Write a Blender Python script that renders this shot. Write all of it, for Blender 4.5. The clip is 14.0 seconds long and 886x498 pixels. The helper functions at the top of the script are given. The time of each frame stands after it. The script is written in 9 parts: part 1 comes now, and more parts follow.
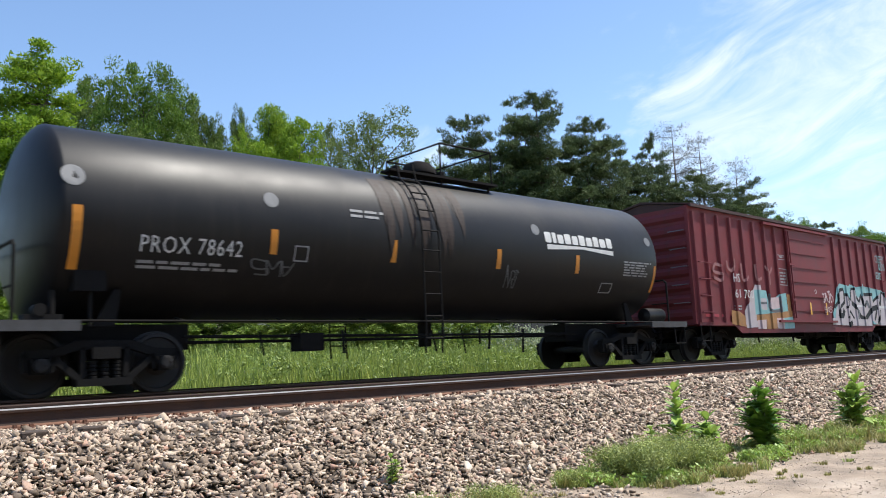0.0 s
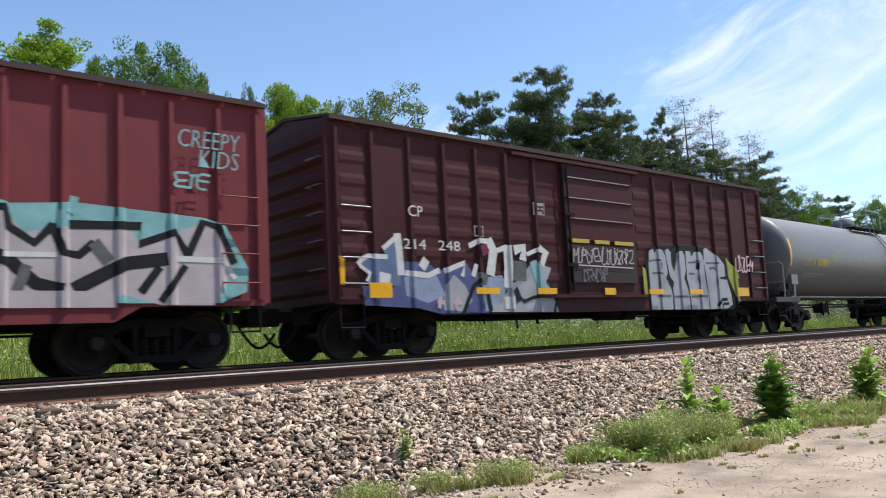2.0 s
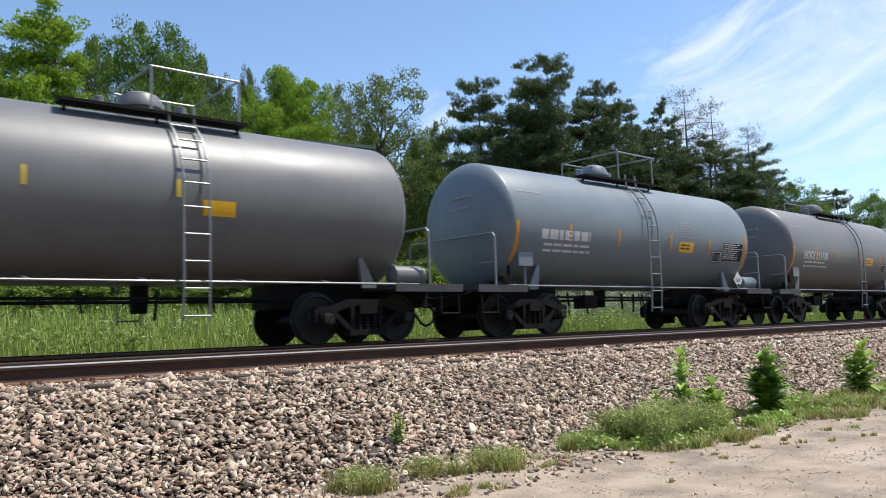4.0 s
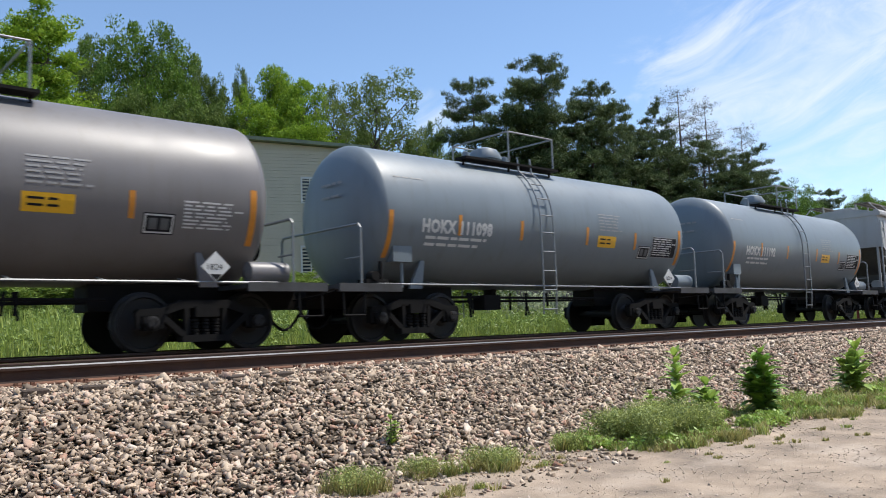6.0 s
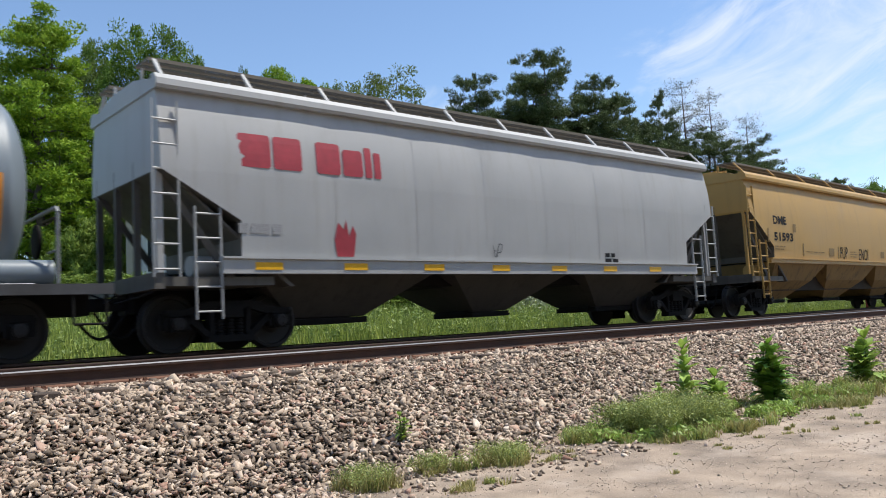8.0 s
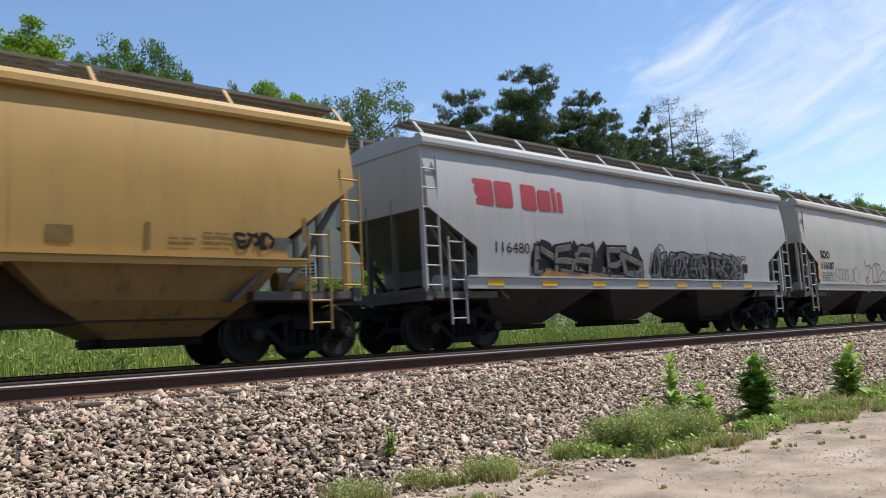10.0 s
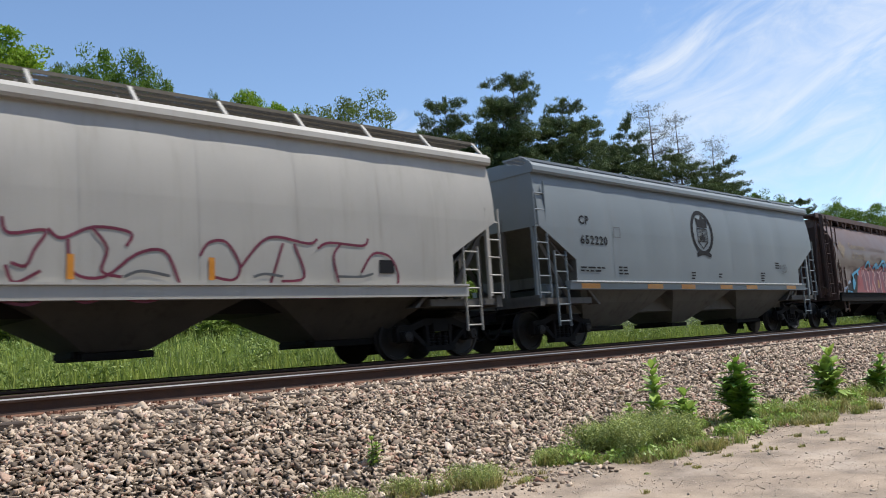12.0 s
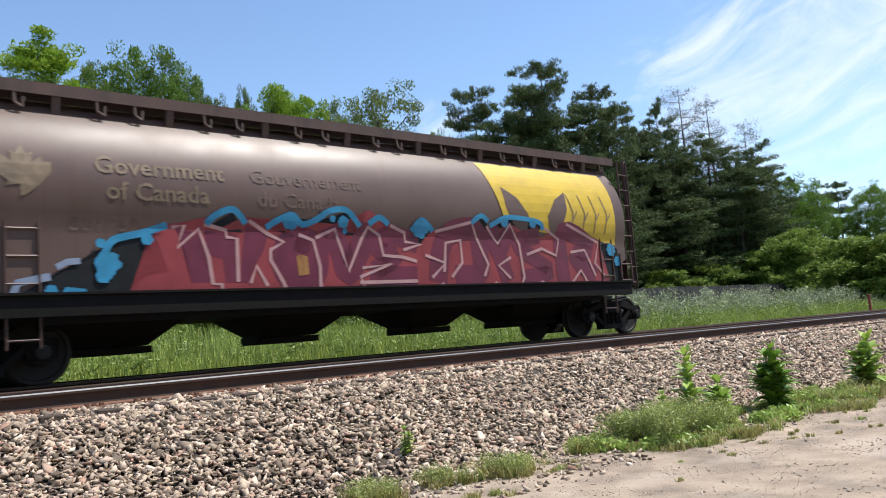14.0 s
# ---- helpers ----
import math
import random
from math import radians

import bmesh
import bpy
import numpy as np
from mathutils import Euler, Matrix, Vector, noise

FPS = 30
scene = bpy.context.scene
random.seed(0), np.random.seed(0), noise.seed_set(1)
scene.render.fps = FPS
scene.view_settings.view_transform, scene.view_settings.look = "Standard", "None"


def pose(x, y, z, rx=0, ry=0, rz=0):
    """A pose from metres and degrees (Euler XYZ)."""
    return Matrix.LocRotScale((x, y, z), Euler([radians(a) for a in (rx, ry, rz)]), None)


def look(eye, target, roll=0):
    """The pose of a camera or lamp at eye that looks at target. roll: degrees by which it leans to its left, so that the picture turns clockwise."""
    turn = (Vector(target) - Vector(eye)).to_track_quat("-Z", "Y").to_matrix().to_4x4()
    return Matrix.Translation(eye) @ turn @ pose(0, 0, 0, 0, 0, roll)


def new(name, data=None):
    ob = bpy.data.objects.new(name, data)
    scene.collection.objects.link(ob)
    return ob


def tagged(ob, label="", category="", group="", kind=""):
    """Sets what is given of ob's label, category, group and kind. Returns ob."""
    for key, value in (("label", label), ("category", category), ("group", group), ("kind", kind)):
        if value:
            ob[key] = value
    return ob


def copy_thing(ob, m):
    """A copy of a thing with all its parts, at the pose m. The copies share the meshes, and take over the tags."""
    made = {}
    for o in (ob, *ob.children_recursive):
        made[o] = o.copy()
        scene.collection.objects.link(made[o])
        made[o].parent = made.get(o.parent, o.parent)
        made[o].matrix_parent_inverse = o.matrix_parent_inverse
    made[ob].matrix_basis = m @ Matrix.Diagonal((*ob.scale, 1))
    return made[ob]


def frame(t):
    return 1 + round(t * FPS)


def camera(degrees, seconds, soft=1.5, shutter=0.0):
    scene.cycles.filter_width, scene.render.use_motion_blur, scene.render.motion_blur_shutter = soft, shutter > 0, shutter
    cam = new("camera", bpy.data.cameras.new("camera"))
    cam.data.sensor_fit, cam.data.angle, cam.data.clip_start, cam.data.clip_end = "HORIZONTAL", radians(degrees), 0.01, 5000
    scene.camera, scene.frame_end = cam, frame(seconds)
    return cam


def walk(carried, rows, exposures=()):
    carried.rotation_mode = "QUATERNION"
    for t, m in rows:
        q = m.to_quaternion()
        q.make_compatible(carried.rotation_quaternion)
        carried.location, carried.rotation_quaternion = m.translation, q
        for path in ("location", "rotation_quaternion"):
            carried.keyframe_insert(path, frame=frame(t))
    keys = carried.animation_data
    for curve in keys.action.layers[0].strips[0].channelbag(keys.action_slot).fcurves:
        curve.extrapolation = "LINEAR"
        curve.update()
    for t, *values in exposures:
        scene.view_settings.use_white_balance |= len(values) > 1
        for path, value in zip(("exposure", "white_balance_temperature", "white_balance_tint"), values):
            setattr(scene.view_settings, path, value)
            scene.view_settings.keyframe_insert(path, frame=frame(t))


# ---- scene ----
# camera: handheld beside the line, it turns and sways a little
# seconds, turn, tilt, lean, and where the phone is held
HELD = [
    (0, -40.976, 8.129, 2.537, -0.047, -8.351, 0.229),
    (0.5, -39.951, 8.181, 3.305, -0.030, -8.340, 0.233),
    (1, -39.481, 7.706, 3.462, -0.024, -8.344, 0.227),
    (1.5, -39.619, 7.141, 3.009, -0.021, -8.341, 0.225),
    (2, -40.145, 6.596, 2.923, -0.020, -8.337, 0.220),
    (2.5, -40.333, 6.269, 2.621, -0.017, -8.329, 0.219),
    (3, -40.104, 5.925, 2.062, -0.010, -8.326, 0.217),
    (5.5, -40.876, 5.444, 1.944, 0.002, -8.323, 0.217),
    (6, -40.841, 5.585, 1.989, -0.000, -8.322, 0.221),
    (6.5, -40.759, 5.506, 2.715, 0.000, -8.330, 0.212),
    (7, -40.166, 5.223, 3.121, 0.005, -8.332, 0.213),
    (9.5, -40.778, 6.152, 3.011, -0.027, -8.356, 0.212),
    (10, -41.097, 6.420, 3.080, -0.020, -8.357, 0.210),
    (10.5, -41.589, 6.599, 3.020, -0.017, -8.371, 0.213),
    (11, -42.298, 6.694, 3.154, -0.016, -8.375, 0.212),
    (11.5, -42.367, 6.736, 3.434, -0.030, -8.383, 0.219),
    (12, -42.210, 6.892, 3.783, -0.030, -8.387, 0.216),
    (12.5, -42.601, 6.760, 4.037, -0.020, -8.391, 0.210),
    (13, -42.874, 6.364, 4.170, -0.009, -8.387, 0.208),
    (13.5, -42.524, 6.161, 4.136, -0.013, -8.391, 0.209),
    (14, -40.014, 6.334, 4.432, -0.028, -8.391, 0.214)]
EYE = (0.0, -8.33, 0.212)
cam = camera(57.5, 14.0, soft=0.95, shutter=0.12)
# the phone's own exposure drifts as dark and pale cars pass
EXPOSURE = [(0, 0.36), (0.5, 0.34), (1.5, 0.28), (3, 0.22), (5.5, 0.14), (7, 0.08), (9.5, 0.06), (11, -0.04), (12.5, 0.02), (13.2, 0.1), (14, 0.27)]
walk(cam, [(t, pose(x, y, z, 90 + pitch, roll, yaw)) for t, yaw, pitch, roll, x, y, z in HELD], EXPOSURE)

# how far the train has run, by seconds
RUN = [(0, 0.00), (1, 14.25), (2, 28.44), (3, 42.59), (4, 56.75), (5, 71.01), (6, 85.37), (7, 99.82), (8, 114.34), (9, 128.91), (10, 143.52), (11, 158.18), (12, 172.88), (13, 187.64), (14, 202.44)]

def run(t):
    """Metres run at a time, smoothly between the seconds."""
    k = min(int(t), len(RUN) - 2)
    p = [RUN[min(max(k + d, 0), len(RUN) - 1)][1] for d in (-1, 0, 1, 2)]
    if k == 0:
        p[0] = 2 * p[1] - p[2]
    if k == len(RUN) - 2:
        p[3] = 2 * p[2] - p[1]
    u = t - k
    return 0.5 * (2 * p[1] + (p[2] - p[0]) * u + (2 * p[0] - 5 * p[1] + 4 * p[2] - p[3]) * u * u + (3 * p[1] - p[0] - 3 * p[2] + p[3]) * u ** 3)


def bend(x):
    """How far both tracks swing away in an easy curve up the line."""
    q = np.clip(np.asarray(x, dtype=float) - 8.0, 0.0, 52.0)
    return 0.0011 * q * q + 0.1144 * np.maximum(np.asarray(x, dtype=float) - 60.0, 0.0)


# ---- light ----
SUN = Vector((0.40, -0.20, 0.88)).normalized()
world = bpy.data.worlds.new("sky")
scene.world = world
world.use_nodes = True
wn, wl = world.node_tree.nodes, world.node_tree.links
wn.clear()
w_out = wn.new("ShaderNodeOutputWorld")
w_bg = wn.new("ShaderNodeBackground")
w_sky = wn.new("ShaderNodeTexSky")
w_sky.sky_type = "NISHITA"
w_sky.sun_disc = False
w_sky.sun_elevation = math.asin(SUN.z)
w_sky.sun_rotation = math.atan2(SUN.x, SUN.y)
w_sky.dust_density, w_sky.ozone_density, w_sky.altitude = 0.3, 2.4, 500
w_bg.inputs[1].default_value = 0.174
# thin cirrus: long streaks that fan up from the far end of the line, and one small patch
CIRRUS, ALONG, ACROSS = Vector((0.8741, 0.4080, 0.2637)), Vector((0.3155, -0.8896, 0.3304)), Vector((0.3694, -0.2056, -0.9063))
w_tc = wn.new("ShaderNodeTexCoord")


def sky_math(operation, a, b=None, c=None):
    nd = wn.new("ShaderNodeMath")
    nd.operation = operation
    for k, q in enumerate((a, b, c)):
        if isinstance(q, (int, float)):
            nd.inputs[k].default_value = q
        elif q is not None:
            wl.new(q, nd.inputs[k])
    return nd.outputs[0]


def sky_dot(axis):
    nd = wn.new("ShaderNodeVectorMath")
    nd.operation = "DOT_PRODUCT"
    nd.inputs[1].default_value = axis
    wl.new(w_tc.outputs["Generated"], nd.inputs[0])
    return nd.outputs["Value"]


def sky_range(value, a, b, lo, hi):
    nd = wn.new("ShaderNodeMapRange")
    nd.interpolation_type = "SMOOTHSTEP"
    wl.new(value, nd.inputs[0])
    for k, q in enumerate((a, b, lo, hi)):
        nd.inputs[k + 1].default_value = q
    return nd.outputs[0]


def sky_noise(u, v, su, sv, detail, rough, bend, shift):
    co = wn.new("ShaderNodeCombineXYZ")
    wl.new(sky_math("MULTIPLY", u, su), co.inputs[0])
    wl.new(sky_math("MULTIPLY", v, sv), co.inputs[1])
    co.inputs[2].default_value = shift
    nd = wn.new("ShaderNodeTexNoise")
    nd.inputs["Scale"].default_value, nd.inputs["Detail"].default_value = 1.0, detail
    nd.inputs["Roughness"].default_value, nd.inputs["Distortion"].default_value = rough, bend
    wl.new(co.outputs[0], nd.inputs["Vector"])
    return nd.outputs["Fac"]


w_u, w_v = sky_dot(ALONG), sky_dot(ACROSS)
w_streak = sky_noise(w_u, w_v, 7.0, 15.0, 9.0, 0.62, 1.3, 2.3)
w_patch = sky_noise(w_u, w_v, 5.0, 9.0, 4.0, 0.5, 0.4, 7.1)
# the band is wider towards its upper end and thins out below and ahead
w_off = sky_math("ABSOLUTE", sky_math("SUBTRACT", w_v, sky_math("MULTIPLY", w_u, 0.10)))
w_wide = sky_range(w_u, -0.22, 0.10, 0.07, 0.24)
w_band = sky_range(sky_math("DIVIDE", w_off, w_wide), 0.1, 1.3, 0.32, 0.0)
w_reach = sky_range(w_u, -0.30, -0.06, -0.26, 0.0)
w_spot = sky_range(sky_dot(Vector((0.6302, 0.7326, 0.2572)).normalized()), 0.9984, 1.0, 0.0, 0.42)
w_thick = sky_math("ADD", sky_math("MULTIPLY_ADD", w_patch, 0.55, w_streak), sky_math("ADD", sky_math("ADD", w_band, w_reach), w_spot))
w_cloud = sky_range(w_thick, 0.79, 1.36, 0.0, 0.80)
w_mix = wn.new("ShaderNodeMixRGB")
w_mix.inputs[2].default_value = (5.0, 5.35, 5.8, 1)
w_hue = wn.new("ShaderNodeHueSaturation")
w_hue.inputs["Saturation"].default_value = 1.02
wl.new(w_sky.outputs[0], w_hue.inputs["Color"])
wl.new(w_cloud, w_mix.inputs[0])
wl.new(w_hue.outputs[0], w_mix.inputs[1])
wl.new(w_mix.outputs[0], w_bg.inputs[0])
wl.new(w_bg.outputs[0], w_out.inputs[0])
sun_data = bpy.data.lights.new("sun", "SUN")
sun_data.energy, sun_data.angle, sun_data.color = 5.0, radians(0.53), (1.0, 0.955, 0.88)
sun = new("sun", sun_data)
sun.matrix_world = look(SUN * 60, (0, 0, 0))


# ---- materials ----
def mat(name, rgb, rough=0.6, metal=0.0, vary=0.25, scale=6.0, fine=60.0, bump=0.0, streak=0.0, dirt=None,
        dirt_amount=0.0, rnd=0.0, stretch=(1, 1, 1), spec=0.5, island=0.0, trans=0.0):
    """A painted, worn or natural surface: colour varied at two scales, streaks, dirt patches, fine relief."""
    m = bpy.data.materials.new(name)
    m.use_nodes = True
    n, l = m.node_tree.nodes, m.node_tree.links
    b = n["Principled BSDF"]
    b.inputs["Metallic"].default_value = metal
    b.inputs["Specular IOR Level"].default_value = spec
    tc = n.new("ShaderNodeTexCoord")
    mp = n.new("ShaderNodeMapping")
    mp.inputs["Scale"].default_value = stretch
    l.new(tc.outputs["Object"], mp.inputs[0])
    big, small = n.new("ShaderNodeTexNoise"), n.new("ShaderNodeTexNoise")
    for t, s, dt in ((big, scale, 5.0), (small, fine, 4.0)):
        t.inputs["Scale"].default_value = s
        t.inputs["Detail"].default_value = dt
        l.new(mp.outputs[0], t.inputs["Vector"])
    mul = n.new("ShaderNodeMath")
    mul.operation = "MULTIPLY_ADD"
    l.new(small.outputs["Fac"], mul.inputs[0])
    mul.inputs[1].default_value = 0.45
    l.new(big.outputs["Fac"], mul.inputs[2])
    rng = n.new("ShaderNodeMapRange")
    l.new(mul.outputs[0], rng.inputs[0])
    rng.inputs[1].default_value, rng.inputs[2].default_value = 0.42, 1.03
    rng.inputs[3].default_value, rng.inputs[4].default_value = 1 - vary, 1 + vary
    base = n.new("ShaderNodeMixRGB")
    base.blend_type = "MULTIPLY"
    base.inputs[0].default_value = 1.0
    base.inputs[1].default_value = (*rgb, 1)
    l.new(rng.outputs[0], base.inputs[2])
    col = base.outputs[0]
    if dirt:
        st = n.new("ShaderNodeTexNoise")
        sm = n.new("ShaderNodeMapping")
        sm.inputs["Scale"].default_value = (3.0, 3.0, 0.25) if streak else (0.8, 0.8, 0.8)
        l.new(tc.outputs["Object"], sm.inputs[0])
        l.new(sm.outputs[0], st.inputs["Vector"])
        st.inputs["Scale"].default_value = 1.6
        st.inputs["Detail"].default_value = 7.0
        st.inputs["Roughness"].default_value = 0.62
        dr = n.new("ShaderNodeMapRange")
        dr.interpolation_type = "SMOOTHSTEP"
        l.new(st.outputs["Fac"], dr.inputs[0])
        dr.inputs[1].default_value, dr.inputs[2].default_value = 0.48, 0.74
        dr.inputs[3].default_value, dr.inputs[4].default_value = 0.0, dirt_amount
        mx = n.new("ShaderNodeMixRGB")
        l.new(dr.outputs[0], mx.inputs[0])
        l.new(col, mx.inputs[1])
        mx.inputs[2].default_value = (*dirt, 1)
        col = mx.outputs[0]
    if rnd or island:
        hs = n.new("ShaderNodeHueSaturation")
        if island:
            src = n.new("ShaderNodeNewGeometry").outputs["Random Per Island"]
        else:
            src = n.new("ShaderNodeObjectInfo").outputs["Random"]
        a = island or rnd
        vr, hr = n.new("ShaderNodeMapRange"), n.new("ShaderNodeMapRange")
        l.new(src, vr.inputs[0])
        vr.inputs[3].default_value, vr.inputs[4].default_value = 1 - a, 1 + a
        l.new(src, hr.inputs[0])
        hr.inputs[3].default_value, hr.inputs[4].default_value = 0.5 + 0.05 * a, 0.5 - 0.05 * a
        l.new(vr.outputs[0], hs.inputs["Value"])
        l.new(hr.outputs[0], hs.inputs["Hue"])
        l.new(col, hs.inputs["Color"])
        col = hs.outputs[0]
    l.new(col, b.inputs["Base Color"])
    rr = n.new("ShaderNodeMapRange")
    l.new(big.outputs["Fac"], rr.inputs[0])
    rr.inputs[3].default_value, rr.inputs[4].default_value = max(rough - 0.12, 0.05), min(rough + 0.12, 1)
    l.new(rr.outputs[0], b.inputs["Roughness"])
    if bump:
        bp = n.new("ShaderNodeBump")
        bp.inputs["Strength"].default_value = min(bump, 1)
        bp.inputs["Distance"].default_value = 0.02
        l.new(mul.outputs[0], bp.inputs["Height"])
        l.new(bp.outputs[0], b.inputs["Normal"])
    if trans:
        t = n.new("ShaderNodeBsdfTranslucent")
        l.new(col, t.inputs["Color"])
        ms = n.new("ShaderNodeMixShader")
        ms.inputs[0].default_value = trans
        l.new(b.outputs[0], ms.inputs[1])
        l.new(t.outputs[0], ms.inputs[2])
        l.new(ms.outputs[0], n["Material Output"].inputs["Surface"])
    return m


M_BLACK = mat("black tank paint", (0.0085, 0.0082, 0.0084), 0.46, vary=0.3, scale=1.2, dirt=(0.028, 0.024, 0.021), dirt_amount=0.3, streak=1, spec=0.3)
M_GREYTANK = mat("warm grey tank paint", (0.150, 0.150, 0.150), 0.44, vary=0.12, scale=1.0, dirt=(0.10, 0.085, 0.07), dirt_amount=0.3, streak=1)
M_BLUETANK = mat("blue-grey tank paint", (0.168, 0.200, 0.224), 0.44, vary=0.1, scale=1.0, dirt=(0.11, 0.11, 0.11), dirt_amount=0.25, streak=1)
M_BROWNGREY = mat("sun-worn grey tank paint", (0.166, 0.157, 0.156), 0.45, vary=0.12, scale=1.0, dirt=(0.13, 0.11, 0.09), dirt_amount=0.3, streak=1)
M_RED = mat("faded oxide red boxcar paint", (0.185, 0.036, 0.041), 0.62, vary=0.16, scale=1.6, spec=0.25, dirt=(0.12, 0.045, 0.04), dirt_amount=0.5, streak=1, bump=0.06)
M_BROWN = mat("dull brown boxcar paint", (0.061, 0.0178, 0.0188), 0.66, vary=0.2, scale=1.6, spec=0.22, dirt=(0.040, 0.018, 0.017), dirt_amount=0.5, streak=1, bump=0.06)
M_YELLOW = mat("buff yellow hopper paint", (0.42, 0.255, 0.07), 0.55, vary=0.08, scale=1.0, dirt=(0.27, 0.17, 0.06), dirt_amount=0.35, streak=1)
M_WHITE = mat("off-white hopper paint", (0.385, 0.387, 0.38), 0.55, vary=0.08, scale=1.0, dirt=(0.31, 0.29, 0.26), dirt_amount=0.4, streak=1)
M_CREAM = mat("dusty cream hopper paint", (0.41, 0.39, 0.35), 0.58, vary=0.08, scale=1.0, dirt=(0.30, 0.27, 0.22), dirt_amount=0.4, streak=1)
M_SLATE = mat("pale slate grey hopper paint", (0.186, 0.214, 0.228), 0.5, spec=0.35, vary=0.08, scale=1.0, dirt=(0.2, 0.2, 0.2), dirt_amount=0.3, streak=1)
M_RUSTBROWN = mat("weathered brown hopper paint", (0.118, 0.072, 0.057), 0.46, vary=0.16, scale=1.2, dirt=(0.10, 0.05, 0.035), dirt_amount=0.5, streak=1)
M_GRIME = mat("grimy dark steel", (0.0125, 0.0117, 0.0112), 0.85, vary=0.3, scale=5, bump=0.2, dirt=(0.018, 0.014, 0.012), dirt_amount=0.5, spec=0.15)
# recess shade is put into this base colour, with dust streaks over it
M_DARKSLOPE = mat("dusty shade-dark slope sheet", (0.10, 0.092, 0.08), 0.75, vary=0.2, scale=2, dirt=(0.05, 0.045, 0.04), dirt_amount=0.6, streak=1)
M_WHEEL = mat("rolled wheel steel", (0.019, 0.017, 0.016), 0.65, metal=0.2, vary=0.3, scale=9)
M_RAILSIDE = mat("rusty rail steel", (0.060, 0.033, 0.023), 0.85, vary=0.3, scale=7, bump=0.2, dirt=(0.03, 0.02, 0.017), dirt_amount=0.5)
M_RAILTOP = mat("polished rail head", (0.4, 0.39, 0.39), 0.12, metal=1.0, vary=0.1, scale=4, stretch=(0.2, 6, 6))
# pale corner for the nearest rail only; its sun highlight is in the colour
M_RAILEDGE = mat("sunlit worn rail corner", (0.24, 0.235, 0.235), 0.45, metal=0.4, vary=0.15, scale=4, stretch=(0.2, 6, 6))
M_TIE = mat("creosoted tie timber", (0.07, 0.05, 0.038), 0.9, vary=0.35, scale=5, bump=0.5, stretch=(4, 0.6, 4))
M_PLATE = mat("rusty tie plate", (0.16, 0.075, 0.045), 0.85, vary=0.35, scale=12, bump=0.3)
def stone_material(name, by_island):
    """Crushed rock of mixed colours: each stone takes one from dark grey to tan, with grain."""
    m = mat(name, (1, 1, 1), 0.9, vary=0.22, scale=20, fine=110, bump=0.3)
    n, l = m.node_tree.nodes, m.node_tree.links
    ramp = n.new("ShaderNodeValToRGB")
    src = n.new("ShaderNodeNewGeometry").outputs["Random Per Island"] if by_island else n.new("ShaderNodeObjectInfo").outputs["Random"]
    l.new(src, ramp.inputs[0])
    el = ramp.color_ramp.elements
    stops = [(0.0, (0.12, 0.090, 0.066)), (0.2, (0.20, 0.150, 0.110)), (0.4, (0.33, 0.252, 0.184)), (0.6, (0.46, 0.358, 0.266)), (0.78, (0.60, 0.485, 0.370)), (0.9, (0.36, 0.205, 0.145)), (1.0, (0.70, 0.60, 0.49))]
    el[0].position, el[0].color = stops[0][0], (*stops[0][1], 1)
    el[1].position, el[1].color = stops[-1][0], (*stops[-1][1], 1)
    for p, q in stops[1:-1]:
        e = el.new(p)
        e.color = (*q, 1)
    for node in n:
        if node.type == "MIX_RGB" and node.blend_type == "MULTIPLY":
            l.new(ramp.outputs[0], node.inputs[1])
    return m


M_STONE = stone_material("grey-brown crushed ballast", True)
M_DECK = mat("dusty end deck plate", (0.06, 0.06, 0.062), 0.8, vary=0.3, scale=4, dirt=(0.03, 0.026, 0.022), dirt_amount=0.6)
# stands in for the shaded slopes between the yellow car's bays
M_BAYSHADE = mat("shade-dark brown bay divider", (0.030, 0.020, 0.013), 0.85, vary=0.3, scale=3)
M_PEBBLE = mat("pale lot pebbles", (0.42, 0.345, 0.27), 0.9, vary=0.2, scale=20, island=0.3)
M_SCREEN = mat("dusty steel mesh", (0.15, 0.13, 0.10), 0.7, metal=0.2, vary=0.2, scale=8)
M_STONEPART = stone_material("crushed ballast stone", False)
# bed colour carries the contact shade seen between the stones
M_BED = mat("shade-dark ballast fines", (0.07, 0.052, 0.037), 0.95, vary=0.4, scale=22, fine=120, bump=0.8)
M_GREEN = mat("meadow soil and low green", (0.09, 0.115, 0.035), 0.95, vary=0.4, scale=1.2, fine=30, bump=0.4)
M_MARK_W = mat("white stencil paint", (0.62, 0.62, 0.6), 0.6, vary=0.12, scale=8)
M_MARK_K = mat("black stencil paint", (0.014, 0.014, 0.016), 0.7, vary=0.2, scale=8, spec=0.2)
M_MARK_DK = mat("faded dark stencil paint", (0.2, 0.125, 0.035), 0.6, vary=0.2, scale=8)
M_MARK_Y = mat("yellow stencil paint", (0.50, 0.36, 0.05), 0.6, vary=0.15, scale=8)
M_MARK_O = mat("orange reflective tape", (0.62, 0.24, 0.025), 0.45, vary=0.12, scale=9)
M_MARK_AM = mat("amber reflective tape", (0.80, 0.42, 0.01), 0.4, vary=0.1, scale=9)
M_MARK_R = mat("faded red lettering", (0.34, 0.03, 0.045), 0.6, vary=0.2, scale=8)
M_MARK_SOFT = mat("worn pale stencil", (0.30, 0.30, 0.30), 0.65, vary=0.25, scale=30)
M_STEELGREY = mat("galvanised bar", (0.24, 0.25, 0.255), 0.45, metal=0.4, vary=0.12, scale=14)
# bay paints: road dirt, plus underside shade put into the base colour
M_DIRTSHADE = mat("dirty shade-dark lower hopper sheet", (0.05, 0.045, 0.038), 0.85, vary=0.3, scale=1.5, dirt=(0.03, 0.026, 0.022), dirt_amount=0.8, streak=1)
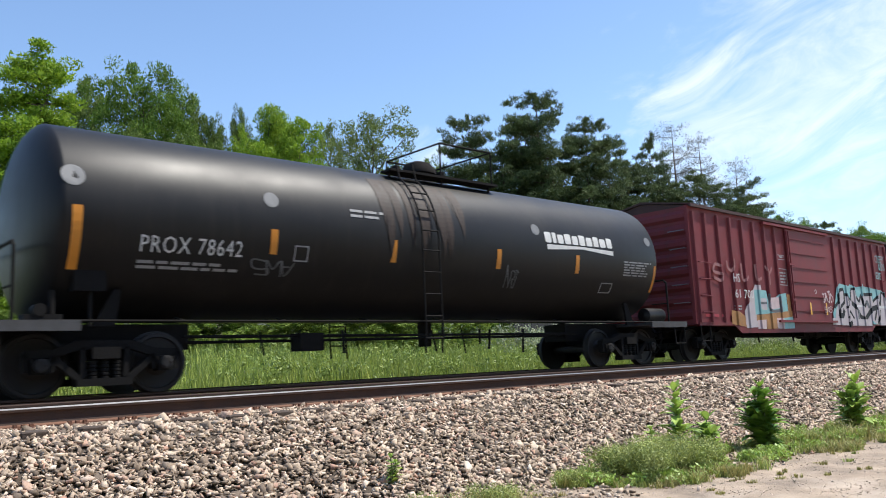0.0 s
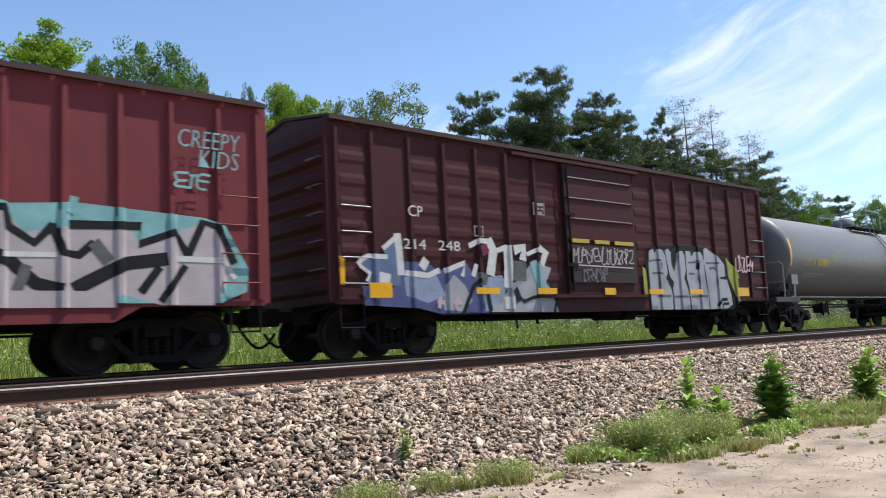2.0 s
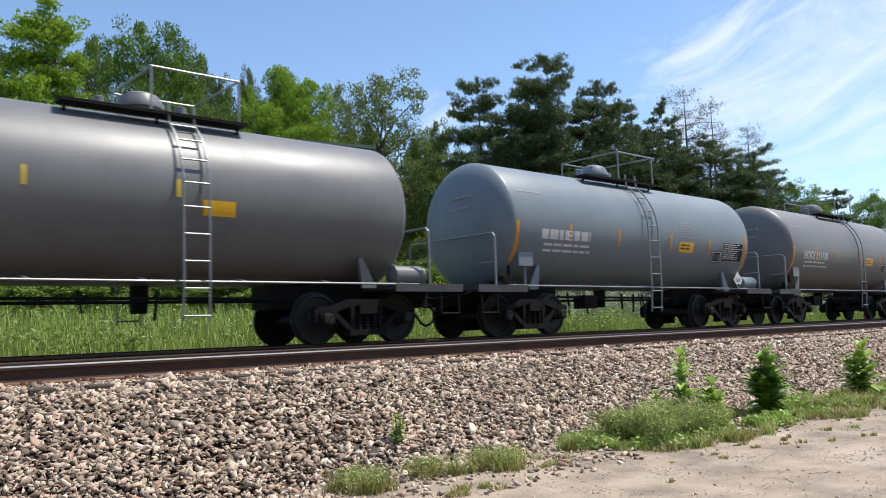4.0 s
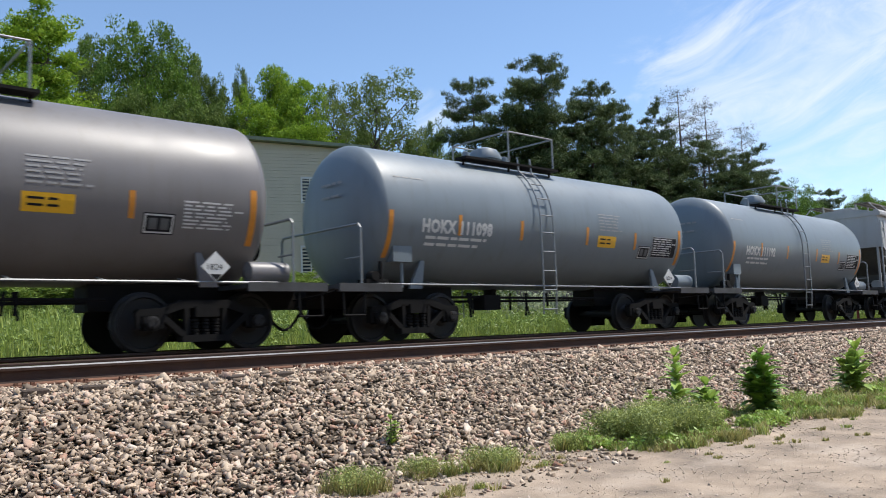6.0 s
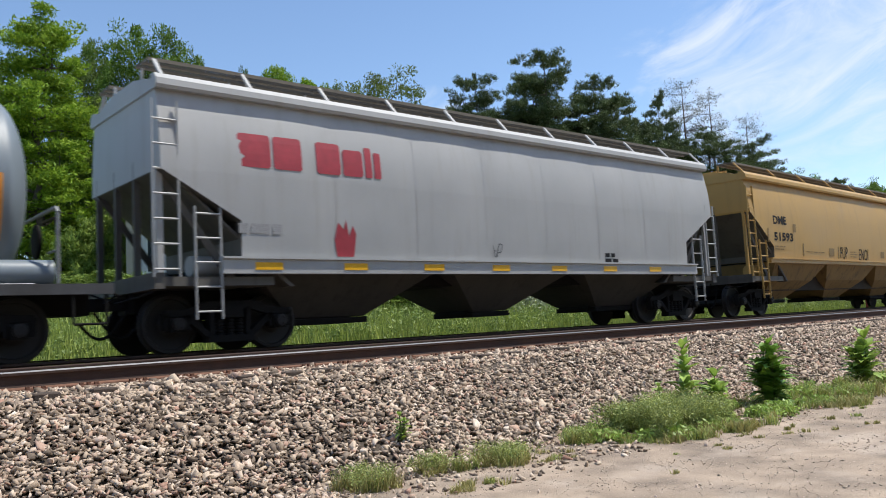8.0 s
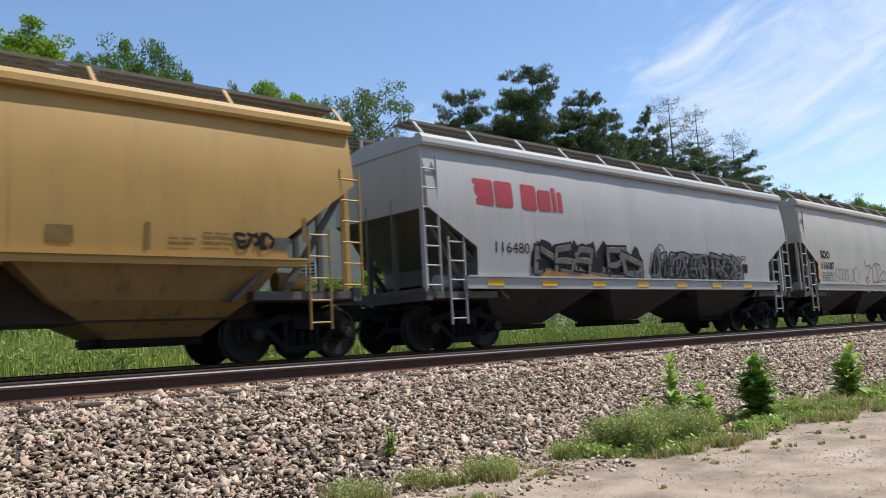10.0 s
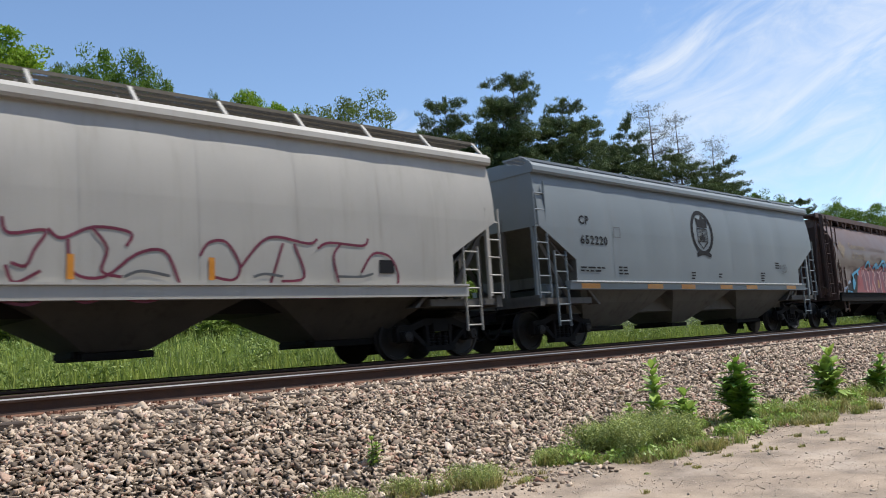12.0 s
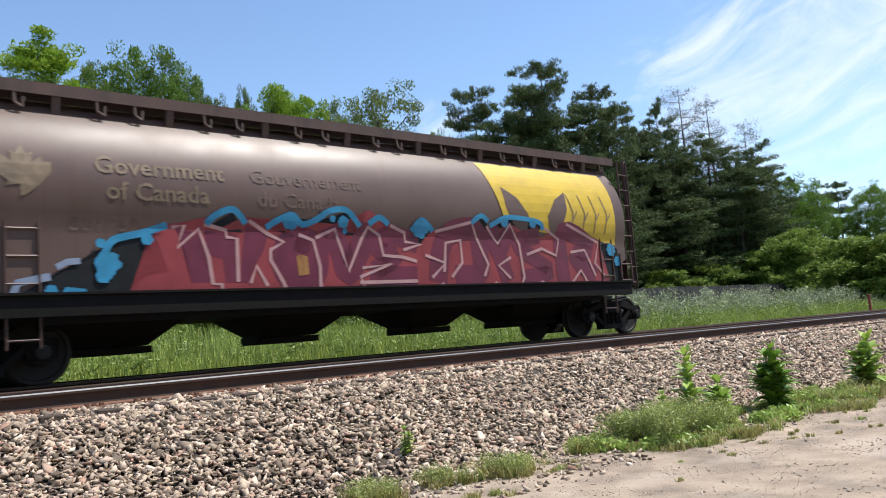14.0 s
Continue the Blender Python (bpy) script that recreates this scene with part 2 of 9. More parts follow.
M_BAYYELLOW = mat("dirty shade-dark buff hopper sheet", (0.27, 0.17, 0.06), 0.75, vary=0.2, scale=1.2, dirt=(0.10, 0.065, 0.03), dirt_amount=0.8, streak=1)
M_RIBLIGHT = mat("pale sunlit edge of brown door rib", (0.30, 0.24, 0.24), 0.5, vary=0.35, scale=9)
M_SILVER = mat("silver spray paint", (0.36, 0.37, 0.40), 0.45, vary=0.15, scale=3)
M_SILVERPINK = mat("dusty pink-silver spray paint", (0.46, 0.40, 0.41), 0.5, vary=0.15, scale=3)
M_OUTLINE = mat("black spray paint", (0.014, 0.016, 0.018), 0.6, vary=0.3, scale=5, spec=0.2)
M_TURQ = mat("turquoise spray paint", (0.20, 0.42, 0.43), 0.55, vary=0.3, scale=3)
M_PALEBLUE = mat("pale blue spray paint", (0.25, 0.31, 0.42), 0.5, vary=0.3, scale=3)
M_DEEPBLUE = mat("deep violet-blue spray paint", (0.075, 0.09, 0.22), 0.5, vary=0.35, scale=3)
M_LIME = mat("yellow-green spray paint", (0.30, 0.31, 0.05), 0.5, vary=0.3, scale=3)
M_ORANGESPRAY = mat("dull orange spray paint", (0.36, 0.17, 0.05), 0.55, vary=0.35, scale=4)
M_PINKWHITE = mat("pale pink spray paint", (0.55, 0.42, 0.42), 0.5, vary=0.2, scale=4)
M_GRAFRED = mat("raspberry red spray paint", (0.29, 0.040, 0.047), 0.5, vary=0.3, scale=2)
M_GRAFWINE = mat("wine spray paint", (0.15, 0.018, 0.045), 0.5, vary=0.3, scale=2)
M_GRAFPINK = mat("thin pink spray line", (0.52, 0.30, 0.29), 0.5, vary=0.15, scale=4)
M_CYAN = mat("bright blue spray paint", (0.03, 0.26, 0.45), 0.5, vary=0.25, scale=4)
M_WHEAT = mat("wheat yellow panel paint", (0.62, 0.42, 0.025), 0.5, vary=0.15, scale=2, dirt=(0.35, 0.23, 0.05), dirt_amount=0.4)
M_FADEDGOLD = mat("faded gold lettering", (0.20, 0.145, 0.09), 0.6, vary=0.45, scale=6)
M_CHARCOAL = mat("charcoal spray paint", (0.10, 0.105, 0.11), 0.55, vary=0.4, scale=5)
M_PUTTY = mat("grey patch paint", (0.16, 0.165, 0.17), 0.6, vary=0.12, scale=5)
# slate bay paint, likewise darkened for the shade under the sill
M_BAYSLATE = mat("dusty shade-dark slate hopper sheet", (0.11, 0.112, 0.102), 0.75, vary=0.2, scale=1.5, dirt=(0.06, 0.055, 0.05), dirt_amount=0.7, streak=1)
M_ENDBROWN = mat("dark brown end sheet", (0.085, 0.05, 0.04), 0.7, vary=0.3, scale=2, dirt=(0.025, 0.02, 0.018), dirt_amount=0.6, streak=1)
M_DOORPATCH = mat("painted-over dark door patch", (0.030, 0.018, 0.018), 0.7, vary=0.35, scale=3)
M_ROOFDARK = mat("sooty red-brown roof sheet", (0.055, 0.026, 0.024), 0.8, vary=0.3, scale=2, dirt=(0.03, 0.02, 0.018), dirt_amount=0.5)
M_SLATEBLUE = mat("dull slate blue spray paint", (0.12, 0.17, 0.29), 0.5, vary=0.3, scale=3)
M_FAINTPINK = mat("faint pink chalk line", (0.30, 0.13, 0.125), 0.7, vary=0.3, scale=9)


# ---- building helpers ----
def mesh_of(bm, name, materials):
    me = bpy.data.meshes.new(name)
    bm.normal_update()
    for e in bm.edges:
        if len(e.link_faces) == 2 and (not all(f.smooth for f in e.link_faces) or e.calc_face_angle(0) > 0.6):
            e.smooth = False
    bm.to_mesh(me)
    bm.free()
    for m in materials if isinstance(materials, (list, tuple)) else [materials]:
        me.materials.append(m)
    return me


def part(name, bm, material, parent, label="", at=None):
    """Links a bmesh as one mesh object under a thing or a part."""
    ob = new(name, mesh_of(bm, name, material))
    ob.parent = parent
    if at is not None:
        ob.matrix_basis = at
    if label:
        ob["label"] = label
    return ob


def shared(name, me, parent, at):
    ob = new(name, me)
    ob.parent = parent
    ob.matrix_basis = at
    return ob


def thing(name, label, category, at=None, group="", kind=""):
    ob = new(name)
    ob.empty_display_size = 0.2
    if at is not None:
        ob.matrix_basis = at
    return tagged(ob, label, category, group, kind)


def box(bm, x0, y0, z0, x1, y1, z1, mi=0, m=None):
    vs = [bm.verts.new((x, y, z)) for x in (x0, x1) for y in (y0, y1) for z in (z0, z1)]
    if m:
        for v in vs:
            v.co = m @ v.co
    for q in ((0, 1, 3, 2), (4, 6, 7, 5), (0, 4, 5, 1), (2, 3, 7, 6), (0, 2, 6, 4), (1, 5, 7, 3)):
        f = bm.faces.new([vs[i] for i in q])
        f.material_index = mi
    return vs


def beam(bm, a, b, r, sides=6, mi=0, r2=None):
    """A round bar from a to b."""
    a, b = Vector(a), Vector(b)
    d = b - a
    q = d.to_track_quat("Z", "Y").to_matrix()
    r2 = r if r2 is None else r2
    rings = []
    for p, rad in ((a, r), (b, r2)):
        rings.append([bm.verts.new(p + q @ Vector((rad * math.cos(k * math.tau / sides), rad * math.sin(k * math.tau / sides), 0))) for k in range(sides)])
    for k in range(sides):
        f = bm.faces.new((rings[0][k], rings[0][(k + 1) % sides], rings[1][(k + 1) % sides], rings[1][k]))
        f.material_index = mi
        f.smooth = sides > 7
    for ring in (rings[0][::-1], rings[1]):
        bm.faces.new(ring).material_index = mi
    return rings


def bar_path(bm, pts, r, sides=6, mi=0):
    for a, b in zip(pts, pts[1:]):
        beam(bm, a, b, r, sides, mi)


def flat_bar(bm, a, b, w, t, mi=0):
    """A square bar from a to b, w wide and t thick."""
    a, b = Vector(a), Vector(b)
    q = (b - a).to_track_quat("X", "Z").to_matrix().to_4x4()
    n = (b - a).length
    box(bm, 0, -w / 2, -t / 2, n, w / 2, t / 2, mi, Matrix.Translation(a) @ q)


def prism(bm, outline, y0, y1, mi=0):
    """An x-z outline carried from y0 to y1."""
    a = [bm.verts.new((x, y0, z)) for x, z in outline]
    b = [bm.verts.new((x, y1, z)) for x, z in outline]
    n = len(outline)
    for k in range(n):
        bm.faces.new((a[k], a[(k + 1) % n], b[(k + 1) % n], b[k])).material_index = mi
    bm.faces.new(a[::-1]).material_index = mi
    bm.faces.new(b).material_index = mi


def lathe(bm, profile, sides=40, axis="x", mi=0, smooth=True, c=(0, 0, 0)):
    """Turns (along, radius) pairs round an axis through c."""
    c = Vector(c)
    rings = []
    for s, r in profile:
        ring = []
        for k in range(sides):
            a = k * math.tau / sides
            u, w = r * math.cos(a), r * math.sin(a)
            p = (s, u, w) if axis == "x" else ((u, s, w) if axis == "y" else (u, w, s))
            ring.append(bm.verts.new(c + Vector(p)))
        rings.append(ring)
    for p, q in zip(rings, rings[1:]):
        for k in range(sides):
            f = bm.faces.new((p[k], p[(k + 1) % sides], q[(k + 1) % sides], q[k]))
            f.material_index, f.smooth = mi, smooth
    for ring in (rings[0][::-1], rings[-1]):
        bm.faces.new(ring).material_index = mi
    bmesh.ops.recalc_face_normals(bm, faces=bm.faces[:])
    return rings


# ---- ground ----
YC = 5.01  # middle of the train's track; the near track lies at 0.75
def ground_height(x, y):
    y = y - float(bend(x))
    if y < -2.3:
        return -1.1 + 0.03 * noise.noise((x * 0.35, y * 0.35, 0)) + 0.012 * noise.noise((x * 1.7, y * 1.7, 3))
    if y < -0.2:
        return -1.1 + (y + 2.3) * 0.3
    if y < 8.0:
        return -0.55
    k = min(max((y - 8.0) / 11.0, 0), 1)
    return -0.55 + 1.25 * k + 0.08 * noise.noise((x * 0.2, y * 0.2, 5))


def make_ground():
    xs = [-1500, -400, -120, -50, -25] + [-14 + 0.5 * i for i in range(80)] + [27, 30, 34, 39, 45, 55, 70, 90, 120, 160, 220, 400, 1500]
    ys = [-1500, -300, -80, -30, -16, -12] + [-10 + 0.4 * i for i in range(19)] + [-2.31, -2.0, -1, -0.21, 0, 4, 7.9, 9, 10, 12, 15, 19, 24, 30, 40, 60, 100, 200, 500, 1800]
    verts = [(x, y, ground_height(x, y)) for x in xs for y in ys]
    n = len(ys)
    faces = [(i * n + j, (i + 1) * n + j, (i + 1) * n + j + 1, i * n + j + 1) for i in range(len(xs) - 1) for j in range(n - 1)]
    me = bpy.data.meshes.new("ground")
    me.from_pydata(verts, [], faces)
    me.materials.append(M_DIRT)
    me.materials.append(M_GREEN)
    for p in me.polygons:
        p.use_smooth = True
        if p.center.y > 7:
            p.material_index = 1
    return tagged(new("ground", me), "pale gravel lot and meadow ground along the railway", "ground", kind="structure")


def dirt_material():
    m = mat("pale packed gravel", (0.315, 0.243, 0.178), 0.95, vary=0.55, scale=2.2, fine=75, bump=0.9, dirt=(0.475, 0.39, 0.31), dirt_amount=0.6)
    return m


M_DIRT = dirt_material()
make_ground()


def stones(n, area, size, seed, lift=0.0):
    """Many angular stones over an area: (x, y) picked by area(u, v), laid on height."""
    rng = np.random.default_rng(seed)
    cube = np.array([(x, y, z) for x in (-1, 1) for y in (-1, 1) for z in (-1, 1)], dtype=float) * 0.78
    tri = np.array([(0, 1, 3), (0, 3, 2), (4, 6, 7), (4, 7, 5), (0, 4, 5), (0, 5, 1), (2, 3, 7), (2, 7, 6), (0, 2, 6), (0, 6, 4), (1, 5, 7), (1, 7, 3)])
    p = area(rng.random(n), rng.random(n))
    s = size * np.exp(rng.normal(0, 0.33, n))
    v = cube[None] + rng.uniform(-0.46, 0.46, (n, 8, 3))
    v = v * np.stack([rng.uniform(0.8, 1.55, n), rng.uniform(0.6, 1.1, n), rng.uniform(0.25, 0.55, n)], 1)[:, None, :]
    q = rng.normal(size=(n, 4)) * np.array([1, 0.36, 0.36, 1])
    q /= np.linalg.norm(q, axis=1)[:, None]
    w, x, y, z = q.T
    rot = np.stack([1 - 2 * (y * y + z * z), 2 * (x * y - w * z), 2 * (x * z + w * y), 2 * (x * y + w * z), 1 - 2 * (x * x + z * z), 2 * (y * z - w * x), 2 * (x * z - w * y), 2 * (y * z + w * x), 1 - 2 * (x * x + y * y)], 1).reshape(n, 3, 3)
    v = np.einsum("nij,nkj->nki", rot, v) * (s[:, None, None] / 2) + p[:, None, :]
    f = (tri[None] + 8 * np.arange(n)[:, None, None]).reshape(-1, 3)
    return v.reshape(-1, 3), f, p, s


def mesh_np(name, v, f, material):
    me = bpy.data.meshes.new(name)
    me.vertices.add(len(v))
    me.vertices.foreach_set("co", np.asarray(v, dtype=np.float32).ravel())
    k = f.shape[1]
    me.loops.add(f.size)
    me.loops.foreach_set("vertex_index", f.astype(np.int32).ravel())
    me.polygons.add(len(f))
    me.polygons.foreach_set("loop_start", np.arange(0, f.size, k, dtype=np.int32))
    me.update(calc_edges=True)
    me.materials.append(material)
    return me


def bed_height(y):
    """Cross profile of the ballast bed on the near side."""
    return np.interp(y, [-3.2, -2.35, -0.75, -0.25, 0.4, 7.2, 8.6], [-1.16, -1.09, -0.29, -0.205, -0.20, -0.22, -0.75])


def make_ballast():
    bed = bpy.data.meshes.new("ballast_bed")
    xs = np.concatenate([np.arange(-12, 40, 0.5), [42, 46, 52, 60, 80, 120, 200, 400]])
    xs = np.concatenate([[-200, -60, -25], xs])
    ys = np.array([-3.2, -2.6, -2.35, -1.9, -1.4, -0.75, -0.25, 0.4, 2, 4, 6, 7.2, 7.9, 8.6])
    verts = [(x, y + float(bend(x)) + 0.12 * noise.noise((x * 0.5, y, 1)), float(bed_height(y)) - 0.02 + 0.03 * noise.noise((x * 0.9, y * 0.9, 7))) for x in xs for y in ys]
    n = len(ys)
    bed.from_pydata(verts, [], [(i * n + j, (i + 1) * n + j, (i + 1) * n + j + 1, i * n + j + 1) for i in range(len(xs) - 1) for j in range(n - 1)])
    bed.materials.append(M_BED)
    ob = tagged(new("ballast_bed", bed), "bed of grey-brown crushed stone under two tracks", "ballast", kind="structure")

    def near(u, v):
        x = -3.5 + 15.5 * u
        y = -2.55 + 2.5 * v + 0.12 * np.sin(x * 1.3) * (1 - v)
        return np.stack([x, y, bed_height(y) + 0.004], 1)

    def mid(u, v):
        x = 12 + 18 * u
        y = -2.6 + 2.55 * v
        return np.stack([x, y, bed_height(y) + 0.004], 1)

    def far(u, v):
        x = 30 + 60 * u ** 1.4
        y = -2.6 + 2.55 * v
        return np.stack([x, y, bed_height(y)], 1)

    def between(u, v):
        x = -4 + 70 * u
        y = 0.15 + 7.4 * v
        return np.stack([x, y, bed_height(y) - 0.02], 1)

    def spill(u, v):
        x = -3 + 24 * u
        y = -2.45 - 1.1 * v ** 2.2
        return np.stack([x, y, np.vectorize(ground_height)(x, y) + 0.008], 1)

    vs, fs, base = [], [], 0
    for count, area, size, seed in ((40000, near, 0.043, 1), (26000, mid, 0.049, 2), (10000, far, 0.09, 3), (9000, between, 0.07, 4), (3600, spill, 0.036, 5)):
        v, f, _, _ = stones(count, area, size, seed)
        v[:, 1] += bend(v[:, 0])
        vs.append(v)
        fs.append(f + base)
        base += len(v)
    tagged(new("ballast_stones", mesh_np("ballast_stones", np.concatenate(vs), np.concatenate(fs), M_STONE)), "loose angular crushed stones on the track shoulder", "ballast", kind="stuff")
    # the largest stones near the camera, each by itself
    shapes = []
    for k in range(6):
        v, f, _, _ = stones(1, lambda u, w: np.zeros((1, 3)), 0.062, 40 + k)
        shapes.append(mesh_np("stone", v, f, M_STONEPART))
    rng = random.Random(5)
    for k in range(240):
        x, y = rng.uniform(0.5, 9.0), rng.uniform(-2.4, -0.35)
        shared("stone", shapes[k % 6], ob, pose(x, y, float(bed_height(y)) + 0.03, rng.uniform(-25, 25), rng.uniform(-25, 25), rng.uniform(0, 360)))


def make_track(y_mid, name, near_edge):
    """Two rails on plates and ties."""
    t = thing(name, "rusty steel rails with polished heads on timber ties", "railway track", pose(0, y_mid, 0), kind="structure")
    profile = [(-0.030, 0.0), (-0.037, -0.014), (-0.036, -0.036), (-0.012, -0.05), (-0.0085, -0.08), (-0.0085, -0.12), (-0.02, -0.15), (-0.07, -0.166), (-0.072, -0.178),
               (0.072, -0.178), (0.07, -0.166), (0.02, -0.15), (0.0085, -0.12), (0.0085, -0.08), (0.012, -0.05), (0.036, -0.036), (0.037, -0.012), (0.036, 0.0)]
    for side in (-1, 1):
        bm = bmesh.new()
        cuts = [-60, -20] + list(range(-8, 62, 2)) + [70, 100, 160, 260, 420]
        rings = [[bm.verts.new((x, side * 0.7535 + py + float(bend(x)), pz)) for py, pz in profile] for x in cuts]
        n = len(profile)
        for a, b in zip(rings, rings[1:]):
            for k in range(n):
                f = bm.faces.new((a[k], b[k], b[(k + 1) % n], a[(k + 1) % n]))
                # near foot faces (6, 7) take lighter rust to imitate a sunlit edge
                f.material_index = 2 if k == 0 and near_edge and side < 0 else (1 if k == n - 1 else (3 if k in (6, 7) else 0))
        bmesh.ops.recalc_face_normals(bm, faces=bm.faces[:])
        part("rail", bm, [M_RAILSIDE, M_RAILTOP, M_RAILEDGE, M_PLATE], t)
    tie = bmesh.new()
    box(tie, -0.115, -1.3, -0.37, 0.115, 1.3, -0.193)
    bmesh.ops.bevel(tie, geom=tie.edges[:], offset=0.012, segments=1, affect="EDGES")
    tie_me = mesh_of(tie, "tie", M_TIE)
    plate = bmesh.new()
    for side in (-1, 1):
        box(plate, -0.1, side * 0.7535 - 0.21, -0.196, 0.1, side * 0.7535 + 0.21, -0.177)
        for sx in (-0.07, 0.0, 0.07):
            for sy in (-0.1, 0.1):
                box(plate, sx - 0.016, side * 0.7535 + sy - 0.02, -0.177, sx + 0.016, side * 0.7535 + sy + 0.02, -0.15)
    plate_me = mesh_of(plate, "tie_plate", M_PLATE)
    rng = random.Random(9)
    x = -6.0
    while x < (60 if near_edge else 48):
        sk = rng.uniform(-1.5, 1.5)
        b, along = float(bend(x)), math.degrees(math.atan(float(bend(x + 0.5) - bend(x - 0.5))))
        shared("tie", tie_me, t, pose(x, b + rng.uniform(-0.04, 0.04), 0, 0, 0, along + sk))
        shared("tie_plate", plate_me, t, pose(x, b, 0.002, 0, 0, along))
        x += 0.5 + rng.uniform(-0.03, 0.03)
    return t


make_ballast()
make_track(0.7535 + 0.037, "near_track", True)
make_track(YC, "far_track", False)


# ---- rolling stock: common parts ----
WHEEL_R = 0.457


def wheelset_mesh():
    bm = bmesh.new()
    lathe(bm, [(-1.12, 0.07), (-0.9, 0.075), (-0.8, 0.09), (0.8, 0.09), (0.9, 0.075), (1.12, 0.07)], 10, "y")
    for s in (-1, 1):
        prof = [(0.672, 0.10), (0.672, 0.49), (0.70, 0.49), (0.712, WHEEL_R + 0.002), (0.80, WHEEL_R - 0.004), (0.806, 0.40), (0.775, 0.385), (0.76, 0.20), (0.80, 0.15), (0.81, 0.10)]
        lathe(bm, [(s * a, r) for a, r in prof], 40, "y")
        # wear pads and bolts of the bearing cap, which show the turning
        lathe(bm, [(s * 1.12, 0.10), (s * 1.17, 0.10), (s * 1.175, 0.07)], 12, "y")
        for k in range(3):
            a = k * math.tau / 3
            lathe(bm, [(s * 1.17, 0.018), (s * 1.195, 0.018)], 6, "y", c=(0.06 * math.cos(a), 0, 0.06 * math.sin(a)))
    return mesh_of(bm, "wheelset", M_WHEEL)


def sideframe_mesh():
    """Cast three-piece truck side with spring nest and pedestals."""
    bm = bmesh.new()
    y0, y1 = -0.075, 0.075
    prism(bm, [(-1.12, 0.56), (-1.08, 0.66), (-0.72, 0.68), (-0.4, 0.80), (0.4, 0.80), (0.72, 0.68), (1.08, 0.66), (1.12, 0.56), (0.70, 0.56), (0.36, 0.67), (-0.36, 0.67), (-0.70, 0.56)], y0, y1)
    for s in (-1, 1):
        prism(bm, [(s * 0.66, 0.57), (s * 0.80, 0.57), (s * 0.34, 0.17), (s * 0.20, 0.17)], y0, y1)
        prism(bm, [(s * 0.36, 0.70), (s * 0.28, 0.70), (s * 0.26, 0.26), (s * 0.34, 0.26)], y0, y1)
        prism(bm, [(s * 1.12, 0.62), (s * 1.05, 0.62), (s * 1.03, 0.36), (s * 1.10, 0.36)], y0, y1)
        prism(bm, [(s * 0.74, 0.60), (s * 0.66, 0.60), (s * 0.70, 0.36), (s * 0.76, 0.36)], y0, y1)
        prism(bm, [(s * 0.75, 0.55), (s * 1.03, 0.55), (s * 1.0, 0.33), (s * 0.78, 0.33)], y0 - 0.03, y1 + 0.03)
    box(bm, -0.40, y0 - 0.03, 0.14, 0.40, y1 + 0.05, 0.25)
    return mesh_of(bm, "sideframe", M_GRIME)


def spring_mesh():
    bm = bmesh.new()
    prof = [(0.25, 0.062)]
    for i in range(5):
        prof += [(0.275 + i * 0.055, 0.062), (0.285 + i * 0.055, 0.045), (0.30 + i * 0.055, 0.062)]
    lathe(bm, prof, 10, "z")
    return mesh_of(bm, "coil_spring", M_GRIME)


def bolster_mesh():
    bm = bmesh.new()
    box(bm, -0.2, -1.14, 0.53, 0.2, 1.14, 0.70)
    lathe(bm, [(0.70, 0.2), (0.80, 0.2)], 16, "z")
    for s in (-1, 1):
        box(bm, s * 0.36 - 0.06, -0.8, 0.36, s * 0.36 + 0.06, 0.8, 0.5)
        for yy in (-0.72, 0.72):
            box(bm, s * 0.42 - 0.03, yy - 0.06, 0.30, s * 0.42 + 0.03, yy + 0.06, 0.62)
    return mesh_of(bm, "truck", M_GRIME)


ME_WHEELSET, ME_SIDE, ME_BOLSTER, ME_SPRING = wheelset_mesh(), sideframe_mesh(), bolster_mesh(), spring_mesh()
AXLES = []
CARS = []


def trucks(car, half):
    for s in (-1, 1):
        tr = shared("truck", ME_BOLSTER, car, pose(s * half, 0, 0))
        tr["label"] = "dark grimy cast steel truck"
        shared("sideframe", ME_SIDE, tr, pose(0, -1.0, 0))
        shared("sideframe", ME_SIDE, tr, pose(0, 1.0, 0, 0, 0, 180))
        for x in (-0.17, 0.0, 0.17):
            for y in (-1.04, -0.94, 0.94, 1.04):
                shared("coil_spring", ME_SPRING, tr, pose(x, y, 0))
        for a in (-0.89, 0.89):
            ax = shared("wheelset", ME_WHEELSET, tr, pose(a, 0, WHEEL_R))
            AXLES.append((ax, a))


def coupler(car, x, s):
    bm = bmesh.new()
    box(bm, min(x, x + s * 0.75), -0.08, 0.72, max(x, x + s * 0.75), 0.08, 0.92)
    prism(bm, [(x + s * 0.62, 0.66), (x + s * 0.98, 0.66), (x + s * 0.98, 0.98), (x + s * 0.62, 0.98)], -0.16, 0.14)
    bar_path(bm, [(x, -1.35, 0.95), (x + s * 0.16, -1.2, 0.88), (x + s * 0.22, -0.3, 0.82), (x + s * 0.5, -0.05, 0.98)], 0.018)
    part("coupler", bm, M_GRIME, car)
    bm = bmesh.new()
    pts = []
    for k in range(9):
        u = k / 8
        pts.append((x + s * (0.05 + 0.72 * u), -0.35, 0.80 - 0.52 * math.sin(math.pi * (0.08 + 0.72 * u)) ** 1.2))
    bar_path(bm, pts, 0.028)
    part("air_hose", bm, M_GRIME, car)


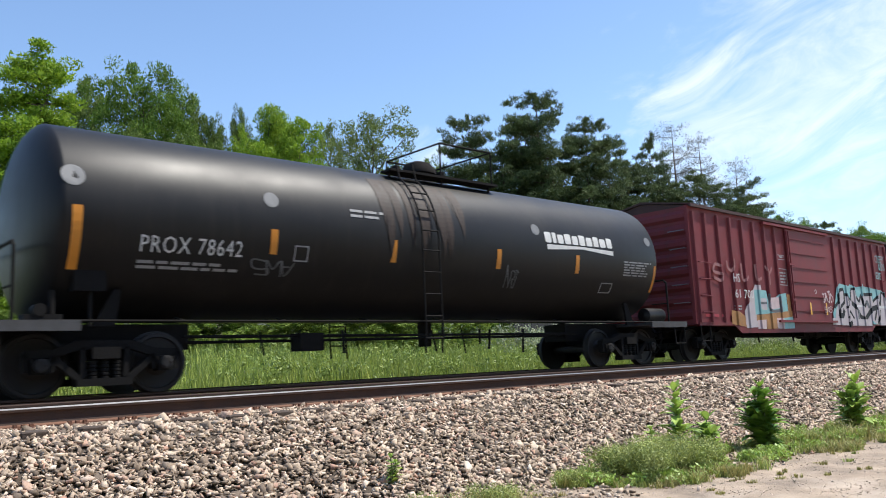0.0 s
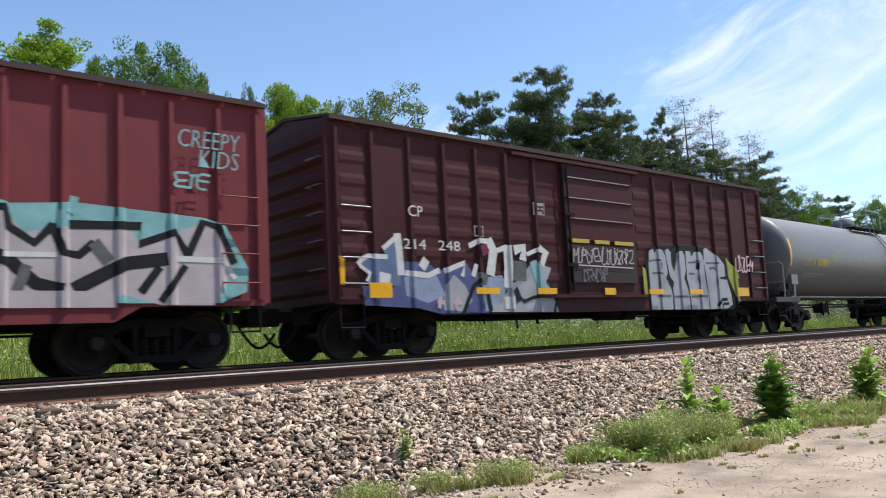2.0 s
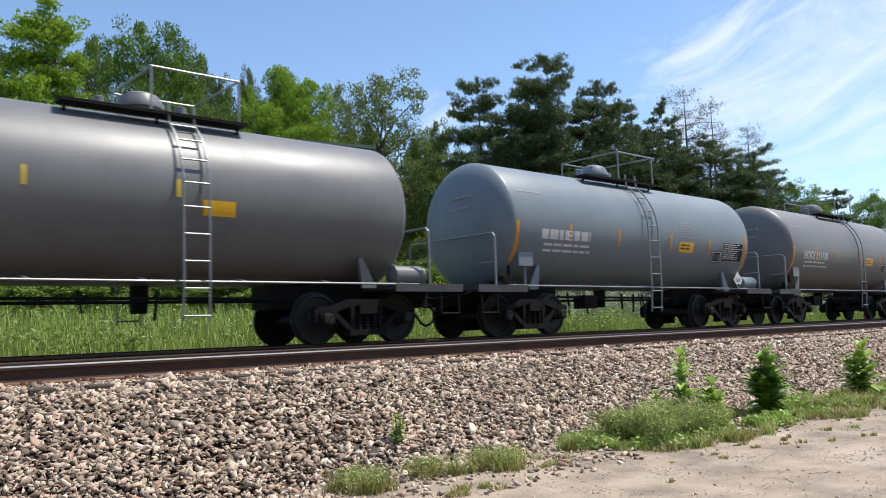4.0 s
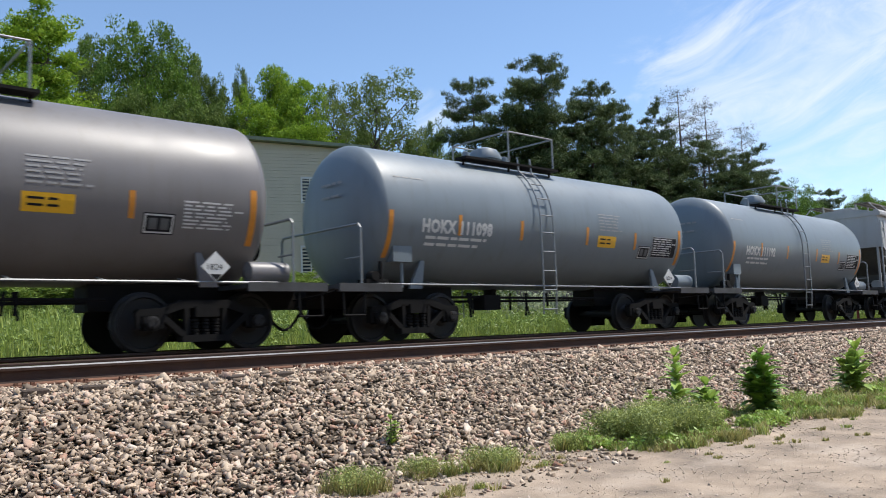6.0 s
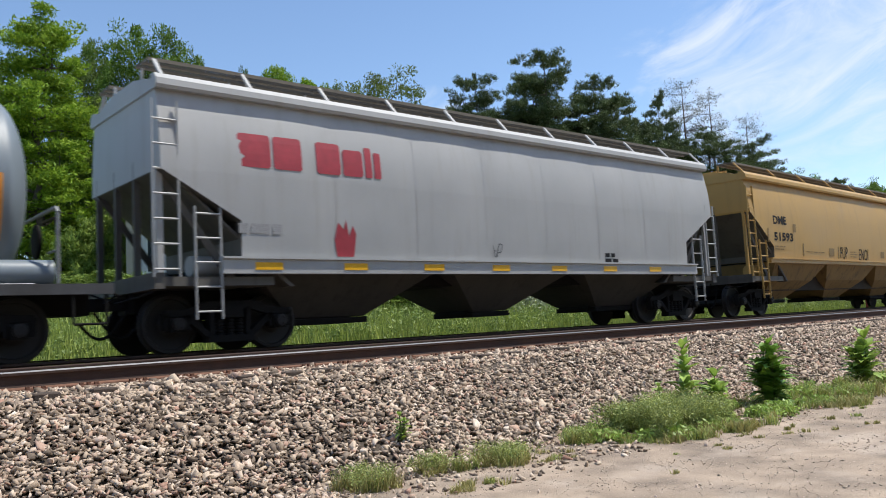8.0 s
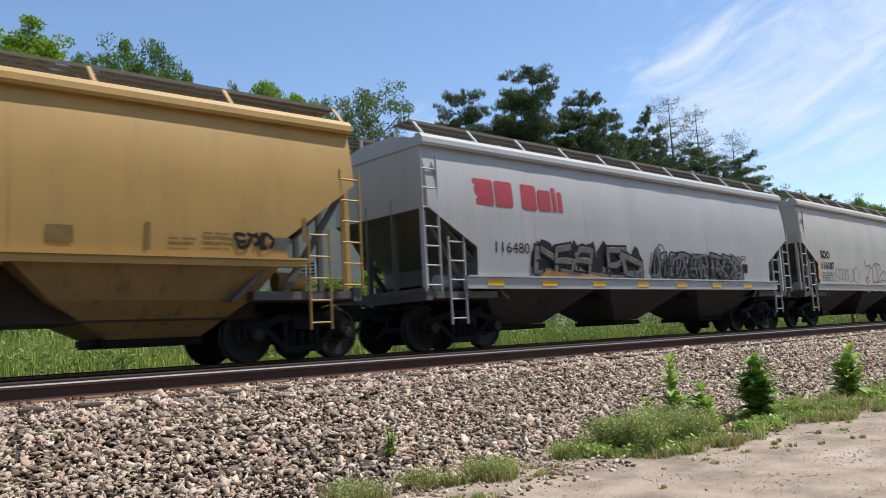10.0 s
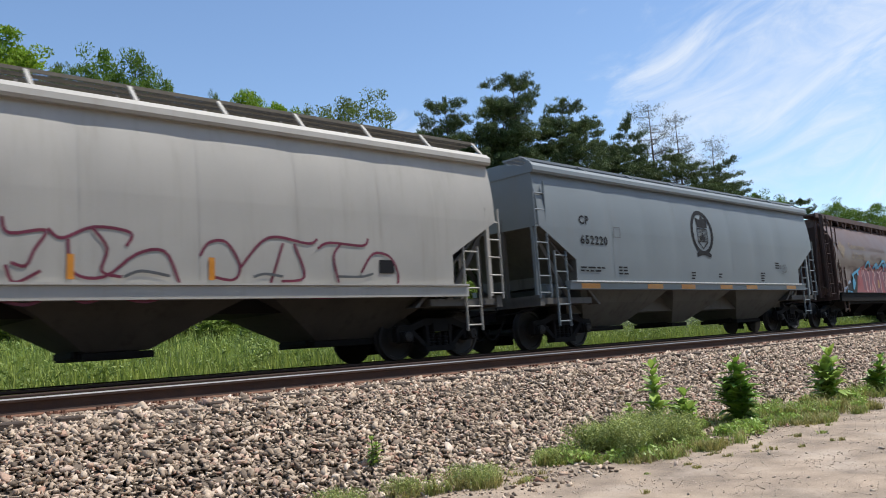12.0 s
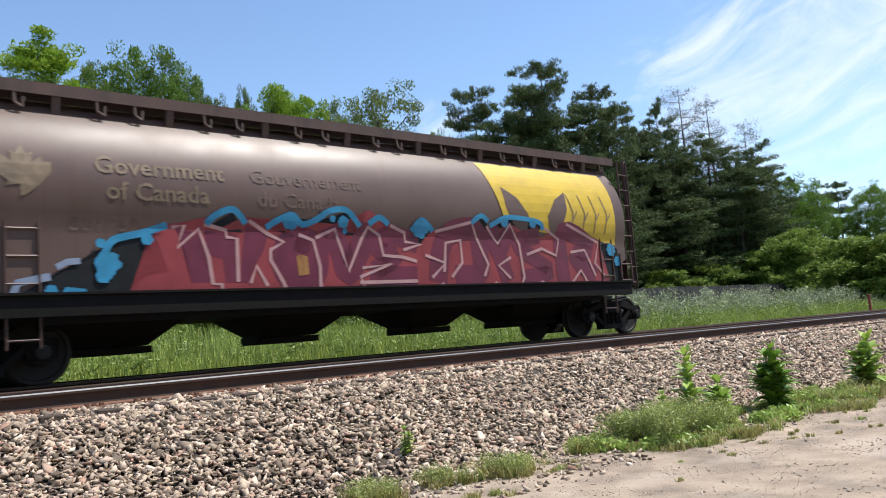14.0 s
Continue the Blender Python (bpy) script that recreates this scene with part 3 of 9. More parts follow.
def underframe(car, half, z, y=0.3, gear=True, seed=0):
    """Centre sill, brake rigging, reservoirs and pipes under the floor."""
    rng = random.Random(seed)
    bm = bmesh.new()
    box(bm, -half, -y, z - 0.32, half, y, z)
    part("center_sill", bm, M_GRIME, car)
    if gear:
        bm = bmesh.new()
        bar_path(bm, [(-half * 0.55, -0.9, z - 0.36), (half * 0.6, -0.95, z - 0.40)], 0.02)
        bar_path(bm, [(-half * 0.5, -0.6, z - 0.30), (half * 0.5, -0.6, z - 0.33)], 0.028)
        for k in range(7):
            xx = rng.uniform(-half * 0.5, half * 0.5)
            flat_bar(bm, (xx, -0.9, z - 0.1), (xx + rng.uniform(-0.08, 0.08), -0.95, z - rng.uniform(0.4, 0.58)), 0.06, 0.03)
        part("brake_rigging", bm, M_GRIME, car)
        bm = bmesh.new()
        lathe(bm, [(-0.55, 0.05), (-0.5, 0.19), (0.3, 0.19), (0.35, 0.05)], 14, "x", c=(half * 0.12, -0.75, z - 0.26))
        box(bm, half * 0.12 + 0.5, -0.95, z - 0.45, half * 0.12 + 0.85, -0.6, z - 0.08)
        part("air_reservoir", bm, M_GRIME, car)


def ladder(car, x, y, z0, z1, w=0.42, step=0.38, material=None, r=0.017, lean=0.0, name="ladder"):
    bm = bmesh.new()
    for s in (-1, 1):
        flat_bar(bm, (x + s * w / 2, y, z0), (x + s * w / 2 + lean, y, z1), 0.05, 0.02)
    z = z0 + 0.12
    while z < z1 - 0.05:
        k = lean * (z - z0) / (z1 - z0)
        beam(bm, (x - w / 2 + k, y, z), (x + w / 2 + k, y, z), r)
        z += step
    return part(name, bm, material or M_STEELGREY, car)


# ---- markings laid on a car's side ----
def cut_rows(bm, zs):
    for z in zs:
        geom = bm.verts[:] + bm.edges[:] + bm.faces[:]
        bmesh.ops.bisect_plane(bm, geom=geom, plane_co=(0, 0, z), plane_no=(0, 0, 1))


def lay(car, name, bm, material, surf, label="", lift=0.006, rows=0.12, cols=0.0):
    """Drapes a flat x-z mesh on the side given by surf(x, z) -> (x, y, z)."""
    zz = [v.co.z for v in bm.verts]
    if rows and zz:
        z0, z1 = min(zz), max(zz)
        k = int((z1 - z0) / rows)
        cut_rows(bm, [z0 + (i + 1) * (z1 - z0) / (k + 1) for i in range(k)])
    for v in bm.verts:
        x, y, z = surf(v.co.x, v.co.z)
        v.co = (x, y - lift, z)
    return part(name, bm, material, car, label)


def letters(text, x, z, size, offset=0.0, shear=0.0, space=1.0, width=None):
    """The built-in font's letters as a flat mesh in x-z, starting at x, baseline z."""
    cu = bpy.data.curves.new("letters", "FONT")
    cu.body, cu.size, cu.offset, cu.shear, cu.space_character = text, size / 0.72, offset, shear, space
    cu.resolution_u = 2
    ob = bpy.data.objects.new("letters", cu)
    scene.collection.objects.link(ob)
    dg = bpy.context.evaluated_depsgraph_get()
    me = bpy.data.meshes.new_from_object(ob.evaluated_get(dg))
    bm = bmesh.new()
    bm.from_mesh(me)
    k = width / max(v.co.x for v in bm.verts) if width else 1.0
    for v in bm.verts:
        v.co = (x + v.co.x * k, 0, z + v.co.y)
    bpy.data.objects.remove(ob)
    bpy.data.curves.remove(cu)
    bpy.data.meshes.remove(me)
    return bm


def rects(items):
    bm = bmesh.new()
    for x0, z0, x1, z1 in items:
        n = max(1, int((x1 - x0) / 0.6))
        for i in range(n):
            a, b = x0 + (x1 - x0) * i / n, x0 + (x1 - x0) * (i + 1) / n
            bm.faces.new([bm.verts.new(p) for p in ((a, 0, z0), (b, 0, z0), (b, 0, z1), (a, 0, z1))])
    return bm


def small_print(x, z, w, lines, h=0.05, gap=0.035, seed=0):
    """Unreadable stencil lines as plain bars."""
    rng = random.Random(seed + int(x * 10))
    out = []
    for k in range(lines):
        u = 0.0
        end = w * rng.uniform(0.7, 1.0)
        while u < end:
            n = rng.uniform(0.12, 0.34)
            out.append((x + u, z - k * (h + gap), x + min(u + n, end), z - k * (h + gap) + h))
            u += n + 0.05
    return rects(out)


def frame_rect(x0, z0, x1, z1, t=0.025):
    return rects([(x0, z0, x1, z0 + t), (x0, z1 - t, x1, z1), (x0, z0, x0 + t, z1), (x1 - t, z0, x1, z1)])


def stroke_mesh(polylines, width, grow=0.0):
    """Thick spray strokes along polylines, with blunt overlapping ends; nothing coplanar within one stroke."""
    bm = bmesh.new()
    w = width / 2 + grow
    for pts in polylines:
        P = [Vector((p[0], p[1])) for p in pts]
        left, right = [], []
        for i, p in enumerate(P):
            d = (P[min(i + 1, len(P) - 1)] - P[max(i - 1, 0)])
            if d.length < 1e-6:
                d = Vector((1, 0))
            d.normalize()
            e = p.copy()
            if i == 0:
                e = p - d * grow
            if i == len(P) - 1:
                e = p + d * grow
            nrm = Vector((-d.y, d.x)) * w
            left.append(bm.verts.new((e.x + nrm.x, 0, e.y + nrm.y)))
            right.append(bm.verts.new((e.x - nrm.x, 0, e.y - nrm.y)))
        for i in range(len(P) - 1):
            bm.faces.new((right[i], right[i + 1], left[i + 1], left[i]))
    return bm


def glyph(rng, x, z, w, h):
    """One angular wild-style form: a few bold strokes between nodes of a slanted grid."""
    lean = rng.uniform(-0.16, 0.20)
    nodes = [(x + w * (0.10 + 0.40 * i) + 0.13 * w * rng.uniform(-1, 1) + lean * w * (j - 1), z + h * (0.10 + 0.40 * j) + 0.09 * h * rng.uniform(-1, 1)) for j in range(3) for i in range(3)]
    plan = rng.choice([
        [[0, 3, 6, 7, 4, 3]], [[6, 3, 0], [6, 7, 8, 5, 4], [4, 2]], [[0, 6], [6, 4, 2], [3, 4]], [[8, 6, 3, 4, 5, 2, 0]],
        [[6, 8, 4, 0, 2]], [[0, 6, 4, 8, 2]], [[6, 0, 2, 8]], [[6, 7, 8], [7, 4, 1, 0]], [[8, 6, 3, 5], [3, 0, 2]], [[6, 1, 8], [3, 4]], [[0, 4, 8], [6, 4, 2, 1]], [[3, 6, 5, 2], [6, 0, 1]]])
    return [[nodes[k] for k in line] for line in plan]


def graffiti(car, surf, x, z, w, h, n, fill, edge, back=None, seed=0, stroke=0.16, glow=None, label="", edge_w=0.05):
    """A sprayed piece: cloud of colour, dark outline, filled forms, thin highlights, each layer on the one below."""
    rng = random.Random(seed)
    if back:
        bm = bmesh.new()
        for k in range(n * 3):
            cx, cz = x + w * (k + 0.5) / (n * 3) + rng.uniform(-0.1, 0.1), z + h * rng.uniform(0.25, 0.75)
            rx, rz = w / n * rng.uniform(0.25, 0.5), h * rng.uniform(0.28, 0.5)
            m = 11
            ph = rng.uniform(0, 6)
            ring = [bm.verts.new((cx + rx * math.cos(i * math.tau / m) * (1 + 0.25 * math.sin(3 * i + ph)), 0, cz + rz * math.sin(i * math.tau / m) * (1 + 0.2 * math.cos(2 * i + ph)))) for i in range(m)]
            bm.faces.new(ring)
            for v in ring:
                v.co.y = -0.0008 * k
        for v in bm.verts:
            v.co.z = min(max(v.co.z, z - 0.08), z + h + 0.18)
        keep = {v: v.co.y for v in bm.verts}
        for v in bm.verts:
            px, py, pz = surf(v.co.x, v.co.z)
            v.co = (px, py - 0.008 + keep[v], pz)
        part("sprayed_cloud", bm, back, car)
    lines = []
    outline, forms = bmesh.new(), bmesh.new()
    for k in range(n):
        mine = glyph(rng, x + w * k / n - 0.04 * w / n, z, w / n * 1.18, h)
        lines += mine
        for bm, grow, lift in ((outline, edge_w, 0.036 + 0.004 * k), (forms, 0.0, 0.038 + 0.004 * k)):
            for i, line in enumerate(mine):
                one = stroke_mesh([line], stroke, grow)
                vm = {}
                for v in one.verts:
                    px, py, pz = surf(v.co.x, min(max(v.co.z, z - 0.06), z + h + 0.12))
                    vm[v] = bm.verts.new((px, py - lift - 0.0004 * i, pz))
                for f in one.faces:
                    bm.faces.new([vm[v] for v in f.verts])
                one.free()
    part("sprayed_outline", outline, edge, car)
    part("sprayed_form", forms, fill, car, label)
    if glow:
        bm = bmesh.new()
        thin = [[(a[0] * 0.5 + b[0] * 0.5 - 0.05, a[1] * 0.5 + b[1] * 0.5 + 0.05), (b[0] * 0.85 + a[0] * 0.15 - 0.05, b[1] * 0.85 + a[1] * 0.15 + 0.05)] for line in lines for a, b in zip(line, line[1:])]
        one = stroke_mesh(thin, 0.025)
        for v in one.verts:
            px, py, pz = surf(v.co.x, v.co.z)
            v.co = (px, py - 0.042 - 0.004 * n, pz)
        part("sprayed_highlight", one, glow, car)


def scribble(car, surf, x, z, w, h, loops, material, width=0.035, seed=0, name="sprayed_tag"):
    """A hand-drawn tag: quick rounded strokes, one form after another."""
    rng = random.Random(seed * 13 + 5)
    lines = []
    for k in range(loops):
        for line in glyph(rng, x + w * k / loops, z, w / loops * 1.25, h * rng.uniform(0.75, 1.05)):
            pts = []
            P = [line[0]] + line + [line[-1]]
            for i in range(1, len(P) - 2):
                for s in range(5):
                    t = s / 5
                    q = []
                    for d in (0, 1):
                        p0, p1, p2, p3 = P[i - 1][d], P[i][d], P[i + 1][d], P[i + 2][d]
                        q.append(0.5 * (2 * p1 + (p2 - p0) * t + (2 * p0 - 5 * p1 + 4 * p2 - p3) * t * t + (3 * p1 - p0 - 3 * p2 + p3) * t ** 3))
                    pts.append(tuple(q))
            pts.append(line[-1])
            lines.append(pts)
    bm = bmesh.new()
    for i, pts in enumerate(lines):
        one = stroke_mesh([pts], width)
        vm = {}
        for v in one.verts:
            px, py, pz = surf(v.co.x, v.co.z)
            vm[v] = bm.verts.new((px, py - 0.012 - 0.0005 * i, pz))
        for f in one.faces:
            bm.faces.new([vm[v] for v in f.verts])
        one.free()
    part(name, bm, material, car)


def sprayer(car, surf, posts=(), lift=0.003):
    """A painter for one car: each call lays the next shape just over the last, following the posts of the side."""
    count = [0]

    def spray(kind, material, width, *pts):
        count[0] += 1
        bm = bmesh.new()
        if kind == "poly":
            bm.faces.new([bm.verts.new((x, 0, z)) for x, z in pts])
            bmesh.ops.triangulate(bm, faces=bm.faces[:])
        elif kind == "blob":
            x, z = pts[0]
            bm.faces.new([bm.verts.new((x + width * (1 + 0.16 * math.sin(3 * k + x)) * math.cos(k * math.tau / 18), 0, z + width * (1 + 0.12 * math.cos(2 * k + z)) * math.sin(k * math.tau / 18))) for k in range(18)])
        else:
            line = list(pts)
            if len(line) > 2 and (width > 0.15 or material in (M_CYAN, M_FAINTPINK, M_GRAFWINE, M_CHARCOAL)):
                ends = [line[0]] + line + [line[-1]]
                line = [0.5 * (2 * Vector(a) + (Vector(b) - Vector(p)) * u + (2 * Vector(p) - 5 * Vector(a) + 4 * Vector(b) - Vector(q)) * u * u + (3 * Vector(a) - Vector(p) - 3 * Vector(b) + Vector(q)) * u ** 3)
                        for p, a, b, q in zip(ends, ends[1:], ends[2:], ends[3:]) for u in (0, 0.25, 0.5, 0.75)] + [Vector(line[-1])]
            bm.free()
            bm = stroke_mesh([line], width, 0.4 * width)
        zs, xs = [v.co.z for v in bm.verts], [v.co.x for v in bm.verts]
        cuts = [q + d for q in posts for d in (-0.075, -0.035, 0.035, 0.075) if min(xs) < q + d < max(xs)]
        for q in cuts:
            bmesh.ops.bisect_plane(bm, geom=bm.verts[:] + bm.edges[:] + bm.faces[:], plane_co=(q, 0, 0), plane_no=(1, 0, 0))
        k = 0 if posts else int((max(zs) - min(zs)) / 0.12)
        cut_rows(bm, [min(zs) + (i + 1) * (max(zs) - min(zs)) / (k + 1) for i in range(k)])
        for v in bm.verts:
            x, y, z = surf(v.co.x, v.co.z)
            if posts:
                d = min(abs(x - q) for q in posts)
                y -= float(np.interp(d, [0.036, 0.074], [0.04, 0.0]))
            v.co = (x, y - lift - 0.0004 * count[0], z)
        part({"poly": "sprayed_form", "blob": "sprayed_dot", "line": "sprayed_line"}[kind], bm, material, car)
    return spray


# ---- boxcars ----
def boxcar(c, half_truck, colour, label, ribs, door, seed=0, panels=False):
    car = thing("boxcar", label, "freight car", group="cars of the freight train")
    CARS.append((car, c))
    trucks(car, half_truck)
    H, z0, z1, w = 7.6, 1.0, 4.28, 1.47
    bm = bmesh.new()
    box(bm, -H, -w, z0, H, w, z1)
    part("body", bm, colour, car)
    # roof: eave strip, low gable with cross corrugation
    bm = bmesh.new()
    for s in (-1, 1):
        box(bm, -H - 0.06, s * (w + 0.05) - 0.05, z1 - 0.045, H + 0.06, s * (w + 0.05) + 0.02, z1 + 0.03)
    n = 24
    for k in range(n):
        a, b = -H - 0.05 + k * (2 * H + 0.1) / n, -H - 0.05 + (k + 1) * (2 * H + 0.1) / n - 0.06
        prism_y = [(-w - 0.08, z1 + 0.01), (0, z1 + 0.27), (w + 0.08, z1 + 0.01), (w + 0.08, z1 + 0.05), (0, z1 + 0.33), (-w - 0.08, z1 + 0.05)]
        va = [bm.verts.new((a, y, z)) for y, z in prism_y]
        vb = [bm.verts.new((b, y, z)) for y, z in prism_y]
        m = len(prism_y)
        for i in range(m):
            bm.faces.new((va[i], va[(i + 1) % m], vb[(i + 1) % m], vb[i]))
        bm.faces.new(va[::-1])
        bm.faces.new(vb)
    prism_e = [(-w, z1), (0, z1 + 0.26), (w, z1)]
    va = [bm.verts.new((-H, y, z)) for y, z in prism_e]
    vb = [bm.verts.new((H, y, z)) for y, z in prism_e]
    for i in range(3):
        bm.faces.new((va[i], va[(i + 1) % 3], vb[(i + 1) % 3], vb[i]))
    bm.faces.new(va[::-1])
    bm.faces.new(vb)
    bmesh.ops.recalc_face_normals(bm, faces=bm.faces[:])
    part("roof", bm, M_ROOFDARK, car)
    # side posts
    post = bmesh.new()
    prism_p = [(-0.07, -w + 0.005), (-0.035, -w - 0.07), (0.035, -w - 0.07), (0.07, -w + 0.005)]
    a = [post.verts.new((x, y, z0 + 0.05)) for x, y in prism_p]
    b = [post.verts.new((x, y, z1 - 0.16)) for x, y in prism_p]
    for i in range(4):
        post.faces.new((a[i], a[(i + 1) % 4], b[(i + 1) % 4], b[i]))
    post.faces.new(a[::-1])
    post.faces.new(b)
    bmesh.ops.recalc_face_normals(post, faces=post.faces[:])
    post_me = mesh_of(post, "side_post", colour)
    d0, d1 = door
    xs = [-H + 0.09] + [-H + (d0 + H) * (k + 1) / (ribs + 1) for k in range(ribs)] + [d1 + (H - d1) * (k + 1) / (ribs + 1) for k in range(ribs)] + [H - 0.09]
    for x in xs:
        shared("side_post", post_me, car, pose(x, 0, 0))
        shared("side_post", post_me, car, pose(x, 0, 0, 0, 0, 180))
    if panels:  # horizontal pressings between the posts
        made = {}
        spans = [(x0, min(x1, d0)) for x0, x1 in zip(xs, xs[1:])] + [(max(x0, d1), x1) for x0, x1 in zip(xs, xs[1:])]
        for x0, x1 in sorted(set(s for s in spans if s[1] - s[0] > 0.45)):
            key = round(x1 - x0, 2)
            if key not in made:
                bm = bmesh.new()
                prism_r = [(0.0, -w + 0.004), (0.1, -w - 0.012), (0.2, -w - 0.012), (0.3, -w + 0.004)]
                va = [bm.verts.new((0.09, y, z)) for z, y in prism_r]
                vb = [bm.verts.new((x1 - x0 - 0.09, y, z)) for z, y in prism_r]
                for i in range(4):
                    bm.faces.new((va[i], va[(i + 1) % 4], vb[(i + 1) % 4], vb[i]))
                bm.faces.new(va[::-1])
                bm.faces.new(vb)
                bmesh.ops.recalc_face_normals(bm, faces=bm.faces[:])
                made[key] = mesh_of(bm, "side_pressing", colour)
            for k in range(7):
                shared("side_pressing", made[key], car, pose(x0, 0, z0 + 0.35 + k * 0.42))
    # sliding door with ribs, tracks and lock bars
    bm = bmesh.new()
    box(bm, d0 + 0.06, -w - 0.06, z0 + 0.14, d1 - 0.06, -w - 0.004, z1 - 0.18)
    dr = part("door", bm, colour, car)
    bm = bmesh.new()
    for a, b in ((0.0, 0.02), (0.02, 0.045), (0.045, 0.06)):
        box(bm, d0 + 0.1, -w - (0.085 if a == 0.02 else 0.072), a, d1 - 0.1, -w - 0.055, b)
    rib = mesh_of(bm, "door_rib", colour)
    for k in range(6):
        shared("door_rib", rib, dr, pose(0, 0, z0 + 0.42 + k * 0.47))
    bm = bmesh.new()
    box(bm, d0 - 1.0, -w - 0.12, z0 + 0.06, d1 + 0.3, -w - 0.01, z0 + 0.13)
    part("door_track", bm, colour, car)
    bm = bmesh.new()
    box(bm, d0 - 1.6, -w - 0.13, z1 - 0.17, d1 + 0.2, -w - 0.01, z1 - 0.10)
    part("door_track", bm, colour, car)
    bm = bmesh.new()
    for x in (d0 + 0.02, d0 + 0.16):
        beam(bm, (x, -w - 0.11, z0 + 0.2), (x, -w - 0.11, z1 - 0.25), 0.022)
    for z in (z0 + 0.75, z0 + 1.9):
        box(bm, d0 - 0.02, -w - 0.14, z, d0 + 0.34, -w - 0.07, z + 0.07)
    part("lock_bar", bm, M_GRIME if panels else colour, dr)
    # side sill, deeper between the trucks
    bm = bmesh.new()
    for s in (-1, 1):
        prism(bm, [(-H, 0.96), (-H, 1.06), (H, 1.06), (H, 0.96), (5.6, 0.96), (5.2, 0.74), (-5.2, 0.74), (-5.6, 0.96)], s * (w + 0.012) - 0.02, s * (w + 0.012) + 0.02)
    part("side_sill", bm, colour, car)
    # corrugated ends
    for s in (-1, 1):
        bm = bmesh.new()
        box(bm, min(s * (H + 0.002), s * (H + 0.012)), -w + 0.1, z0, max(s * (H + 0.002), s * (H + 0.012)), w - 0.1, z1 - 0.02)
        wall = part("end_wall", bm, colour, car)
        bm = bmesh.new()
        prism_r = [(0.0, 0.01), (0.09, 0.08), (0.2, 0.08), (0.3, 0.01)]
        va, vb = [[bm.verts.new((s * (H + dx), y, z)) for z, dx in prism_r] for y in (-w + 0.12, w - 0.12)]
        for i in range(4):
            bm.faces.new((va[i], va[(i + 1) % 4], vb[(i + 1) % 4], vb[i]))
        bm.faces.new(va[::-1])
        bm.faces.new(vb)
        bmesh.ops.recalc_face_normals(bm, faces=bm.faces[:])
        end_rib = mesh_of(bm, "end_rib", colour)
        for k in range(8):
            shared("end_rib", end_rib, wall, pose(0, 0, z0 + 0.14 + k * 0.39))
        bm = bmesh.new()
        box(bm, min(s * H, s * (H + 0.1)), -0.05, z0, max(s * H, s * (H + 0.1)), 0.05, z1)
        corner = mesh_of(bm, "corner_post", colour)
        for yy in (-w + 0.05, w - 0.05):
            shared("corner_post", corner, car, pose(0, yy, 0))
        coupler(car, s * H, s)
        # side ladder of grab irons at each corner
        for k in range(4 if s < 0 else 4):
            zz = z0 + 0.32 + k * 0.46
            bm = bmesh.new()
            xa, xb = (s * (H - 0.12), s * (H - 0.75))
            bar_path(bm, [(xa, -w, zz), (xa, -w - 0.11, zz), (xb, -w - 0.11, zz), (xb, -w, zz)], 0.014)
            part("grab_iron", bm, M_STEELGREY if panels else colour, car)
        for k in range(5):
            bm = bmesh.new()
            zz = z0 + 0.6 + k * 0.5
            bar_path(bm, [(s * (H + 0.02), -w + 0.16, zz), (s * (H + 0.13), -w + 0.16, zz), (s * (H + 0.13), -w + 0.62, zz), (s * (H + 0.02), -w + 0.62, zz)], 0.013)
            part("end_rung", bm, M_STEELGREY, car)
        bm = bmesh.new()
        bar_path(bm, [(s * (H - 0.1), -w, 0.98), (s * (H - 0.1), -w - 0.02, 0.55), (s * (H - 0.6), -w - 0.02, 0.55), (s * (H - 0.6), -w, 0.98)], 0.018)
        part("stirrup", bm, M_GRIME, car)
    underframe(car, H - 0.2, 1.0, seed=seed)
    surf = lambda x, z: (x, -w - 0.034, z)
    return car, sprayer(car, surf, xs)


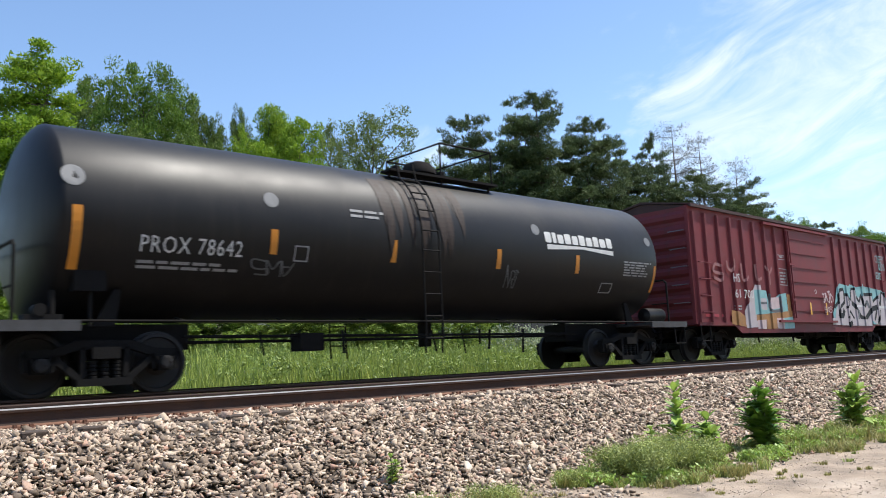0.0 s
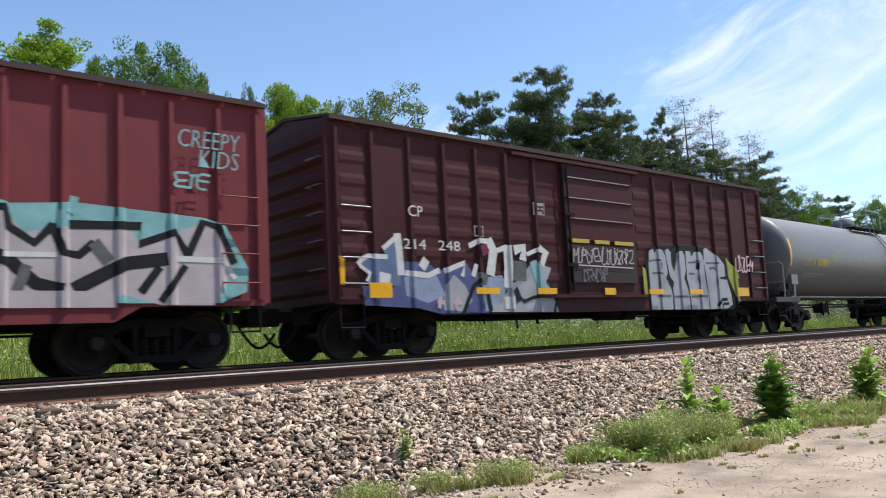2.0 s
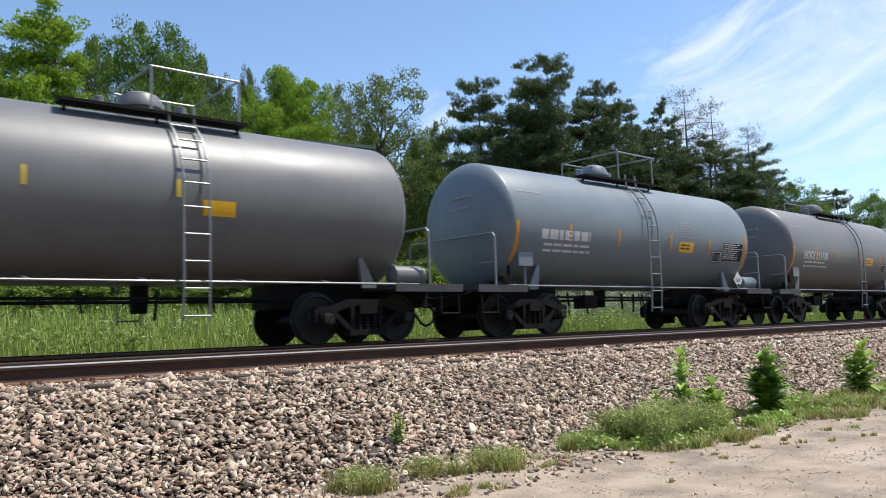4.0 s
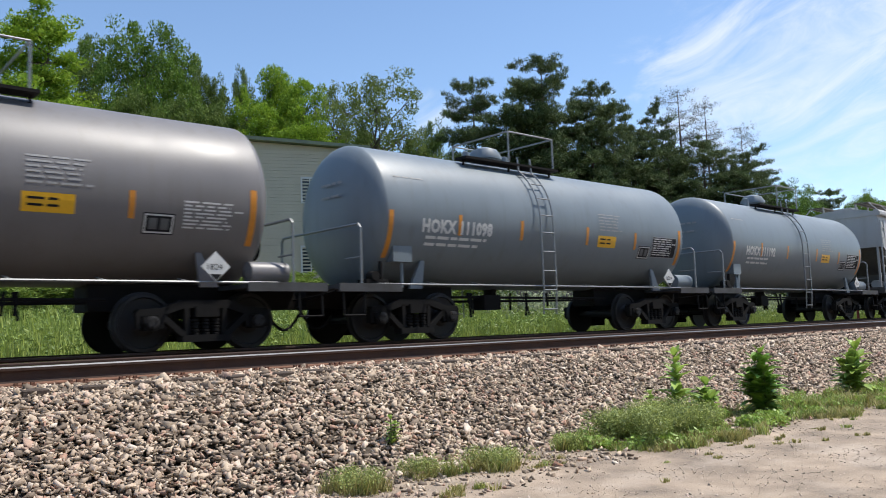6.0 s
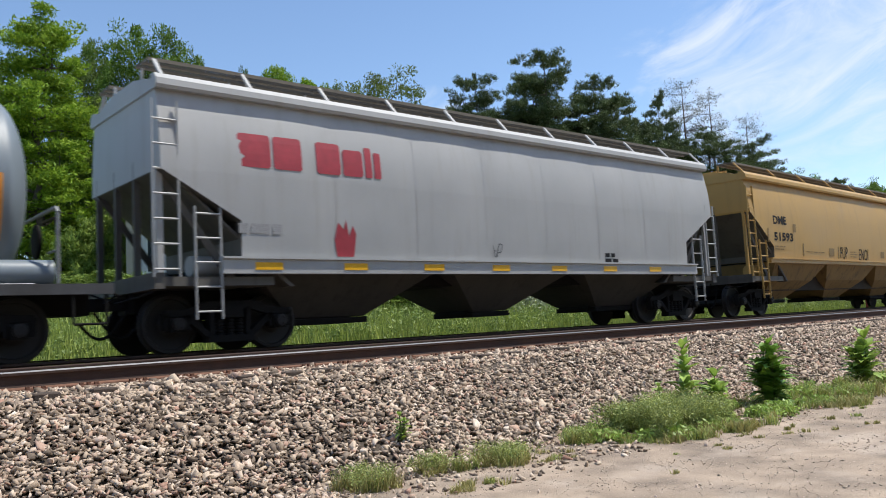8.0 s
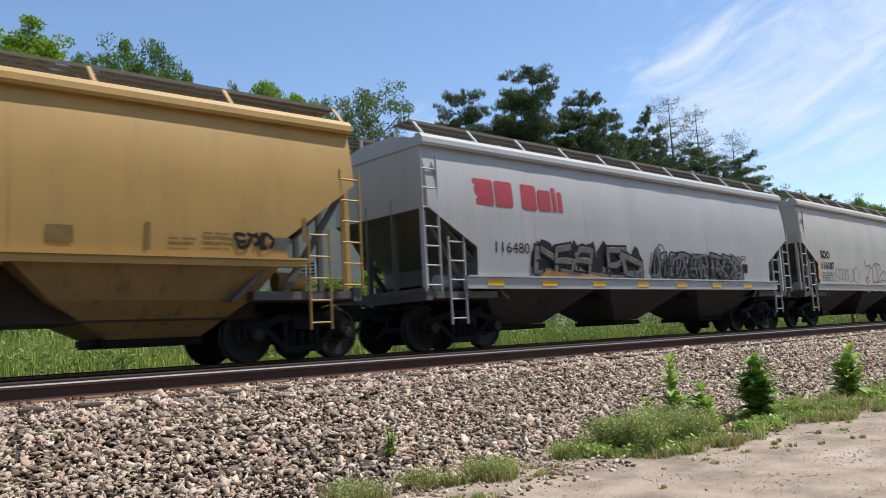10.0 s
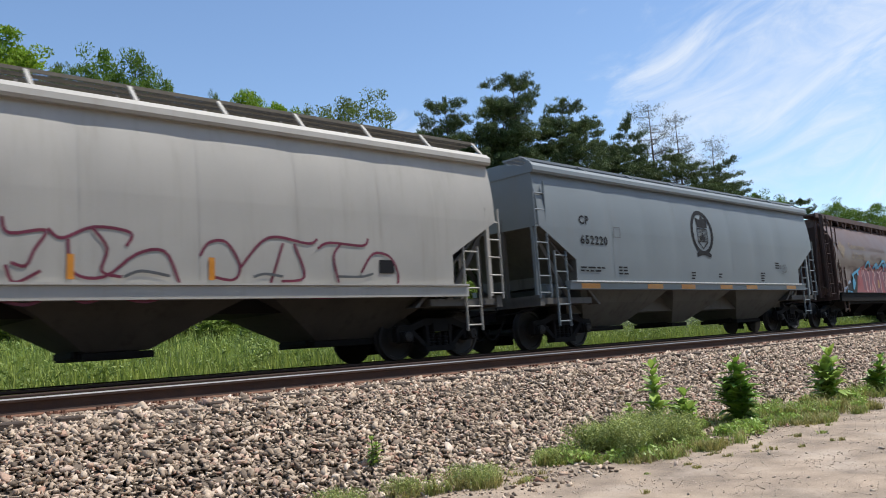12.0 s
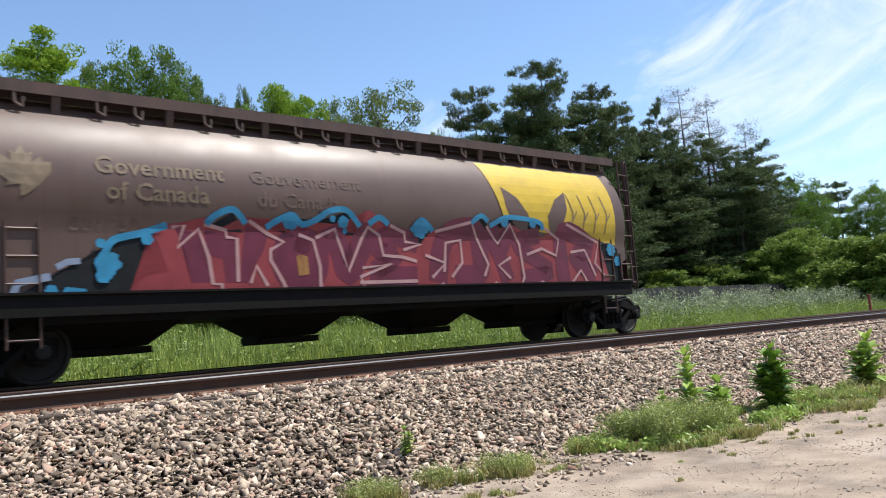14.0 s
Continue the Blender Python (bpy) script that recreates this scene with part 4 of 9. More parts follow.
# ---- tank cars ----
def tank_car(c, half_truck, R, zc, half, paint, label, frame_full=True, seed=0, dome=0.0, deck_paint=None, dark=False, rungs=0.35):
    car = thing("tank_car", label, "freight car", group="cars of the freight train")
    CARS.append((car, c))
    trucks(car, half_truck)
    bm = bmesh.new()
    head = 0.42
    prof = [(-half - head * (1 - q ** 2.6) ** 0.62, R * q) for q in (0.015, 0.3, 0.5, 0.66, 0.8, 0.89, 0.95, 0.985, 0.998)] + [(-half, R)]
    n = 10
    prof += [(-half + 2 * half * k / n, R) for k in range(1, n)]
    prof += [(-s, r) for s, r in prof[9::-1]]
    lathe(bm, prof, 64, "x", c=(0, 0, zc))
    part("tank", bm, paint, car)
    zs = 1.0
    # stub sills, end decks, side walk line
    hw = half_truck + 2.05
    for s in (-1, 1):
        bm = bmesh.new()
        box(bm, min(s * (half_truck - 1.6), s * hw), -0.34, 0.66, max(s * (half_truck - 1.6), s * hw), 0.34, 1.08)
        part("stub_sill", bm, M_GRIME, car)
        bm = bmesh.new()
        box(bm, min(s * (half - 0.25), s * hw), -1.42, zs - 0.02, max(s * (half - 0.25), s * hw), 1.42, zs + 0.05)
        box(bm, min(s * (half - 0.25), s * hw), -1.46, zs - 0.08, max(s * (half - 0.25), s * hw), -1.40, zs + 0.07)
        part("end_deck", bm, deck_paint or M_DECK, car)
        # cradle
        for yy in (-1.12, 1.06):
            bm = bmesh.new()
            prism(bm, [(s * (half_truck - 0.12), zs), (s * (half_truck + 0.2), zs), (s * (half_truck - 0.1), zs + 0.55), (s * (half_truck - 0.2), zs + 0.55)], yy, yy + 0.06)
            bmesh.ops.recalc_face_normals(bm, faces=bm.faces[:])
            part("saddle", bm, M_GRIME if dark else paint, car)
        # end railing
        bm = bmesh.new()
        xr = s * (half + 0.62)
        bar_path(bm, [(xr, -1.38, zs), (xr, -1.38, zs + 1.08), (xr, -1.30, zs + 1.16), (xr, 1.30, zs + 1.16), (xr, 1.38, zs + 1.08), (xr, 1.38, zs)], 0.026)
        bar_path(bm, [(xr, -1.38, zs + 0.55), (xr, -0.9, zs + 0.55)], 0.018)
        part("end_railing", bm, M_GRIME if dark else M_STEELGREY, car)
        bm = bmesh.new()
        bar_path(bm, [(s * (hw - 0.1), -1.42, zs - 0.02), (s * (hw - 0.1), -1.44, 0.5), (s * (hw - 0.55), -1.44, 0.5), (s * (hw - 0.55), -1.42, zs - 0.02)], 0.02)
        part("stirrup", bm, M_GRIME, car)
        coupler(car, s * hw, s)
    # brake gear on the leading deck
    bm = bmesh.new()
    xb = -half + 0.55
    box(bm, xb - 0.35, -1.28, zs + 0.5, xb + 0.1, -1.02, zs + 0.8)
    beam(bm, (xb - 0.1, -1.2, zs), (xb - 0.1, -1.2, zs + 0.5), 0.03)
    part("placard_box", bm, paint if not dark else M_GRIME, car)
    bm = bmesh.new()
    xv = -half - 0.25
    lathe(bm, [(-1.32, 0.09), (-1.1, 0.09)], 12, "y", c=(xv, 0, zs + 0.22))
    lathe(bm, [(zs + 0.05, 0.05), (zs + 0.5, 0.04)], 10, "z", c=(xv + 0.16, -1.25, 0))
    box(bm, xv - 0.2, -1.3, zs + 0.06, xv + 0.3, -1.0, zs + 0.16)
    part("brake_valve", bm, M_GRIME, car)
    bm = bmesh.new()
    lathe(bm, [(half - 0.15, 0.05), (half - 0.1, 0.19), (half + 0.6, 0.19), (half + 0.65, 0.05)], 16, "x", c=(0, -1.12, zs + 0.24))
    part("air_reservoir", bm, paint, car)
    bm = bmesh.new()
    lathe(bm, [(-0.02, 0.27), (0.02, 0.27)], 20, "x", c=(half + 0.75, 0.3, zs + 0.85))
    lathe(bm, [(-0.03, 0.24), (0.03, 0.24)], 20, "x", c=(half + 0.75, 0.3, zs + 0.85))
    part("brake_wheel", bm, M_GRIME, car)
    # grab rail along the side
    bm = bmesh.new()
    beam(bm, (-half - 0.3, -1.44, zs + 0.06), (half + 0.3, -1.44, zs + 0.06), 0.02)
    for k in range(9):
        x = -half + 2 * half * k / 8
        flat_bar(bm, (x, -1.44, zs + 0.06), (x, -1.0, zs + 0.14), 0.04, 0.02)
    part("side_grab_rail", bm, M_GRIME if dark else M_STEELGREY, car)
    # manway, platform, railing and ladder
    bm = bmesh.new()
    top = zc + R
    lathe(bm, [(top - 0.15, 0.34), (top + 0.16, 0.34), (top + 0.17, 0.40), (top + 0.24, 0.40), (top + 0.40, 0.3), (top + 0.47, 0.12)], 22, "z", c=(dome, 0, 0))
    lathe(bm, [(top - 0.1, 0.1), (top + 0.34, 0.1), (top + 0.36, 0.06)], 12, "z", c=(dome + 0.75, 0.1, 0))
    lathe(bm, [(top - 0.1, 0.09), (top + 0.26, 0.09), (top + 0.28, 0.05)], 12, "z", c=(dome - 0.7, -0.1, 0))
    part("manway", bm, M_GRIME if dark else paint, car)
    bm = bmesh.new()
    for yy in (-0.78, 0.78):
        box(bm, dome - 1.5, yy - 0.17, top - 0.10, dome + 1.5, yy + 0.17, top - 0.05)
        for x in (dome - 1.4, dome, dome + 1.4):
            flat_bar(bm, (x, yy, top - 0.08), (x, yy * 0.9, top - 0.34), 0.05, 0.03)
    part("platform", bm, M_GRIME, car)
    bm = bmesh.new()
    for yy in (-0.92, 0.92):
        bar_path(bm, [(dome - 0.15, yy, top - 0.08), (dome - 0.15, yy, top + 0.66), (dome + 1.35, yy, top + 0.66), (dome + 1.35, yy, top - 0.08)], 0.02)
    for x in (dome - 0.15, dome + 1.35):
        bar_path(bm, [(x, -0.92, top + 0.66), (x, 0.92, top + 0.66)], 0.02)
    part("platform_railing", bm, M_GRIME if dark else M_STEELGREY, car)
    for s in (-1, 1):
        bm = bmesh.new()
        for dx in (-0.21, 0.21):
            pts = [(dome + dx + rungs, -0.9, top + 0.1)]
            for k in range(8):
                a = math.radians(52 - k * 52 / 7)
                pts.append((dome + dx + rungs, -(R + 0.09) * math.cos(a), zc + (R + 0.09) * math.sin(a)))
            pts += [(dome + dx + rungs, -R - 0.1, zs), (dome + dx + rungs, -R - 0.06, 0.45)]
            bar_path(bm, pts, 0.02)
        for k in range(4):
            a = math.radians(50 - k * 15)
            y, z = -(R + 0.09) * math.cos(a), zc + (R + 0.09) * math.sin(a)
            beam(bm, (dome + rungs - 0.21, y, z), (dome + rungs + 0.21, y, z), 0.016)
        z = zc - 0.25
        while z > 0.4:
            beam(bm, (dome + rungs - 0.21, -R - 0.1, z), (dome + rungs + 0.21, -R - 0.1, z), 0.016)
            z -= 0.42
        if s > 0:
            for v in bm.verts:
                v.co.y = -v.co.y
            bmesh.ops.reverse_faces(bm, faces=bm.faces[:])
        part("ladder", bm, M_GRIME if dark else M_STEELGREY, car)
    # bottom outlet and piping
    bm = bmesh.new()
    lathe(bm, [(0.62, 0.14), (zc - R + 0.05, 0.16)], 14, "z", c=(dome, 0, 0))
    bar_path(bm, [(-half_truck + 1.4, -0.55, 0.86), (half_truck - 1.4, -0.55, 0.83)], 0.03)
    bar_path(bm, [(-half_truck + 1.4, -0.2, 0.78), (half_truck - 1.4, -0.25, 0.80)], 0.03)
    rng = random.Random(seed)
    for k in range(8):
        x = rng.uniform(-half_truck * 0.6, half_truck * 0.6)
        flat_bar(bm, (x, -0.55, 0.95), (x + rng.uniform(-0.1, 0.1), -0.6, rng.uniform(0.42, 0.65)), 0.05, 0.03)
    box(bm, -half_truck * 0.45, -0.7, 0.58, -half_truck * 0.45 + 0.5, -0.35, 0.9)
    part("outlet_piping", bm, M_GRIME, car)

    def surf(x, z):
        a = min(max((z - zc) / R, -1.5), 1.5)
        return (x, -R * math.cos(a), zc + R * math.sin(a))
    return car, surf


# ---- covered hoppers ----
def hopper(c, half_truck, paint, label, bays, seed=0, end_up=2.78, end_x=6.35, H=7.65, z_sill=1.5, z_eave=4.1, roof_paint=None, slope=None,
           board="posts", bay_paint=None, ribs=6, round_side=False, sill_drop=0.2, sill_paint=None, core=None, belly=1.0, depth=0.6):
    car = thing("hopper_car", label, "freight car", group="cars of the freight train")
    CARS.append((car, c))
    trucks(car, half_truck)
    if round_side:
        zc, Rr = 2.72, 1.56
        levels = []
        for k in range(15):
            z = z_sill - 0.05 + (z_eave + 0.02 - z_sill + 0.05) * k / 14
            levels.append((z, Rr * math.sqrt(max(0.04, 1 - ((z - zc) / 1.66) ** 2)) if z > 2.2 else Rr * math.sqrt(1 - ((2.2 - zc) / 1.66) ** 2)))
        levels += [(z_eave + 0.16, 0.75), (z_eave + 0.2, 0.2)]
    else:
        levels = [(z_sill, 1.52), (z_sill + 0.3, 1.535), (2.3, 1.55), (2.8, 1.555), (3.1, 1.545), (3.35, 1.525), (3.6, 1.49), (3.85, 1.44), (z_eave - 0.08, 1.40), (z_eave, 1.38), (z_eave + 0.02, 1.36), (z_eave + 0.2, 1.02), (z_eave + 0.3, 0.5)]

    def width(z):
        return float(np.interp(z, [q[0] for q in levels], [q[1] for q in levels]))

    def reach(z):
        return float(np.interp(z, [z_sill, 2.05, end_up, end_up + 0.01], [end_x, end_x, H - 0.02, H]))
    def bulge(x, z):
        """The side sheets swell a little between their seams."""
        if round_side or abs(x) >= end_x or not z_sill < z < z_eave:
            return 0.0
        return 0.022 * abs(math.sin(math.pi * (x + end_x) * (ribs + 1) / (2 * end_x))) ** 0.7 * math.sin(math.pi * (z - z_sill) / (z_eave - z_sill)) ** 0.6
    zz = sorted(set([q[0] for q in levels] + [2.05, end_up]))
    steps = 6 * (ribs + 1) if not round_side else 3
    grid = [-end_x + 2 * end_x * k / steps for k in range(1, steps)]
    bm = bmesh.new()
    rings = []
    for z in zz:
        w, h = width(z), reach(z)
        near = [(-h, -w)] + [(x, -w - bulge(x, z)) for x in grid] + [(h, -w)]
        rings.append([bm.verts.new((x, y, z)) for x, y in near + [(x, -y) for x, y in near[::-1]]])
    n = len(rings[0])
    for a, b in zip(rings, rings[1:]):
        for k in range(n):
            f = bm.faces.new((a[k], a[(k + 1) % n], b[(k + 1) % n], b[k]))
            end = k in (n // 2 - 1, n - 1)
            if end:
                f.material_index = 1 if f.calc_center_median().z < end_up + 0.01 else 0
            f.smooth = not end and f.calc_center_median().z < z_eave
    bm.faces.new(rings[0][::-1])
    bm.faces.new(rings[-1])
    bmesh.ops.recalc_face_normals(bm, faces=bm.faces[:])
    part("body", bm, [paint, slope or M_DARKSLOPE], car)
    # slope sheet and recess at each end, coloured dark for their shade, with corner posts and end frame
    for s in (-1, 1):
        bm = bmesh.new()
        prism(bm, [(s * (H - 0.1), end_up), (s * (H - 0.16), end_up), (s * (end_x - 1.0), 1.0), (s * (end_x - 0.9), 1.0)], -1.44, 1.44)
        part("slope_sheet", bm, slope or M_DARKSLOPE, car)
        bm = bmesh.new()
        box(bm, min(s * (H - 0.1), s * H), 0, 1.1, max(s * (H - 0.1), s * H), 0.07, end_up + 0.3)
        # posts inside the recess take the shade-dark slope colour
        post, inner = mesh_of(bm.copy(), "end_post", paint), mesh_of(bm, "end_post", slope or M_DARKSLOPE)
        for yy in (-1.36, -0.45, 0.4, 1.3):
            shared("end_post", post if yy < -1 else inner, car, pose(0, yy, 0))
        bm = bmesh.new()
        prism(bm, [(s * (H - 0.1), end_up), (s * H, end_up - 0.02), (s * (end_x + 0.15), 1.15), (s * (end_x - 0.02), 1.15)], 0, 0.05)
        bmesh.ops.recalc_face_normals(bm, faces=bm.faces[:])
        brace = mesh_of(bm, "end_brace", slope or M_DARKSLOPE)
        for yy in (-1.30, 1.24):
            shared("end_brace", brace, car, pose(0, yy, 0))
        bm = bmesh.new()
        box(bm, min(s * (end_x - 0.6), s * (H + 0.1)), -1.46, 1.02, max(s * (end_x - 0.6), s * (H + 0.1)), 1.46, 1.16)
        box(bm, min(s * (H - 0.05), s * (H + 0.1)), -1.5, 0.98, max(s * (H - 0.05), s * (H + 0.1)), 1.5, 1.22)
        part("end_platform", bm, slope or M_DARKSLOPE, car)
        bm = bmesh.new()
        box(bm, min(s * (end_x - 1.4), s * H), -0.33, 0.66, max(s * (end_x - 1.4), s * H), 0.33, 1.04)
        part("draft_sill", bm, M_GRIME, car)
        lathe_b = bmesh.new()
        lathe(lathe_b, [(s * (end_x + 0.35) - 0.28, 0.17), (s * (end_x + 0.35) + 0.28, 0.17)], 14, "x", c=(0, -0.95, 1.36))
        part("air_reservoir", lathe_b, paint, car)
        coupler(car, s * (H + 0.05), s)
        ladder(car, s * (H - 0.08), -1.53, 1.15, z_eave - 0.25 if s < 0 else end_up + 0.3, w=0.40, material=paint, r=0.018)
        ladder(car, s * (H - 0.75), -1.50, 0.5, 2.25, w=0.42, material=paint, r=0.018, name="side_ladder")
    # side sill
    for sy in (-1, 1):
        bm = bmesh.new()
        y0, y1, y2 = sy * 1.44, sy * 1.58, sy * 1.62
        ring = [(y0, z_sill - sill_drop), (y1, z_sill - sill_drop), (y1, z_sill + 0.01), (y2, z_sill + 0.015), (y2, z_sill + 0.05), (y0, z_sill + 0.05)]
        va = [bm.verts.new((-end_x - 0.35, y, z)) for y, z in ring]
        vb = [bm.verts.new((end_x + 0.35, y, z)) for y, z in ring]
        for i in range(6):
            bm.faces.new((va[i], va[(i + 1) % 6], vb[(i + 1) % 6], vb[i]))
        bm.faces.new(va[::-1])
        bm.faces.new(vb)
        bmesh.ops.recalc_face_normals(bm, faces=bm.faces[:])
        part("side_sill", bm, sill_paint or paint, car)
    # top chord
    bm = bmesh.new()
    for sy in (-1, 1):
        ring = [(1.34, z_eave - 0.05), (1.50, z_eave - 0.05), (1.53, z_eave), (1.52, z_eave + 0.10), (1.44, z_eave + 0.19), (1.30, z_eave + 0.19)]
        va, vb = [[bm.verts.new((x, sy * y, z)) for y, z in ring] for x in (-H - 0.03, H + 0.03)]
        for i in range(6):
            bm.faces.new((va[i], va[(i + 1) % 6], vb[(i + 1) % 6], vb[i]))
        bm.faces.new(va[::-1])
        bm.faces.new(vb)
    for s in (-1, 1):
        box(bm, min(s * (H - 0.06), s * (H + 0.03)), -1.36, z_eave - 0.05, max(s * (H - 0.06), s * (H + 0.03)), 1.36, z_eave + 0.14)
    bmesh.ops.recalc_face_normals(bm, faces=bm.faces[:])
    if round_side:
        bm.free()
    else:
        part("top_chord", bm, roof_paint or paint, car)
    # welded side seams
    for k in range(1, ribs + 1):
        x = -end_x + 2 * end_x * k / (ribs + 1)
        bm = bmesh.new()
        ring0, ring1 = [], []
        for z in zz:
            if z > z_eave - 0.05:
                continue
            ring0.append(bm.verts.new((x - 0.012, -width(z) - 0.004, z)))
            ring1.append(bm.verts.new((x + 0.012, -width(z) - 0.004, z)))
        for i in range(len(ring0) - 1):
            bm.faces.new((ring0[i], ring1[i], ring1[i + 1], ring0[i + 1]))
        part("side_seam", bm, paint, car)
    # discharge bays; bay_paint is darker than the side to imitate underside shade
    nb = len(bays)
    for k, (xa, xb) in enumerate(bays):
        lo, hi = (-end_x + 0.1 if k == 0 else (bays[k - 1][1] + xa) / 2), (end_x - 0.1 if k == nb - 1 else (xb + bays[k + 1][0]) / 2)
        bm = bmesh.new()
        topv = [bm.verts.new(p) for p in ((lo, -1.5, z_sill - 0.05), (hi, -1.5, z_sill - 0.05), (hi, 1.5, z_sill - 0.05), (lo, 1.5, z_sill - 0.05))]
        midv = [bm.verts.new(p) for p in ((lo * 0.62 + xa * 0.38, -1.18, 1.05), (hi * 0.62 + xb * 0.38, -1.18, 1.05), (hi * 0.62 + xb * 0.38, 1.18, 1.05), (lo * 0.62 + xa * 0.38, 1.18, 1.05))]
        botv = [bm.verts.new(p) for p in ((xa, -depth, 0.48), (xb, -depth, 0.48), (xb, depth, 0.48), (xa, depth, 0.48))]
        for a, b in ((topv, midv), (midv, botv)):
            for i in range(4):
                bm.faces.new((a[i], a[(i + 1) % 4], b[(i + 1) % 4], b[i]))
        bm.faces.new(topv)
        bm.faces.new(botv[::-1])
        bmesh.ops.recalc_face_normals(bm, faces=bm.faces[:])
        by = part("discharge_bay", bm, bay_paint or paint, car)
        bm = bmesh.new()
        box(bm, xa - 0.06, -depth - 0.04, 0.36, xb + 0.06, depth + 0.04, 0.47)
        box(bm, xa - 0.14, -0.8 * depth, 0.40, xa - 0.05, 0.8 * depth, 0.5)
        part("outlet_gate", bm, M_GRIME, by)
    # wide dark filler block; its core colour imitates shaded slopes between the bays
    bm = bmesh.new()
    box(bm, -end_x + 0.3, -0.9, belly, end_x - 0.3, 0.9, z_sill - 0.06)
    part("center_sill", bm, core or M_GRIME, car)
    def surf(x, z):
        return (x, -width(z) - bulge(x, z) - 0.003, z)
    if round_side:
        return car, surf
    # roof: hatch trough and running boards
    zt = z_eave + 0.3
    bm = bmesh.new()
    box(bm, -H + 0.5, -0.34, zt - 0.08, H - 0.5, 0.34, zt + 0.12)
    for k in range(8):
        x = -H + 1.0 + k * (2 * H - 2) / 7
        box(bm, x - 0.03, -0.42, zt + 0.1, x + 0.03, 0.42, zt + 0.17)
    part("roof_hatch", bm, roof_paint or paint, car)
    zb = zt + (0.08 if board == "low" else 0.22)
    bm = bmesh.new()
    for sy in (-1, 1):
        y0, y1 = sorted((sy * 0.62, sy * 1.12))
        n = int(2 * H / 0.055)
        for k in range(n):
            x = -H + k * 2 * H / n
            box(bm, x, y0, zb - 0.03, x + 0.012, y1, zb)
        for yy in (y0, (y0 + y1) / 2, y1):
            box(bm, -H, yy - 0.01, zb - 0.045, H, yy + 0.01, zb + 0.01)
    part("running_board", bm, M_STEELGREY if board == "low" else M_SCREEN, car)
    n = 11 if board == "posts" else 8
    for sy in (-1, 1):
        for ya, za, yb, zq in ((1.12, zb - 0.02, 1.40, z_eave + 0.19), (0.62, zb - 0.02, 0.62, z_eave + 0.2)):
            brace = bmesh.new()
            flat_bar(brace, (0, sy * ya, za), (0, sy * yb, zq), 0.06, 0.035)
            brace_me = mesh_of(brace, "running_board_brace", roof_paint or paint)
            for k in range(n):
                shared("running_board_brace", brace_me, car, pose(-H + 0.1 + k * (2 * H - 0.2) / (n - 1), 0, 0))
    return car, surf



# ---- the train, in its order ----
def tape(car, surf, spots, material, w=0.10, h=0.55, name="reflective_tape"):
    for x, z in spots:
        lay(car, name, rects([(x - w / 2, z - h / 2, x + w / 2, z + h / 2)]), material, surf)


def disc(car, surf, x, z, r, material, name, rz=None, inner=0.0, lift=0.006):
    bm = bmesh.new()
    n, rz = 28, rz or r
    out = [bm.verts.new((x + r * math.cos(k * math.tau / n), 0, z + rz * math.sin(k * math.tau / n))) for k in range(n)]
    if inner:
        inn = [bm.verts.new((x + (r - inner) * math.cos(k * math.tau / n), 0, z + (rz - inner) * math.sin(k * math.tau / n))) for k in range(n)]
        for k in range(n):
            bm.faces.new((out[k], out[(k + 1) % n], inn[(k + 1) % n], inn[k]))
    else:
        bm.faces.new(out)
    return lay(car, name, bm, material, surf, rows=0, lift=lift)


def poly(car, surf, name, pts, material, lift=0.006, rows=0.15):
    bm = bmesh.new()
    bm.faces.new([bm.verts.new((x, 0, z)) for x, z in pts])
    bmesh.ops.triangulate(bm, faces=bm.faces[:])
    return lay(car, name, bm, material, surf, lift=lift, rows=rows)


def block_name(x, z, widths, h, bar=0.0):
    """A brand's lettering as plain blocks with cut corners, one to a letter."""
    bm = bmesh.new()
    for k, w in enumerate(widths):
        if w < 0:
            x -= w
            continue
        hh, q = h * (1.0 if k < 2 or k % 2 else 0.86), min(0.12 * w, 0.04)
        pts = [(x + q, z), (x + w - q, z), (x + w, z + q), (x + w, z + hh - q), (x + w - q, z + hh), (x + q, z + hh), (x, z + hh - q), (x, z + q)]
        bm.faces.new([bm.verts.new((px, 0, pz)) for px, pz in pts])
        x += w + 0.05
    return bm


